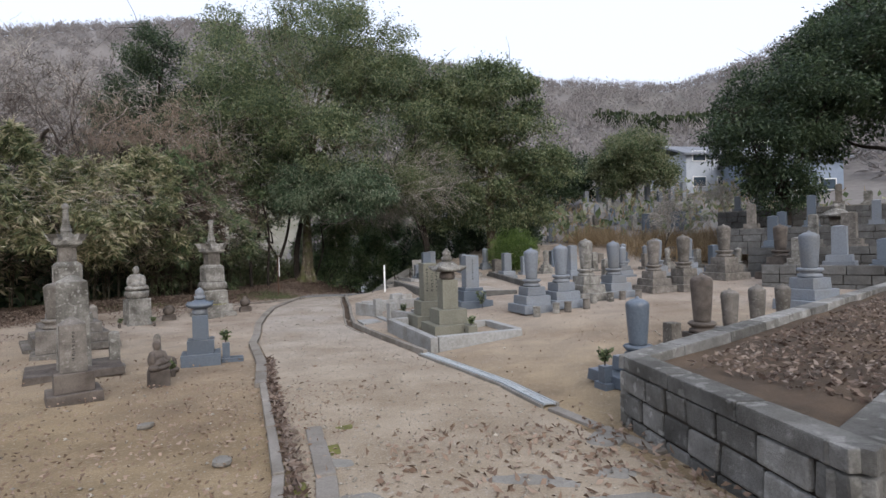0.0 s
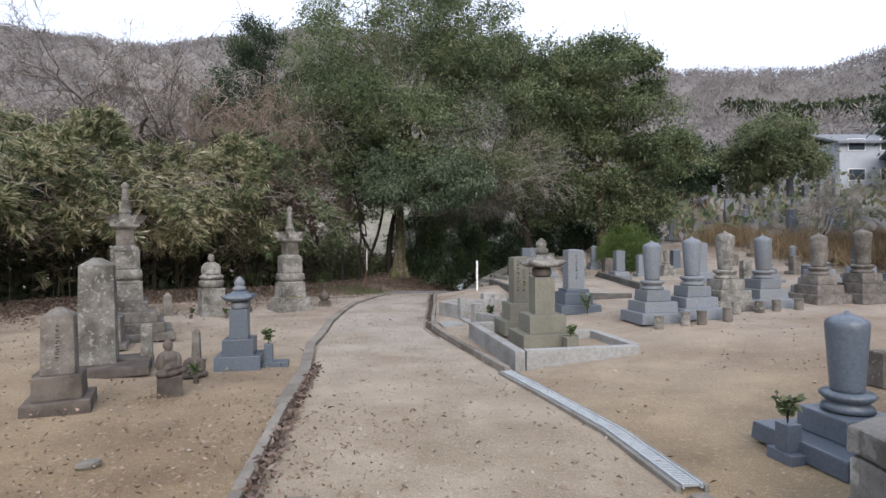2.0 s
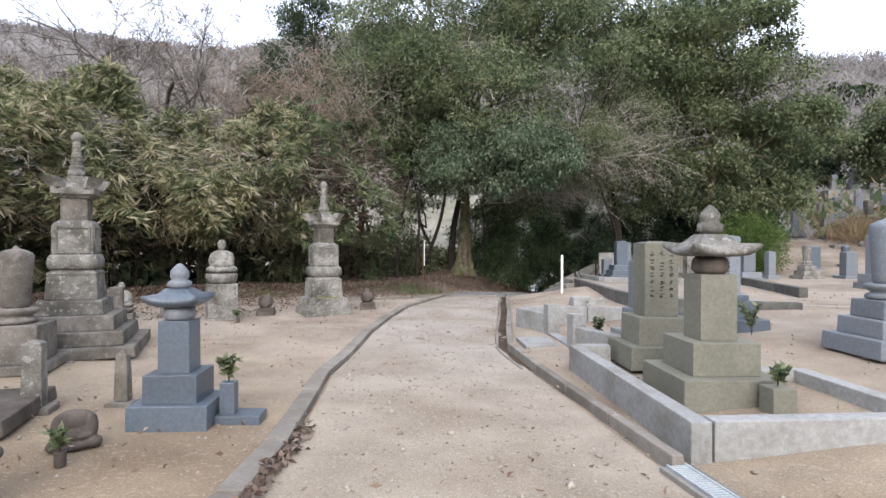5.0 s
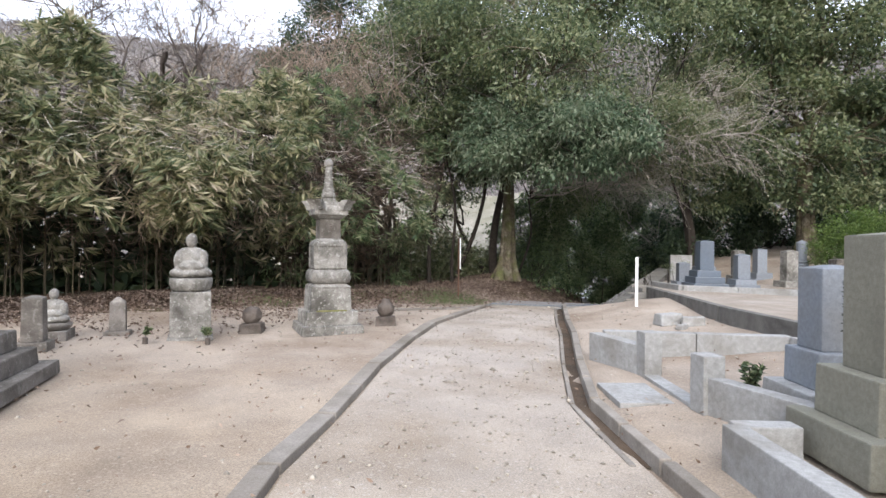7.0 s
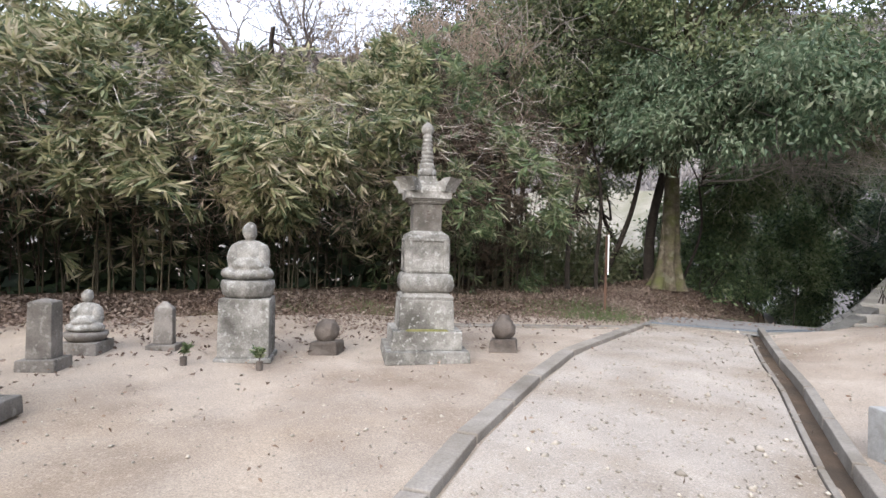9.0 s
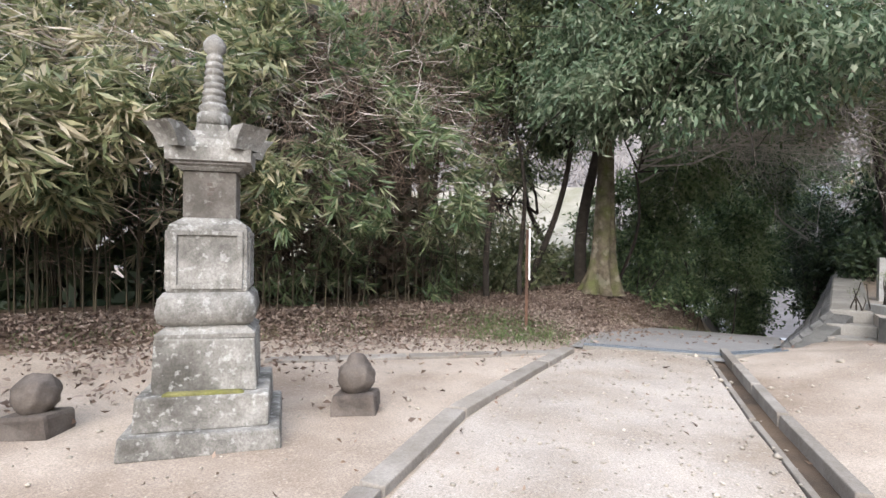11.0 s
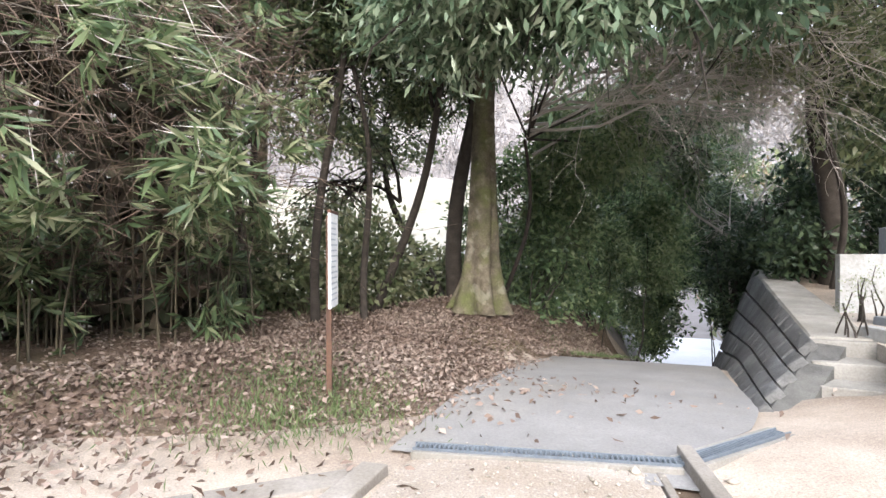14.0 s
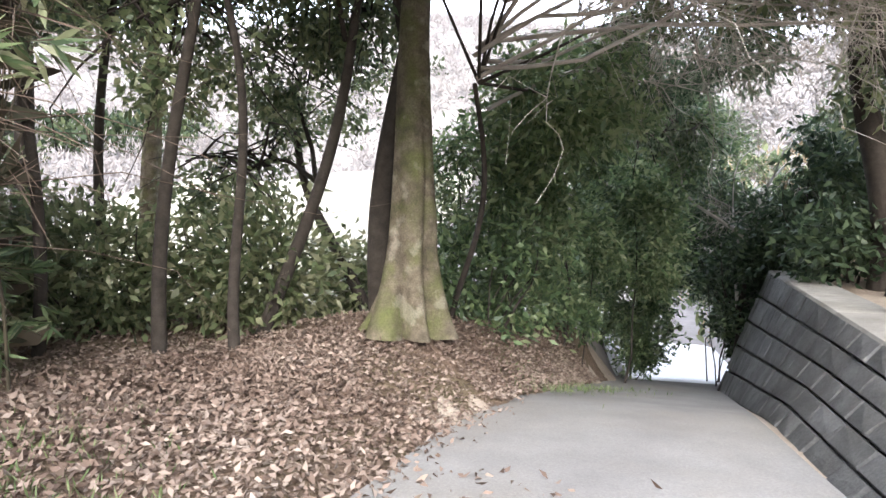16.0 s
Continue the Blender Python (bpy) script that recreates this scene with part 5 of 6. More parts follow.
def tree(x, y, rot_seed, trunk_r, fork, lobes, n, material, label, leaf=(0.15, 0.06), bark=None, per=9, droop=0.35, flare=True, name="tree", lean=(0, 0), shell=0.5, lift=0.0):
    """A tree: flared trunk with roots, limbs to every lobe of its crown, and a crown of single leaves on sprays."""
    rng = np.random.default_rng(rot_seed)
    z0 = land_z(x, y) - 0.1 + lift
    root = thing(name, 0, 0, 0, 0, label, "tree")
    top = np.array([x + lean[0], y + lean[1], z0 + fork])
    main = []
    for k in range(36):
        t = (k / 35) ** 1.5
        fl = 1 + (0.75 * (1 - t * 4.5) ** 2.2 if t < 1 / 4.5 and flare else 0)
        main.append((x + lean[0] * t + (0.06 if flare else 0.16) * math.sin(5 * t + rot_seed), y + lean[1] * t, z0 + fork * t, trunk_r * fl * (1 - 0.45 * t)))
    v, f = tubes([main], 64 if flare else 14)
    if flare:
        for i in range(len(v)):
            h = v[i, 2] - z0
            ax, ay = v[i, 0] - x, v[i, 1] - y
            an = math.atan2(ay, ax)
            k = 1 + 0.85 * math.exp(-h * 0.95) * (math.sqrt(abs(math.sin(3.5 * an + 1 + 0.6 * math.sin(2 * an) + 0.35 * h))) - 0.72) + 0.10 * math.exp(-h * 2.5) * math.sin(2 * an) + 0.03 * noise.noise(Vector((ax * 9, ay * 9, h * 4))) + 0.08 * math.sin(3 * an + h * 1.4) + 0.05 * math.sin(5 * an - h)
            v[i, 0], v[i, 1] = x + ax * k, y + ay * k
    ob2 = soup("trunk", v, f, bark or BARK, root)
    ob2.data.polygons.foreach_set("use_smooth", [True] * len(ob2.data.polygons))
    groups = []
    for l in lobes:
        paths = []
        groups.append(paths)
        c = np.array(l[:3])
        st = top if rng.random() < 0.6 else np.array([x + lean[0] * 0.7, y + lean[1] * 0.7, z0 + fork * 0.72])
        r0 = trunk_r * 0.45
        main_l = limb(st, c, r0, r0 * 0.4, 0.4, rng)
        paths.append(main_l)
        for _ in range(7):
            k = rng.integers(3, 7)
            s = np.array(main_l[k][:3])
            d = rng.normal(0, 1, 3)
            d[2] = abs(d[2]) * 0.6
            e = c + d / np.linalg.norm(d) * np.array(l[3:6]) * rng.uniform(0.7, 0.98)
            sub = limb(s, e, main_l[k][3] * 0.55, 0.012, 0.2, rng, 6)
            paths.append(sub)
            for _ in range(3):
                s2 = np.array(sub[rng.integers(2, 5)][:3])
                paths.append(limb(s2, s2 + rng.normal(0, 0.9, 3), 0.022, 0.005, 0.1, rng, 5))
    for g in groups:
        soup("limb", *tubes(g, 5), bark or BARK, root)
    m = n // per
    c, d = crown_points(clumps(lobes, rng), int(m * 0.84), rng, shell)
    c2, d2 = crown_points(lobes, m - int(m * 0.84), rng, 0.3)
    c, d = np.concatenate([c, c2]), np.concatenate([d, d2])
    cc = np.repeat(c, per, 0) + rng.normal(0, leaf[0] * 0.9, (m * per, 3))
    dd = np.repeat(d, per, 0) * 0.6 + np.array([0, 0, -droop])
    v1 = leaves(cc, dd, leaf[0], leaf[1], rng, 0.6)
    soup("crown", *v1, material, root)["kind"] = "stuff"
    return root


tree(-6.5, 25.55, 1, 0.24, 5.0,
     [(-6.6, 26, 10.2, 4.6, 4.4, 4.2), (-10.0, 27, 8.2, 3.4, 3.2, 3.0), (-3.4, 27, 8.4, 3.6, 3.4, 3.2), (-8.0, 24, 7.0, 3.0, 2.6, 2.2), (-4.6, 23.6, 6.2, 2.8, 2.3, 1.9), (-6.0, 28.5, 12.8, 3.2, 3.0, 2.3), (-9.6, 27.5, 11.3, 3.0, 3.0, 2.7), (-3.6, 27.5, 11.4, 3.0, 3.0, 2.5)],
     125000, BROADLEAF, "large evergreen broadleaf tree with mossy flared trunk beside the path", (0.14, 0.055), lean=(0.4, 0), lift=0.2)
LOW = tree(-6.4, 27.4, 11, 0.045, 3.0, [(-3.5, 33.5, 3.4, 1.4, 1.2, 1.2), (-3.2, 29.5, 4.4, 1.5, 1.5, 0.9), (-5.0, 23.0, 3.9, 1.7, 1.2, 0.95), (-3.6, 22.8, 4.3, 1.9, 1.4, 1.0), (-5.9, 23.2, 4.5, 1.5, 1.2, 1.0), (-4.6, 24.4, 4.9, 1.7, 1.3, 1.0)],
     34000, BOUGHLEAF, "low spreading evergreen boughs over the path with pale blue-green leaves", (0.16, 0.046), flare=False, droop=0.7, lean=(0.7, -1.6), bark=DARKBARK, per=11)
tree(-0.9, 28.8, 12, 0.06, 3.4, [(-1.6, 26.0, 4.9, 1.9, 1.5, 1.5), (-3.0, 26.4, 4.5, 1.5, 1.3, 1.1), (-2.0, 24.0, 4.7, 1.6, 1.3, 0.9), (-0.6, 26.6, 5.9, 1.5, 1.3, 1.2)],
     17000, OLIVELEAF, "thin twiggy evergreen with yellow-green leaves leaning over the path", (0.12, 0.045), flare=False, droop=0.3, lean=(-0.5, -1.2), bark=DARKBARK)
tree(2.7, 30.0, 2, 0.3, 4.5, [(2.4, 30, 9.3, 3.1, 3.0, 2.6), (-0.2, 29.0, 9.2, 2.4, 2.2, 2.6), (4.6, 31, 7.8, 2.6, 2.4, 2.2), (0.6, 29.5, 6.6, 2.6, 2.4, 2.2), (3.0, 32, 11.2, 2.2, 2.2, 1.6), (5.6, 30, 6.0, 1.9, 1.8, 1.2), (2.2, 29.4, 4.2, 2.2, 1.6, 1.6), (4.4, 30.2, 3.8, 1.8, 1.5, 1.4), (0.2, 29.5, 3.8, 1.6, 1.4, 1.4)],
     80000, BROADLEAF, "tall evergreen tree at the edge of the graves", (0.18, 0.075))
tree(-12.8, 28.5, 3, 0.22, 5.0, [(-12.8, 28.5, 8.2, 2.6, 2.6, 3.4), (-11.0, 30, 9.5, 2.4, 2.4, 2.4)], 34000, DARKLEAF, "dark evergreen tree behind the bamboo", (0.17, 0.07))
tree(15.4, 24.5, 4, 0.22, 4.0, [(15.4, 24.5, 7.6, 2.9, 2.9, 2.4), (13.6, 24.0, 6.2, 2.0, 2.0, 1.8), (17.6, 25, 9.2, 2.8, 2.6, 2.6), (14.8, 24, 4.0, 1.6, 1.4, 1.2)], 44000, DARKLEAF, "dark evergreen tree above the upper graves", (0.18, 0.075), bark=DARKBARK)
tree(20.5, 24.5, 14, 0.25, 5.0, [(20.5, 24.5, 10, 3.2, 3.2, 3.2), (22.5, 27, 12.0, 3.6, 3.2, 3.2), (19.5, 28, 8.0, 3.0, 2.6, 2.6)], 36000, DARKLEAF, "dark evergreen tree on the hillside", (0.24, 0.1), bark=DARKBARK)
tree(17.6, 50.5, 5, 0.25, 3.5, [(17.6, 50.5, 9.6, 3.1, 3.0, 2.6), (15.6, 50.5, 8.0, 2.2, 2, 2.0), (19.6, 50, 8.4, 2.2, 2, 2.0)], 26000, OLIVELEAF, "rounded yellow-green tree below the houses", (0.26, 0.12), flare=False)
tree(10.5, 52.0, 6, 0.22, 3.5, [(10.5, 52, 7.4, 3.0, 2.6, 2.4), (13.0, 54, 8.2, 2.8, 2.4, 2.2), (7.5, 54, 7.0, 2.8, 2.4, 2.0)], 22000, DARKLEAF, "dark evergreen tree beyond the graves", (0.28, 0.12), flare=False)
tree(-1.0, 29.2, 7, 0.2, 4.4, [(-1.0, 29.2, 5.6, 1.9, 1.8, 1.6), (0.3, 28.2, 4.4, 1.5, 1.4, 1.0)], 3600, BROADLEAF, "dark trunked evergreen beside the terrace", (0.16, 0.065), bark=DARKBARK, flare=False)


def shrub(x, y, seed, lobes, n, material, label, leaf=(0.12, 0.045), name="shrub", stems=10, clump=0):
    rng = np.random.default_rng(seed)
    root = thing(name, 0, 0, 0, 0, label, "shrub", "undergrowth")
    paths = []
    for l in lobes:
        for _ in range(stems if l[2] - l[5] < land_z(l[0], l[1]) + 1.5 else 0):
            bx, by = l[0] + rng.normal(0, 0.3) * l[3], l[1] + rng.normal(0, 0.3) * l[4]
            e = (l[0] + rng.normal(0, 0.5) * l[3], l[1] + rng.normal(0, 0.5) * l[4], l[2] + rng.uniform(-0.2, 0.8) * l[5])
            paths.append(limb((bx, by, land_z(bx, by) - 0.05), e, rng.uniform(0.012, 0.03), 0.005, 0.0, rng, 6))
    for g in paths:
        soup("stem", *tubes([g], 4), DARKBARK, root)
    c, d = crown_points(clumps(lobes, rng, clump) if clump else lobes, n // 6, rng, 0.2, 0.3)
    cc = np.repeat(c, 6, 0) + rng.normal(0, leaf[0], (len(c) * 6, 3))
    soup("leaves", *leaves(cc, np.repeat(d, 6, 0) + np.array([0, 0, -0.2]), leaf[0], leaf[1], rng, 0.7), material, root)
    return root


shrub(0, 0, 40, [(-5.9, 28.4, 1.5, 0.9, 1.2, 1.8), (-5.5, 30.8, 1.4, 1.1, 1.4, 2.2), (-6.1, 27.6, 1.0, 0.7, 0.7, 1.0), (-7.0, 29.6, 1.5, 1.2, 1.2, 1.9), (-5.0, 27.6, 3.1, 1.2, 1.2, 0.9), (-5.4, 33.5, 1.6, 1.2, 1.4, 2.6), (-4.9, 30.5, 3.9, 1.6, 1.4, 1.0), (-4.9, 36.0, 0.4, 0.9, 1.0, 2.6)], 46000, LITLEAF, "dense evergreen undergrowth beside the path", (0.15, 0.055), stems=6, clump=22)
shrub(0, 0, 45, [(-4.1, 32.0, 1.7, 1.0, 1.0, 1.8), (-3.7, 34.2, 1.5, 1.0, 1.0, 1.7), (-3.1, 37.4, 1.7, 1.9, 1.0, 1.6), (-3.0, 38.0, 4.0, 2.4, 1.2, 2.0), (-3.6, 33.6, 3.7, 1.6, 1.2, 1.2), (-2.0, 38.3, 0.9, 1.7, 0.8, 1.7), (-3.9, 35.6, -0.6, 0.7, 1.0, 1.3), (-3.7, 34.4, -0.8, 0.7, 0.8, 1.1), (-0.9, 37.6, 2.4, 1.4, 0.8, 1.6)], 52000, LITLEAF, "leafy evergreen branches hanging over the end of the ramp", (0.15, 0.06), stems=1, clump=22)
shrub(0, 0, 41, [(-0.9, 31.8, 1.6, 1.0, 1.0, 1.8), (0.8, 32.5, 1.9, 1.6, 1.0, 2.0), (-1.2, 29.8, 1.3, 0.6, 0.9, 0.9), (2.6, 33.2, 2.4, 1.6, 1.0, 2.2), (4.6, 34.0, 2.6, 1.6, 1.0, 2.0), (-1.8, 33.0, 0.2, 0.8, 1.6, 1.5), (-1.4, 36.5, 1.2, 1.2, 1.4, 2.2)], 42000, DARKLEAF, "dark shrubs at the end of the terrace wall", (0.17, 0.07), clump=24)
shrub(0, 0, 42, [(-8.6, 26.0, 0.9, 1.1, 0.9, 1.0), (-10.3, 25.2, 0.9, 1.2, 1.0, 1.0), (-7.7, 27.6, 0.6, 0.9, 0.8, 0.7), (-12.2, 24.6, 1.2, 1.3, 1.2, 1.3)], 20000, OLIVELEAF, "low leafy shrubs among thin trunks", (0.14, 0.06))
shrub(0, 0, 43, [(3.45, 27.2, 1.45, 1.25, 1.2, 1.2)], 24000, BUSHLEAF, "clipped round bright green bush among the graves", (0.06, 0.03), "round_bush")
for k, (tx, ty, tr, th, ln) in enumerate(((-8.55, 24.5, 0.075, 5.5, (0.2, 0.3)), (-7.75, 24.75, 0.06, 4.2, (-0.5, 0.2)), (-8.1, 25.4, 0.08, 5.0, (1.2, 0.6)), (-9.6, 24.0, 0.06, 5.0, (-0.3, 0)), (-7.4, 26.6, 0.09, 3.0, (-1.5, 0.8)), (-10.6, 25.5, 0.07, 5.5, (0.4, 0)), (-6.98, 26.2, 0.15, 5.0, (0.35, 0.1)))):
    tree(tx, ty, 60 + k, tr, th, [(tx + ln[0], ty + ln[1], th + 0.8, 1.3, 1.2, 1.0), (tx + ln[0] - 0.8, ty + 0.4, th - 0.8, 0.9, 0.8, 0.7)], 4600, BROADLEAF, "thin dark-trunked young tree at the wood edge", (0.13, 0.055), bark=DARKBARK, flare=False, lean=ln)


def bare_tree(x, y, seed, h, spread, label, r=0.13, droop=0.0, levels=5, wood=None):
    """A leafless tree of forking, thinning branches."""
    rng = np.random.default_rng(seed)
    z0 = land_z(x, y) - 0.1
    root = thing("bare_tree", 0, 0, 0, 0, label, "tree")
    paths = []

    def grow(p, d, length, rad, lev):
        e = p + d * length
        path = limb(p, e, rad, rad * 0.6, 0.05 * length, rng, 6)
        paths.append(path)
        if lev == 0:
            return
        for _ in range(3):
            k = rng.integers(2, 6)
            nd = d * 0.8 + rng.normal(0, spread, 3) + np.array([0, 0, 0.12 - droop * (levels - lev) * 0.25])
            nd /= np.linalg.norm(nd)
            grow(np.array(path[k][:3]), nd, length * rng.uniform(0.5, 0.8), max(path[k][3] * 0.68, 0.007), lev - 1)

    trunk = limb((x, y, z0), (x + 0.3, y, z0 + h * 0.35), r, r * 0.7, 0, rng, 7)
    for _ in range(5):
        d = np.array([rng.normal(0, 0.5), rng.normal(0, 0.5), 0.9])
        paths.clear()
        grow(np.array(trunk[-1 - rng.integers(0, 3)][:3]), d / np.linalg.norm(d), h * 0.3, r * 0.55, levels)
        soup("branch", *tubes(paths, 3), wood or TWIGGREY, root)
    v, f = tubes([trunk], 8)
    soup("trunk", v, f, DARKBARK, root)


bare_tree(-15.2, 19.9, 5, 10.5, 0.6, "dark leafless tree with crooked forked branches behind the bamboo", 0.2, 0.0, 6, TWIGDARK)
bare_tree(-14.5, 23.0, 6, 11.0, 0.6, "leafless grey tree with dense twigs behind the bamboo", 0.14, 0.3)
bare_tree(-13.4, 21.6, 7, 9.2, 0.65, "bare drooping tree tangled with dry vines above the bamboo", 0.1, 0.7, 6, TWIG)
bare_tree(-12.4, 23.4, 27, 9.4, 0.65, "bare drooping tree hung with pale dry vines", 0.1, 0.7, 6, TWIG)
bare_tree(-11.6, 24.2, 25, 10.5, 0.6, "leafless forked tree behind the bamboo beside the evergreen", 0.13, 0.3)
bare_tree(-18.0, 17.6, 8, 8.5, 0.6, "leafless tree behind the bamboo", 0.13, 0.2)
bare_tree(-19.5, 21.0, 28, 9.0, 0.6, "leafless grey tree on the slope behind the bamboo", 0.13, 0.2)
tree(-14.8, 27.5, 29, 0.2, 6.0, [(-14.8, 27.5, 9.4, 1.9, 1.9, 2.6), (-14.4, 27.5, 12.0, 1.6, 1.6, 1.6), (-15.6, 27.2, 6.6, 1.8, 1.6, 1.5), (-13.6, 27.2, 6.8, 1.8, 1.6, 2.0), (-16.2, 27.4, 8.8, 1.6, 1.5, 1.6)], 34000, DARKLEAF, "tall dark blue-green evergreen behind the bare trees", (0.16, 0.05), bark=DARKBARK)
bare_tree(14.5, 29.0, 9, 4.5, 0.6, "bare shrubby tree in dry grass", 0.06, 0.3)
bare_tree(11.5, 28.5, 10, 4.0, 0.6, "bare shrubby tree in dry grass beyond the graves", 0.05, 0.3)

bare_tree(-2.0, 32.5, 22, 8.5, 0.6, "leafless twiggy tree behind the terrace wall", 0.08, 0.4)

shrub(0, 0, 44, shrub_pine, 500, OLIVELEAF, "small clipped pine on the grave terrace", (0.035, 0.01), "small_pine", 2)


def twig_spray(root, a, b, seed, n=36):
    """A long bare branch that forks into many fine drooping twigs."""
    rng = np.random.default_rng(seed)
    main_l = limb(a, b, 0.032, 0.008, 0.35, rng, 10)
    paths = [main_l]
    for _ in range(n):
        s = np.array(main_l[rng.integers(3, 10)][:3])
        d = (np.array(b) - np.array(a)) / np.linalg.norm(np.array(b) - np.array(a)) * 0.6 + rng.normal(0, 0.55, 3)
        sub = limb(s, s + d * rng.uniform(0.6, 1.4), 0.009, 0.003, 0.1, rng, 7)
        paths.append(sub)
        for _ in range(9):
            s2 = np.array(sub[rng.integers(2, 7)][:3])
            e2 = s2 + d * rng.uniform(0.1, 0.5) + rng.normal(0, 0.22, 3) + np.array([0, 0, -0.1])
            paths.append(limb(s2, e2, 0.0035, 0.0015, 0.0, rng, 5))
    soup("branch", *tubes(paths, 3), TWIGGREY, root)


for k, (a, b) in enumerate((((-5.7, 25.7, 3.0), (-2.3, 26.4, 3.5)), ((-5.7, 25.7, 3.1), (-1.0, 27.4, 4.5)), ((-5.7, 25.6, 3.2), (-2.5, 24.2, 4.1)), ((-5.7, 25.7, 3.3), (-0.7, 25.6, 4.9)), ((-5.7, 26.2, 2.8), (-3.2, 28.6, 3.4)), ((-5.6, 25.8, 3.4), (-3.8, 23.6, 4.0)), ((-5.6, 25.8, 3.2), (-1.6, 28.6, 3.6)), ((-5.6, 25.8, 3.4), (-1.6, 25.2, 3.7)), ((-5.6, 25.8, 3.4), (0.2, 26.6, 4.2)), ((-5.4, 25.6, 3.9), (-1.9, 23.4, 4.7)), ((-5.4, 25.6, 3.9), (-0.6, 24.4, 5.3)), ((-5.4, 25.6, 3.7), (0.4, 25.0, 4.5)), ((-5.4, 25.6, 3.7), (-1.1, 23.2, 4.0)), ((-5.4, 25.6, 4.2), (0.2, 25.6, 5.9)))):
    twig_spray(LOW, a, b, 300 + k)

# ---- bamboo thicket along the graveyard ----
HEDGE = [(-17.0, 2.0), (-15.6, 7.0), (-14.2, 11.2), (-12.7, 14.6), (-11.3, 16.8), (-9.9, 19.4), (-8.5, 22.0), (-8.1, 22.8)]


def thicket(a, b, seed, label):
    """A length of bamboo hedge: upright culms, drooping fans of long leaves in a bulging canopy, and dry twigs."""
    rng = np.random.default_rng(seed)
    a, b = np.array(a), np.array(b)
    u = (b - a) / np.linalg.norm(b - a)
    out = np.array([u[1], -u[0]])
    length = np.linalg.norm(b - a)
    mid = (a + b) / 2
    z0 = land_z(*mid)
    root = thing("bamboo_thicket", 0, 0, 0, 0, label, "bamboo", "bamboo thickets")
    area = length

    def at(s, depth):
        return a[None] + u[None] * s[:, None] + out[None] * depth[:, None]

    inner_zone = mid[1] > 19.0
    n = int((24 if inner_zone else 16) * area)
    s, dp = rng.uniform(-0.1, length + 0.1, n), rng.uniform(-2.4, -0.5, n)
    p = at(s, dp)
    h = rng.uniform(2.6, 5.4 if inner_zone else 4.9, n)
    for k in range(n):
        z = land_z(*p[k]) - 0.05
        bend = out * rng.uniform(0.1, 0.8) + u * rng.normal(0, 0.5 if inner_zone else 0.35)
        g = [(p[k][0] + bend[0] * t * t, p[k][1] + bend[1] * t * t, z + h[k] * t * (1 - 0.1 * t), 0.016 * (1 - 0.7 * t)) for t in np.linspace(0, 1, 6)]
        soup("culm", *tubes([g], 4), CULM, root)

    def face(z):
        """How far the canopy bulges out over the ground at a height."""
        return np.where(z < 1.5, -0.9, 0.0) + np.clip((z - 1.2) / 0.8, 0, 1) * 1.05 - np.clip((z - 2.9) / 1.8, 0, 1) ** 1.5 * 1.3

    # drooping fans of leaves, gathered on arching twigs
    m = int((560 if inner_zone else 760) * area)
    s = rng.uniform(-0.2, length + 0.2, m)
    z = 0.25 + (5.3 if inner_zone else 4.8 if mid[1] > 13.5 else 4.4) * rng.beta(1.4, 1.1, m)
    w = s + a[1] * 1.25
    wob = 0.45 * np.sin(w * 1.7) * np.sin(z * 1.7 + w * 0.6) + 0.3 * np.sin(w * 4.3 + z * 2.6)
    depth = face(z) + wob - rng.exponential(0.3, m) * np.where(z > 3.6, 2.0, 1.0)
    patch = np.sin(w * 3.1 + z * 2.3) + np.sin(w * 1.9 - z * 3.3) + 0.7 * np.sin(w * 6.7 + z * 5.1)
    if inner_zone:
        keep = (patch + rng.normal(0, 0.5, m) > -0.2) | (z > 4.0)
        keep &= (z < 2.0) | (rng.uniform(0, 1, m) < np.where(z > 2.9, 0.36, 0.3))
    else:
        keep = (z > 1.75 + 0.45 * np.sin(w * 2.3)) | (rng.uniform(0, 1, m) < 0.10 + 0.10 * np.sin(w * 1.1))
        keep &= patch + rng.normal(0, 0.5, m) > -0.5
    s, z, depth, w = s[keep], z[keep], depth[keep], w[keep]
    z = z + (0.35 * np.sin(w * 1.1) + 0.25 * np.sin(w * 2.7)) * np.clip(z - 2.5, 0, 1)
    k = len(s)
    c0 = np.c_[at(s, depth), z0 + z]
    twig_dir = np.c_[np.repeat(out[None], k, 0) * rng.uniform(0.1, 1.0, (k, 1)) + u[None] * rng.normal(0, 0.7, (k, 1)), rng.uniform(-0.9, 0.1, k)]
    fans, per = 2, 7
    c = np.repeat(c0, fans, 0) + np.repeat(twig_dir, fans, 0) * rng.uniform(-0.25, 0.25, (k * fans, 1)) + rng.normal(0, 0.05, (k * fans, 3))
    fd = np.repeat(twig_dir, fans, 0) + rng.normal(0, 0.3, (k * fans, 3))
    v = leaves(np.repeat(c, per, 0) + rng.normal(0, 0.015, (k * fans * per, 3)), np.repeat(fd, per, 0), 0.25 if inner_zone else 0.29, 0.038 if inner_zone else 0.046, rng, 0.42, 0.15)
    soup("foliage", *v, BAMBOOGREEN if inner_zone else BAMBOOLEAF, root)["kind"] = "stuff"
    # dead stems and hanging dry twigs
    q = int((110 if inner_zone else 70) * area)
    s, z = rng.uniform(0, length, q), rng.uniform(0.9 if inner_zone else 1.2, 4.8 if inner_zone else 3.9, q)
    p = at(s, face(z) * 0.8 - rng.uniform(0.0, 1.3, q))
    paths = []
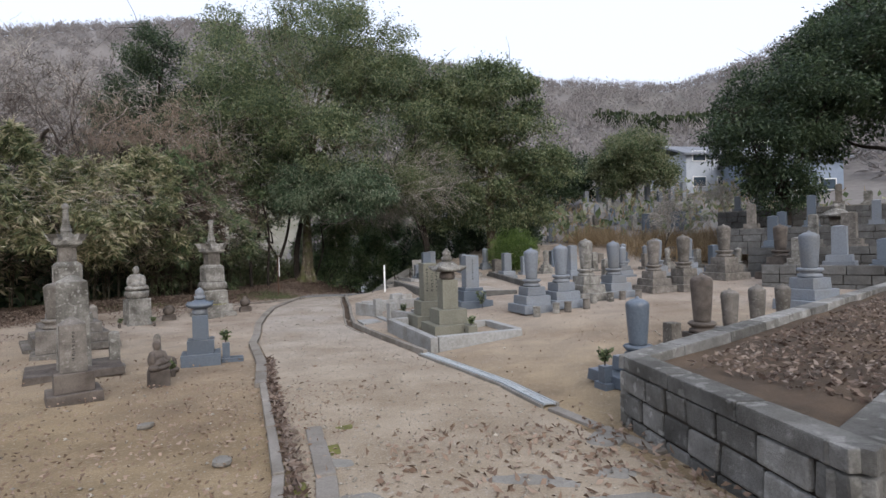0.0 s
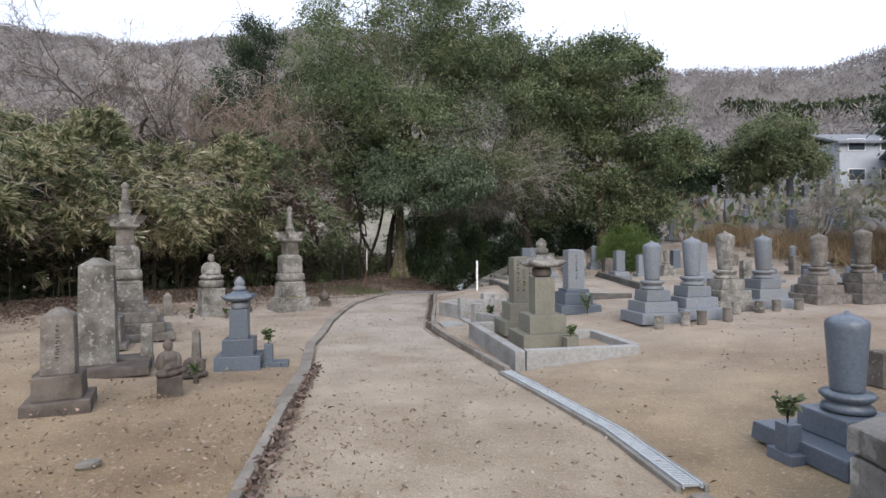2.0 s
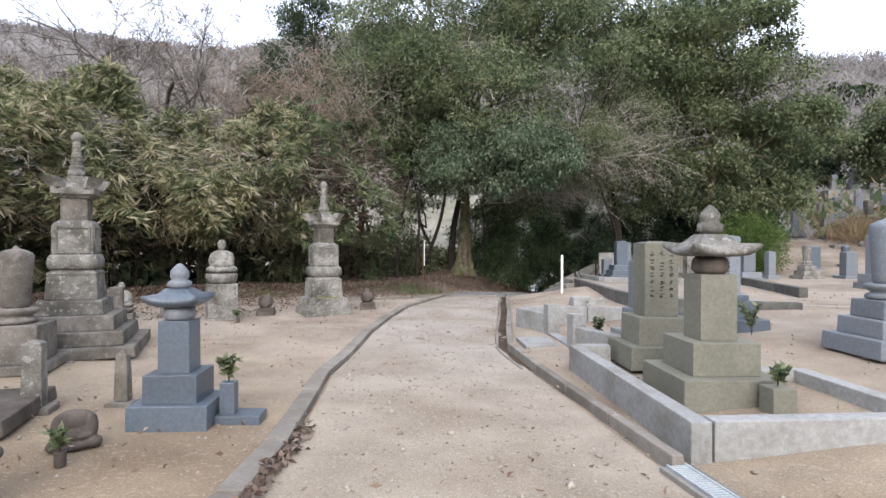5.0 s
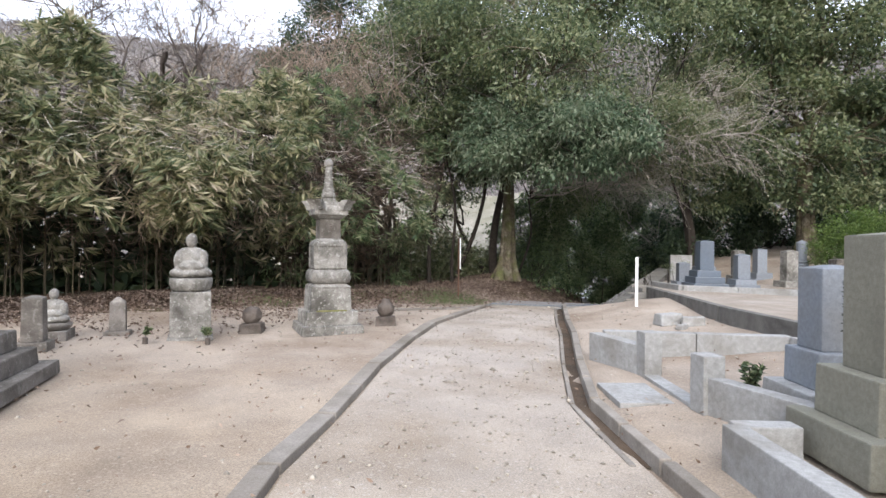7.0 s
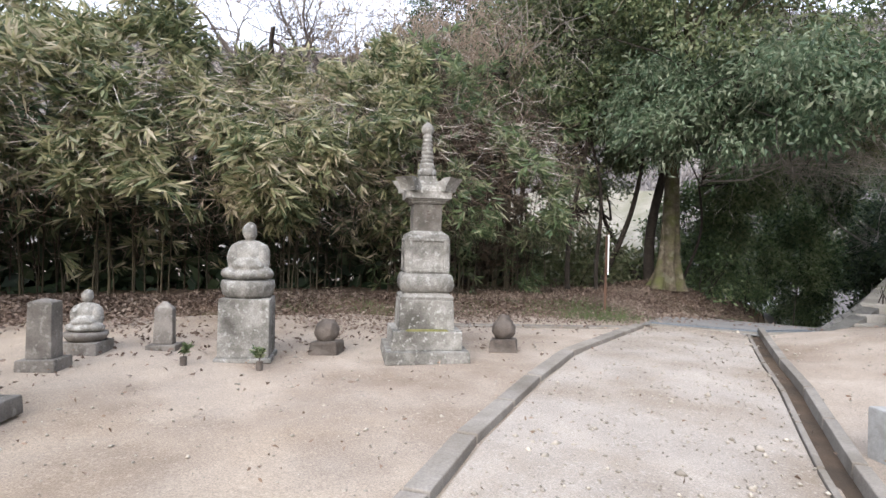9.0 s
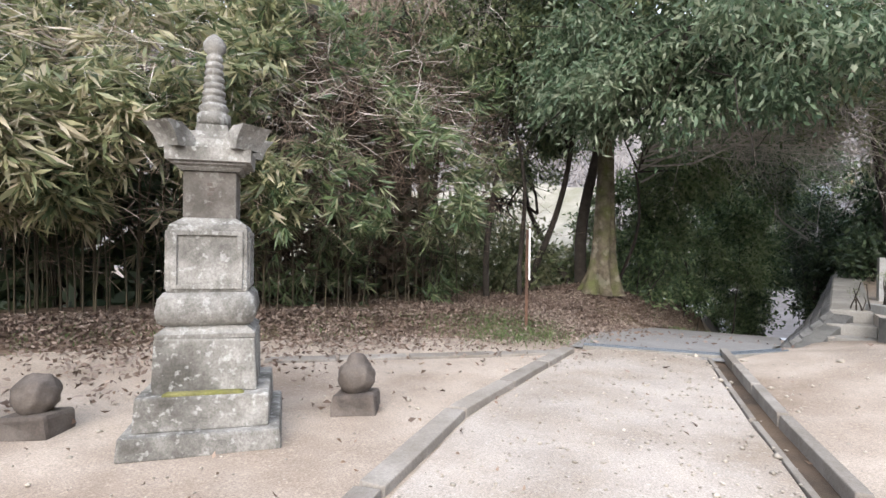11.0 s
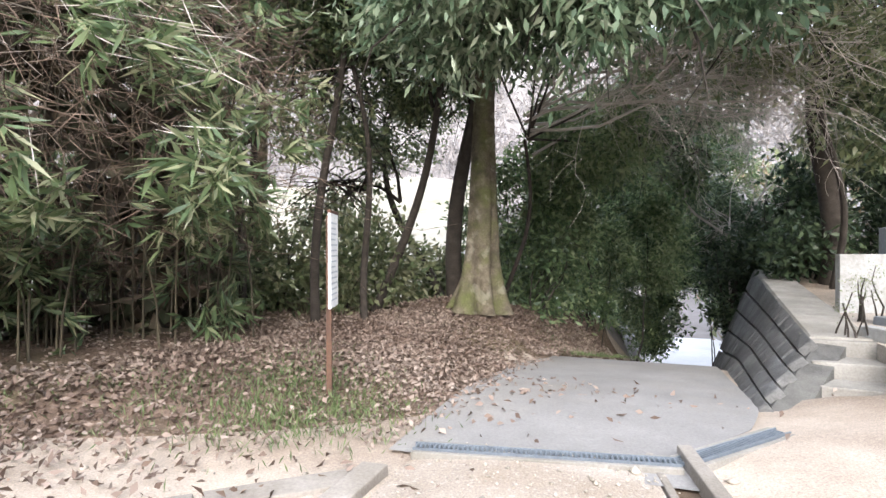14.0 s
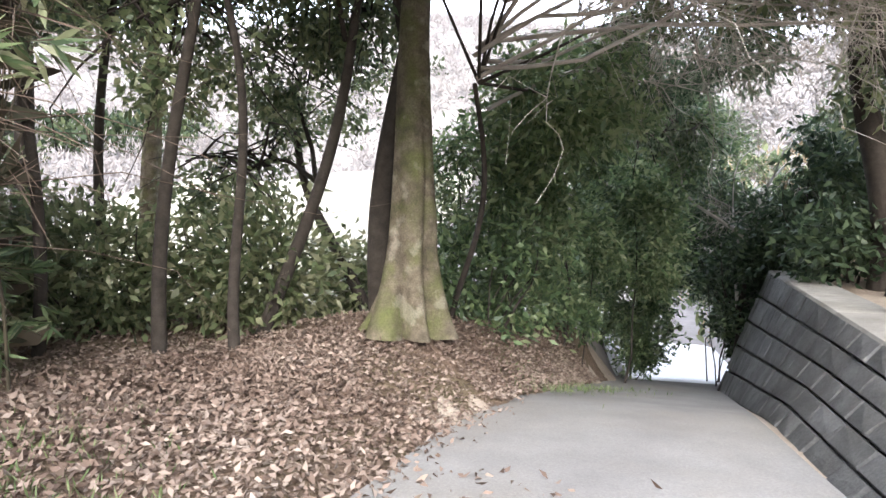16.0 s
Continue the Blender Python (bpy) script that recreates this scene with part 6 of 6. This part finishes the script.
    for k in range(q):
        e = out * rng.uniform(0.1, 1.0) + u * rng.normal(0, 0.8)
        ln = rng.uniform(0.4, 1.5 if inner_zone else 1.1)
        sag = rng.uniform(-0.1, 0.9) * ln
        kink = rng.normal(0, 0.07, (5, 3))
        paths.append([(p[k][0] + e[0] * ln * w + kink[i][0], p[k][1] + e[1] * ln * w + kink[i][1], z0 + z[k] + 0.2 * w - sag * w * w + kink[i][2], 0.0065 * (1 - 0.75 * w)) for i, w in enumerate((0, 0.25, 0.5, 0.75, 1.0))])
    soup("dry_twig_mass", *tubes(paths, 3), TWIGBROWN if inner_zone else TWIG, root)["kind"] = "stuff"
    q2 = int((900 if inner_zone else 380) * area)
    s, z = rng.uniform(0, length, q2), rng.uniform(0.7, 5.0 if inner_zone else 3.8, q2)
    p = at(s, face(z) - rng.exponential(0.45, q2))
    fine = leaves(np.c_[p, z0 + z], np.c_[np.repeat(out[None] * 0.6, q2, 0) + u[None] * rng.normal(0, 0.8, (q2, 1)), rng.normal(-0.25, 0.4, q2)], 0.5, 0.008, rng, 0.5, 0.0)
    soup("fine_twig_mass", *fine, TWIGBROWN if inner_zone else TWIG, root)["kind"] = "stuff"
    if 13.0 < mid[1] < 21.0:
        # pale dry fringe hanging along the edge of the canopy
        q4 = int(110 * area)
        s, z = rng.uniform(0, length, q4), rng.normal(3.5, 0.5, q4)
        p = at(s, face(z) + rng.uniform(-0.3, 0.35, q4))
        fringe = leaves(np.c_[p, z0 + z], np.c_[np.repeat(out[None] * 0.8, q4, 0) + u[None] * rng.normal(0.3, 0.7, (q4, 1)), rng.uniform(-0.7, 0.2, q4)], 0.5, 0.009, rng, 0.35, 0.0)
        soup("dry_fringe", *fringe, TWIGGREY, root)["kind"] = "stuff"
    # oversized dark filler leaves deep inside: the thicket's inner shade put into their colour
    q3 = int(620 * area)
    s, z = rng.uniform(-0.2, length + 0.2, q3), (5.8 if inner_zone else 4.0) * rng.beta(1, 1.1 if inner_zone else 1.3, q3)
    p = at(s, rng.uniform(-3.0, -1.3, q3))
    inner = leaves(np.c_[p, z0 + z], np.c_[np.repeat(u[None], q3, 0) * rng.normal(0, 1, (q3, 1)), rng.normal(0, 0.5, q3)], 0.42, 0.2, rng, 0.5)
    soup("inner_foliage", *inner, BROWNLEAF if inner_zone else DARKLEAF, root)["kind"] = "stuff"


seedn = 100
for p, q in zip(HEDGE, HEDGE[1:]):
    n = max(1, round(math.dist(p, q) / 2.4))
    for k in range(n):
        a = (p[0] + (q[0] - p[0]) * k / n, p[1] + (q[1] - p[1]) * k / n)
        b = (p[0] + (q[0] - p[0]) * (k + 1) / n, p[1] + (q[1] - p[1]) * (k + 1) / n)
        thicket(a, b, seedn, "dense green and yellowing bamboo thicket with drooping leaves and dry twigs")
        seedn += 1


# pale bank across the valley, seen through the trunks
vs, fs = [], []
for j in range(9):
    for i in range(21):
        t = j / 8
        xx = -42 + 29 * i / 20
        vs.append((xx, 38 + 17 * t, -2.2 + 8.6 * t + 0.3 * math.sin(xx * 0.5) + 0.5 * noise.noise(Vector((xx * 0.3, t * 3, 1)))))
for j in range(8):
    for i in range(20):
        a = j * 21 + i
        fs.append((a, a + 1, a + 22, a + 21))
tagged(soup("far_bank", vs, fs, PALEBANK), "pale dry bank beyond the trees", "bank", kind="structure")

# ---- fallen leaves, grass, pebbles, far woods ----
rng = np.random.default_rng(77)


def hedge_x(y):
    return np.interp(y, [h[1] for h in HEDGE], [h[0] for h in HEDGE])


def bank_edge(y):
    """Where the leaf mould under the bamboo and round the tree ends."""
    e = hedge_x(y) + 1.15 + 0.7 * noise.noise(Vector((0, y * 0.6, 5))) + 0.25 * noise.noise(Vector((0, y * 2.7, 9)))
    if y > 20.0:
        k = min(1.0, (y - 20.0) / 1.6)
        e = e * (1 - k) + (float(np.interp(y, [q[1] for q in RAMP_L], [q[0] for q in RAMP_L])) - 0.12 + 0.12 * noise.noise(Vector((0, y * 1.5, 2)))) * k
    return float(e)


def bank_z(x, y):
    d = max(0.0, bank_edge(y) - x)
    t = min(1.0, d / 1.6)
    return ground_z(x, y) + 0.012 + (0.06 if y > 25.5 else 0.0) + 0.16 * t * t * (3 - 2 * t) + 0.03 * t * noise.noise(Vector((x * 1.4, y * 1.4, 0)))


vs, fs = [], []
NB, MB = 130, 26
for j in range(NB + 1):
    y = 4.0 + 29.0 * j / NB
    e = bank_edge(y)
    for i in range(MB + 1):
        x = e + 0.1 - 5.2 * (i / MB) ** 1.7
        vs.append((x, y, bank_z(x, y) - (0.05 if i == 0 else 0)))
for j in range(NB):
    for i in range(MB):
        a = j * (MB + 1) + i
        fs.append((a, a + MB + 1, a + MB + 2, a + 1)[::-1])
ob = soup("leaf_bank", vs, fs, LITTER)
ob.data.polygons.foreach_set("use_smooth", [True] * len(ob.data.polygons))
tagged(ob, "low bank of brown leaf mould under the bamboo", "bank", kind="structure")


def scatter_leaves(name, xy, label, size=0.075, lift=0.02, zfun=ground_z, flat=0.35, material=None):
    z = np.array([zfun(px, py) for px, py in xy]) + lift + rng.exponential(0.01, len(xy))
    n = len(xy)
    d = np.c_[rng.normal(0, 1, (n, 2)), rng.normal(0, flat, n)]
    v = leaves(np.c_[xy, z], d, size, size * 0.45, rng, 0.2, 0.3)
    tagged(soup(name, *v, material or DEADLEAF), label, "leaves", kind="stuff")


ys = rng.uniform(7, 23.5, 46000)
dx = rng.exponential(0.95, 46000) - 0.7
keep = (np.sin(ys * 2.3) + np.sin(ys * 0.9 + dx * 2) + rng.normal(0, 1, len(ys))) > -0.6
scatter_leaves("leaf_litter", np.c_[hedge_x(ys) + 0.3 + dx, ys][keep], "brown fallen leaves lying along the bamboo", 0.075, 0.02, bank_z)
an, rr = rng.uniform(0, 6.28, 30000), np.abs(rng.normal(0, 1.5, 30000))
xy = np.c_[-7.0 + rr * np.cos(an) * 1.1, 24.0 + rr * np.sin(an) * 1.35]
keep = xy[:, 0] < np.where(xy[:, 1] < 20.8, -6.4, np.interp(xy[:, 1], [q[1] for q in RAMP_L], [q[0] for q in RAMP_L]) + 0.05) + rng.normal(0, 0.12, len(xy))
scatter_leaves("leaf_litter", xy[keep], "drift of pale brown fallen leaves round the tree roots", 0.058, 0.02, bank_z)
ys = rng.uniform(25.5, 31.5, 7000)
xs = np.interp(ys, [q[1] for q in RAMP_L], [q[0] for q in RAMP_L]) + 0.02 - np.abs(rng.normal(0, 0.55, 7000))
scatter_leaves("leaf_litter", np.c_[xs, ys], "brown fallen leaves along the edge of the ramp", 0.06, 0.02, bank_z)
t = rng.uniform(0, 1, 5000)
s = rng.uniform(0, 1, 5000)
bx, by = 2.2 + 8.0 * t + s * 0.9 * (1 - t), 5.0 + 6.8 * t - s * (2.0 + 2 * t)
scatter_leaves("leaf_litter", np.c_[bx, by], "dry brown leaves on the raised bed", 0.065, 0.03, lambda x, y: 0.73, 0.3)
ys = rng.uniform(1.8, 9.5, 1100)
scatter_leaves("leaf_litter", np.c_[[along(KERB_L, q) + 0.08 for q in ys] + np.abs(rng.normal(0, 0.05, 1100)), ys], "brown leaves caught in the gutter beside the kerb", 0.07, 0.06)
gx, gy = rng.uniform(-9, 4.5, 5200), rng.uniform(1.2, 9.5, 5200) ** 1.0
keep = (rng.uniform(0, 1, 5200) < np.exp(-(gy - 1.2) / 3.2) * 1.0 + 0.05) & ~((gx > 1.6) & (gy < 9)) & (np.array([noise.noise(Vector((a * 0.9, b * 0.9, 2))) for a, b in zip(gx, gy)]) > -0.15)
scatter_leaves("leaf_litter", np.c_[gx, gy][keep], "scattered brown leaves on the bare earth", 0.065, 0.045, material=SCRAPLEAF)
gx, gy = -0.9 - np.abs(rng.normal(0, 2.2, 2400)), rng.uniform(1.3, 7.5, 2400)
scatter_leaves("leaf_litter", np.c_[gx, gy], "small brown leaf scraps on the earth beside the kerb", 0.045, 0.04, material=SCRAPLEAF)
gx, gy = rng.uniform(-0.5, 3.0, 1500), rng.uniform(2.6, 5.2, 1500)
keep = gx < 2.0 - 0.1 * (gy - 2.6)
scatter_leaves("leaf_litter", np.c_[gx, gy][keep], "drift of brown leaves at the foot of the stone wall", 0.075, 0.05, material=SCRAPLEAF)
gx, gy = rng.uniform(-11, 9, 5200), rng.uniform(1.5, 20, 5200)
keep = ~((gx > 1.6) & (gy < 9)) & (rng.uniform(0, 1, 5200) < 0.25 + 0.75 * (np.sin(gx * 1.7 + gy) * np.sin(gy * 0.9) > 0.1))
gx, gy = gx[keep], gy[keep]
scatter_leaves("leaf_litter", np.c_[gx, gy], "a few single leaves on the earth", 0.045, 0.035, material=SCRAPLEAF)

# grass tufts
n = 4200
cx0 = np.array([(-7.0, 21.0), (-7.9, 20.9), (-6.6, 21.8), (-8.8, 19.9), (-9.8, 18.2), (-10.6, 17.0), (-5.2, 26.9), (-4.7, 27.8), (-7.4, 22.4), (-6.75, 21.2), (-6.3, 21.0), (-7.2, 21.5), (-6.55, 21.45), (-6.9, 21.0), (-6.2, 21.3)])
k = rng.integers(0, len(cx0), n)
xy = cx0[k] + rng.normal(0, 0.35, (n, 2))
z = np.array([bank_z(a, b) for a, b in xy])
v = leaves(np.c_[xy, z], np.c_[rng.normal(0, 0.45, (n, 2)), np.ones(n)], 0.085, 0.01, rng, 0.25)
tagged(soup("grass", *v, GRASSLEAF), "thin green grass tufts by the leafy bank", "grass", kind="stuff")
n = 9000
cx0 = np.array([(13.0, 27.5), (14.5, 28.5), (11.5, 29.5), (12.5, 31), (16, 31), (9.5, 33.5), (17, 27.5)])
k = rng.integers(0, len(cx0), n)
xy = cx0[k] + rng.normal(0, 0.9, (n, 2))
z = np.array([max(TERR, land_z(a, b)) for a, b in xy])
v = leaves(np.c_[xy, z], np.c_[rng.normal(0, 0.5, (n, 2)), np.ones(n)], 1.1, 0.03, rng, 0.2)
tagged(soup("dry_grass", *v, DRYGRASS), "tall dry tan grass and weeds beyond the graves", "grass", kind="stuff")

# scrub on the rising ground beyond the graves
n = 9000
sx, sy = rng.uniform(-1, 30, n), rng.uniform(33.5, 58, n)
keep = (np.sin(sx * 0.9) + np.sin(sy * 0.7 + sx * 0.3) + rng.normal(0, 0.6, n)) > 0.1
keep &= ~((np.abs(sx - 16.5) < 7.0) & (sy < 51.5) & (sy > 46.5))
sx, sy = sx[keep], sy[keep]
hz = np.abs(rng.normal(0, 0.8, len(sx)))
sz = np.array([land_z(a, b) for a, b in zip(sx, sy)]) + hz
half = rng.uniform(0, 1, len(sx)) < 0.55
dirs = np.c_[rng.normal(0, 0.6, (len(sx), 2)), np.ones(len(sx))]
tagged(soup("dry_scrub", *leaves(np.c_[sx, sy, sz][half], dirs[half], 0.7, 0.07, rng, 0.4), DRYGRASS), "dry tan scrub on the slope beyond the graves", "scrub", kind="stuff")
tagged(soup("green_scrub", *leaves(np.c_[sx, sy, sz][~half], dirs[~half], 0.6, 0.3, rng, 0.8), OLIVELEAF), "low green scrub on the slope beyond the graves", "scrub", kind="stuff")

# pebbles on the path
n = 9000
ys = rng.uniform(2.5, 21.0, n)
s = np.where(rng.uniform(0, 1, n) < 0.4, rng.uniform(0.04, 0.96, n), rng.uniform(-1.6, 2.6, n))
xl, xr = np.array([along(KERB_L, q) for q in ys]), np.array([along(KERB_R, q) for q in ys])
xs = xl + 0.12 + (xr - xl - 0.26) * s
on_path = (s > 0) & (s < 1)
zs = np.array([ground_z(a, b) for a, b in zip(xs, ys)]) + np.where(on_path, 0.035 + 0.12 * s * (1 - s), 0.002)
r = rng.exponential(0.005, n) + 0.004
o = np.array([(1, 0, 0), (0, 1, 0), (-1, 0, 0), (0, -1, 0), (0, 0, 0.7), (0, 0, -0.7)], float)
ang = rng.uniform(0, 6.28, n)
ca, sa = np.cos(ang), np.sin(ang)
st = rng.uniform(0.6, 1.4, (n, 6, 1))
ov = np.repeat(o[None], n, 0) * st * r[:, None, None]
ox = ov[:, :, 0] * ca[:, None] - ov[:, :, 1] * sa[:, None]
oy = ov[:, :, 0] * sa[:, None] + ov[:, :, 1] * ca[:, None]
pv = np.stack([ox + xs[:, None], oy + ys[:, None], ov[:, :, 2] + zs[:, None]], -1).reshape(-1, 3)
tri = np.array([(0, 1, 4), (1, 2, 4), (2, 3, 4), (3, 0, 4), (1, 0, 5), (2, 1, 5), (3, 2, 5), (0, 3, 5)])
pf = (tri[None] + 6 * np.arange(n)[:, None, None]).reshape(-1, 3)
tagged(soup("pebbles", pv, pf, PEBBLE), "small pale pebbles scattered on path and earth", "pebbles", kind="stuff")

# woods on the hills
n = 7500
a = np.radians(rng.uniform(-75, 80, n))
r = 62 + 214 * rng.uniform(0, 1, n) ** 0.75
wx, wy = -np.sin(a) * r, np.cos(a) * r
keep = ~((np.abs(wx - 31) < 12) & (wy < 70)) & ~((np.abs(wx - 8) < 16) & (wy < 80))
wx, wy, r = wx[keep], wy[keep], r[keep]
wz = np.array([land_z(p, q) for p, q in zip(wx, wy)])
g = np.array([noise.noise(Vector((p * 0.02, q * 0.02, 7))) for p, q in zip(wx, wy)]) + rng.normal(0, 0.12, len(wx))
for sel, material, nm, per, lb in (((g < 0.48) | (r >= 150), FARWOOD, "far_bare_woods", 48, "grey-brown leafless woods covering the hillsides"), ((g >= 0.48) & (r < 150), FARGREEN, "far_evergreen_woods", 55, "dark evergreen trees among the hillside woods")):
    px, py, pz = wx[sel], wy[sel], wz[sel]
    m = len(px)
    sz = rng.uniform(1.6, 3.0, m)
    d = rng.normal(0, 1, (m, per, 3))
    d /= np.linalg.norm(d, axis=2, keepdims=True)
    d[:, :, 2] = np.abs(d[:, :, 2]) * 1.3
    c = np.stack([px, py, pz + 0.5], -1)[:, None] + d * (sz[:, None, None] * rng.uniform(0.3, 1.0, (m, per, 1)))
    wd = 0.28 if nm == "far_bare_woods" else 1.1
    tagged(soup(nm, *leaves(c.reshape(-1, 3), d.reshape(-1, 3), 1.1, wd * 0.75, rng, 0.3), material), lb, "woods", kind="stuff")
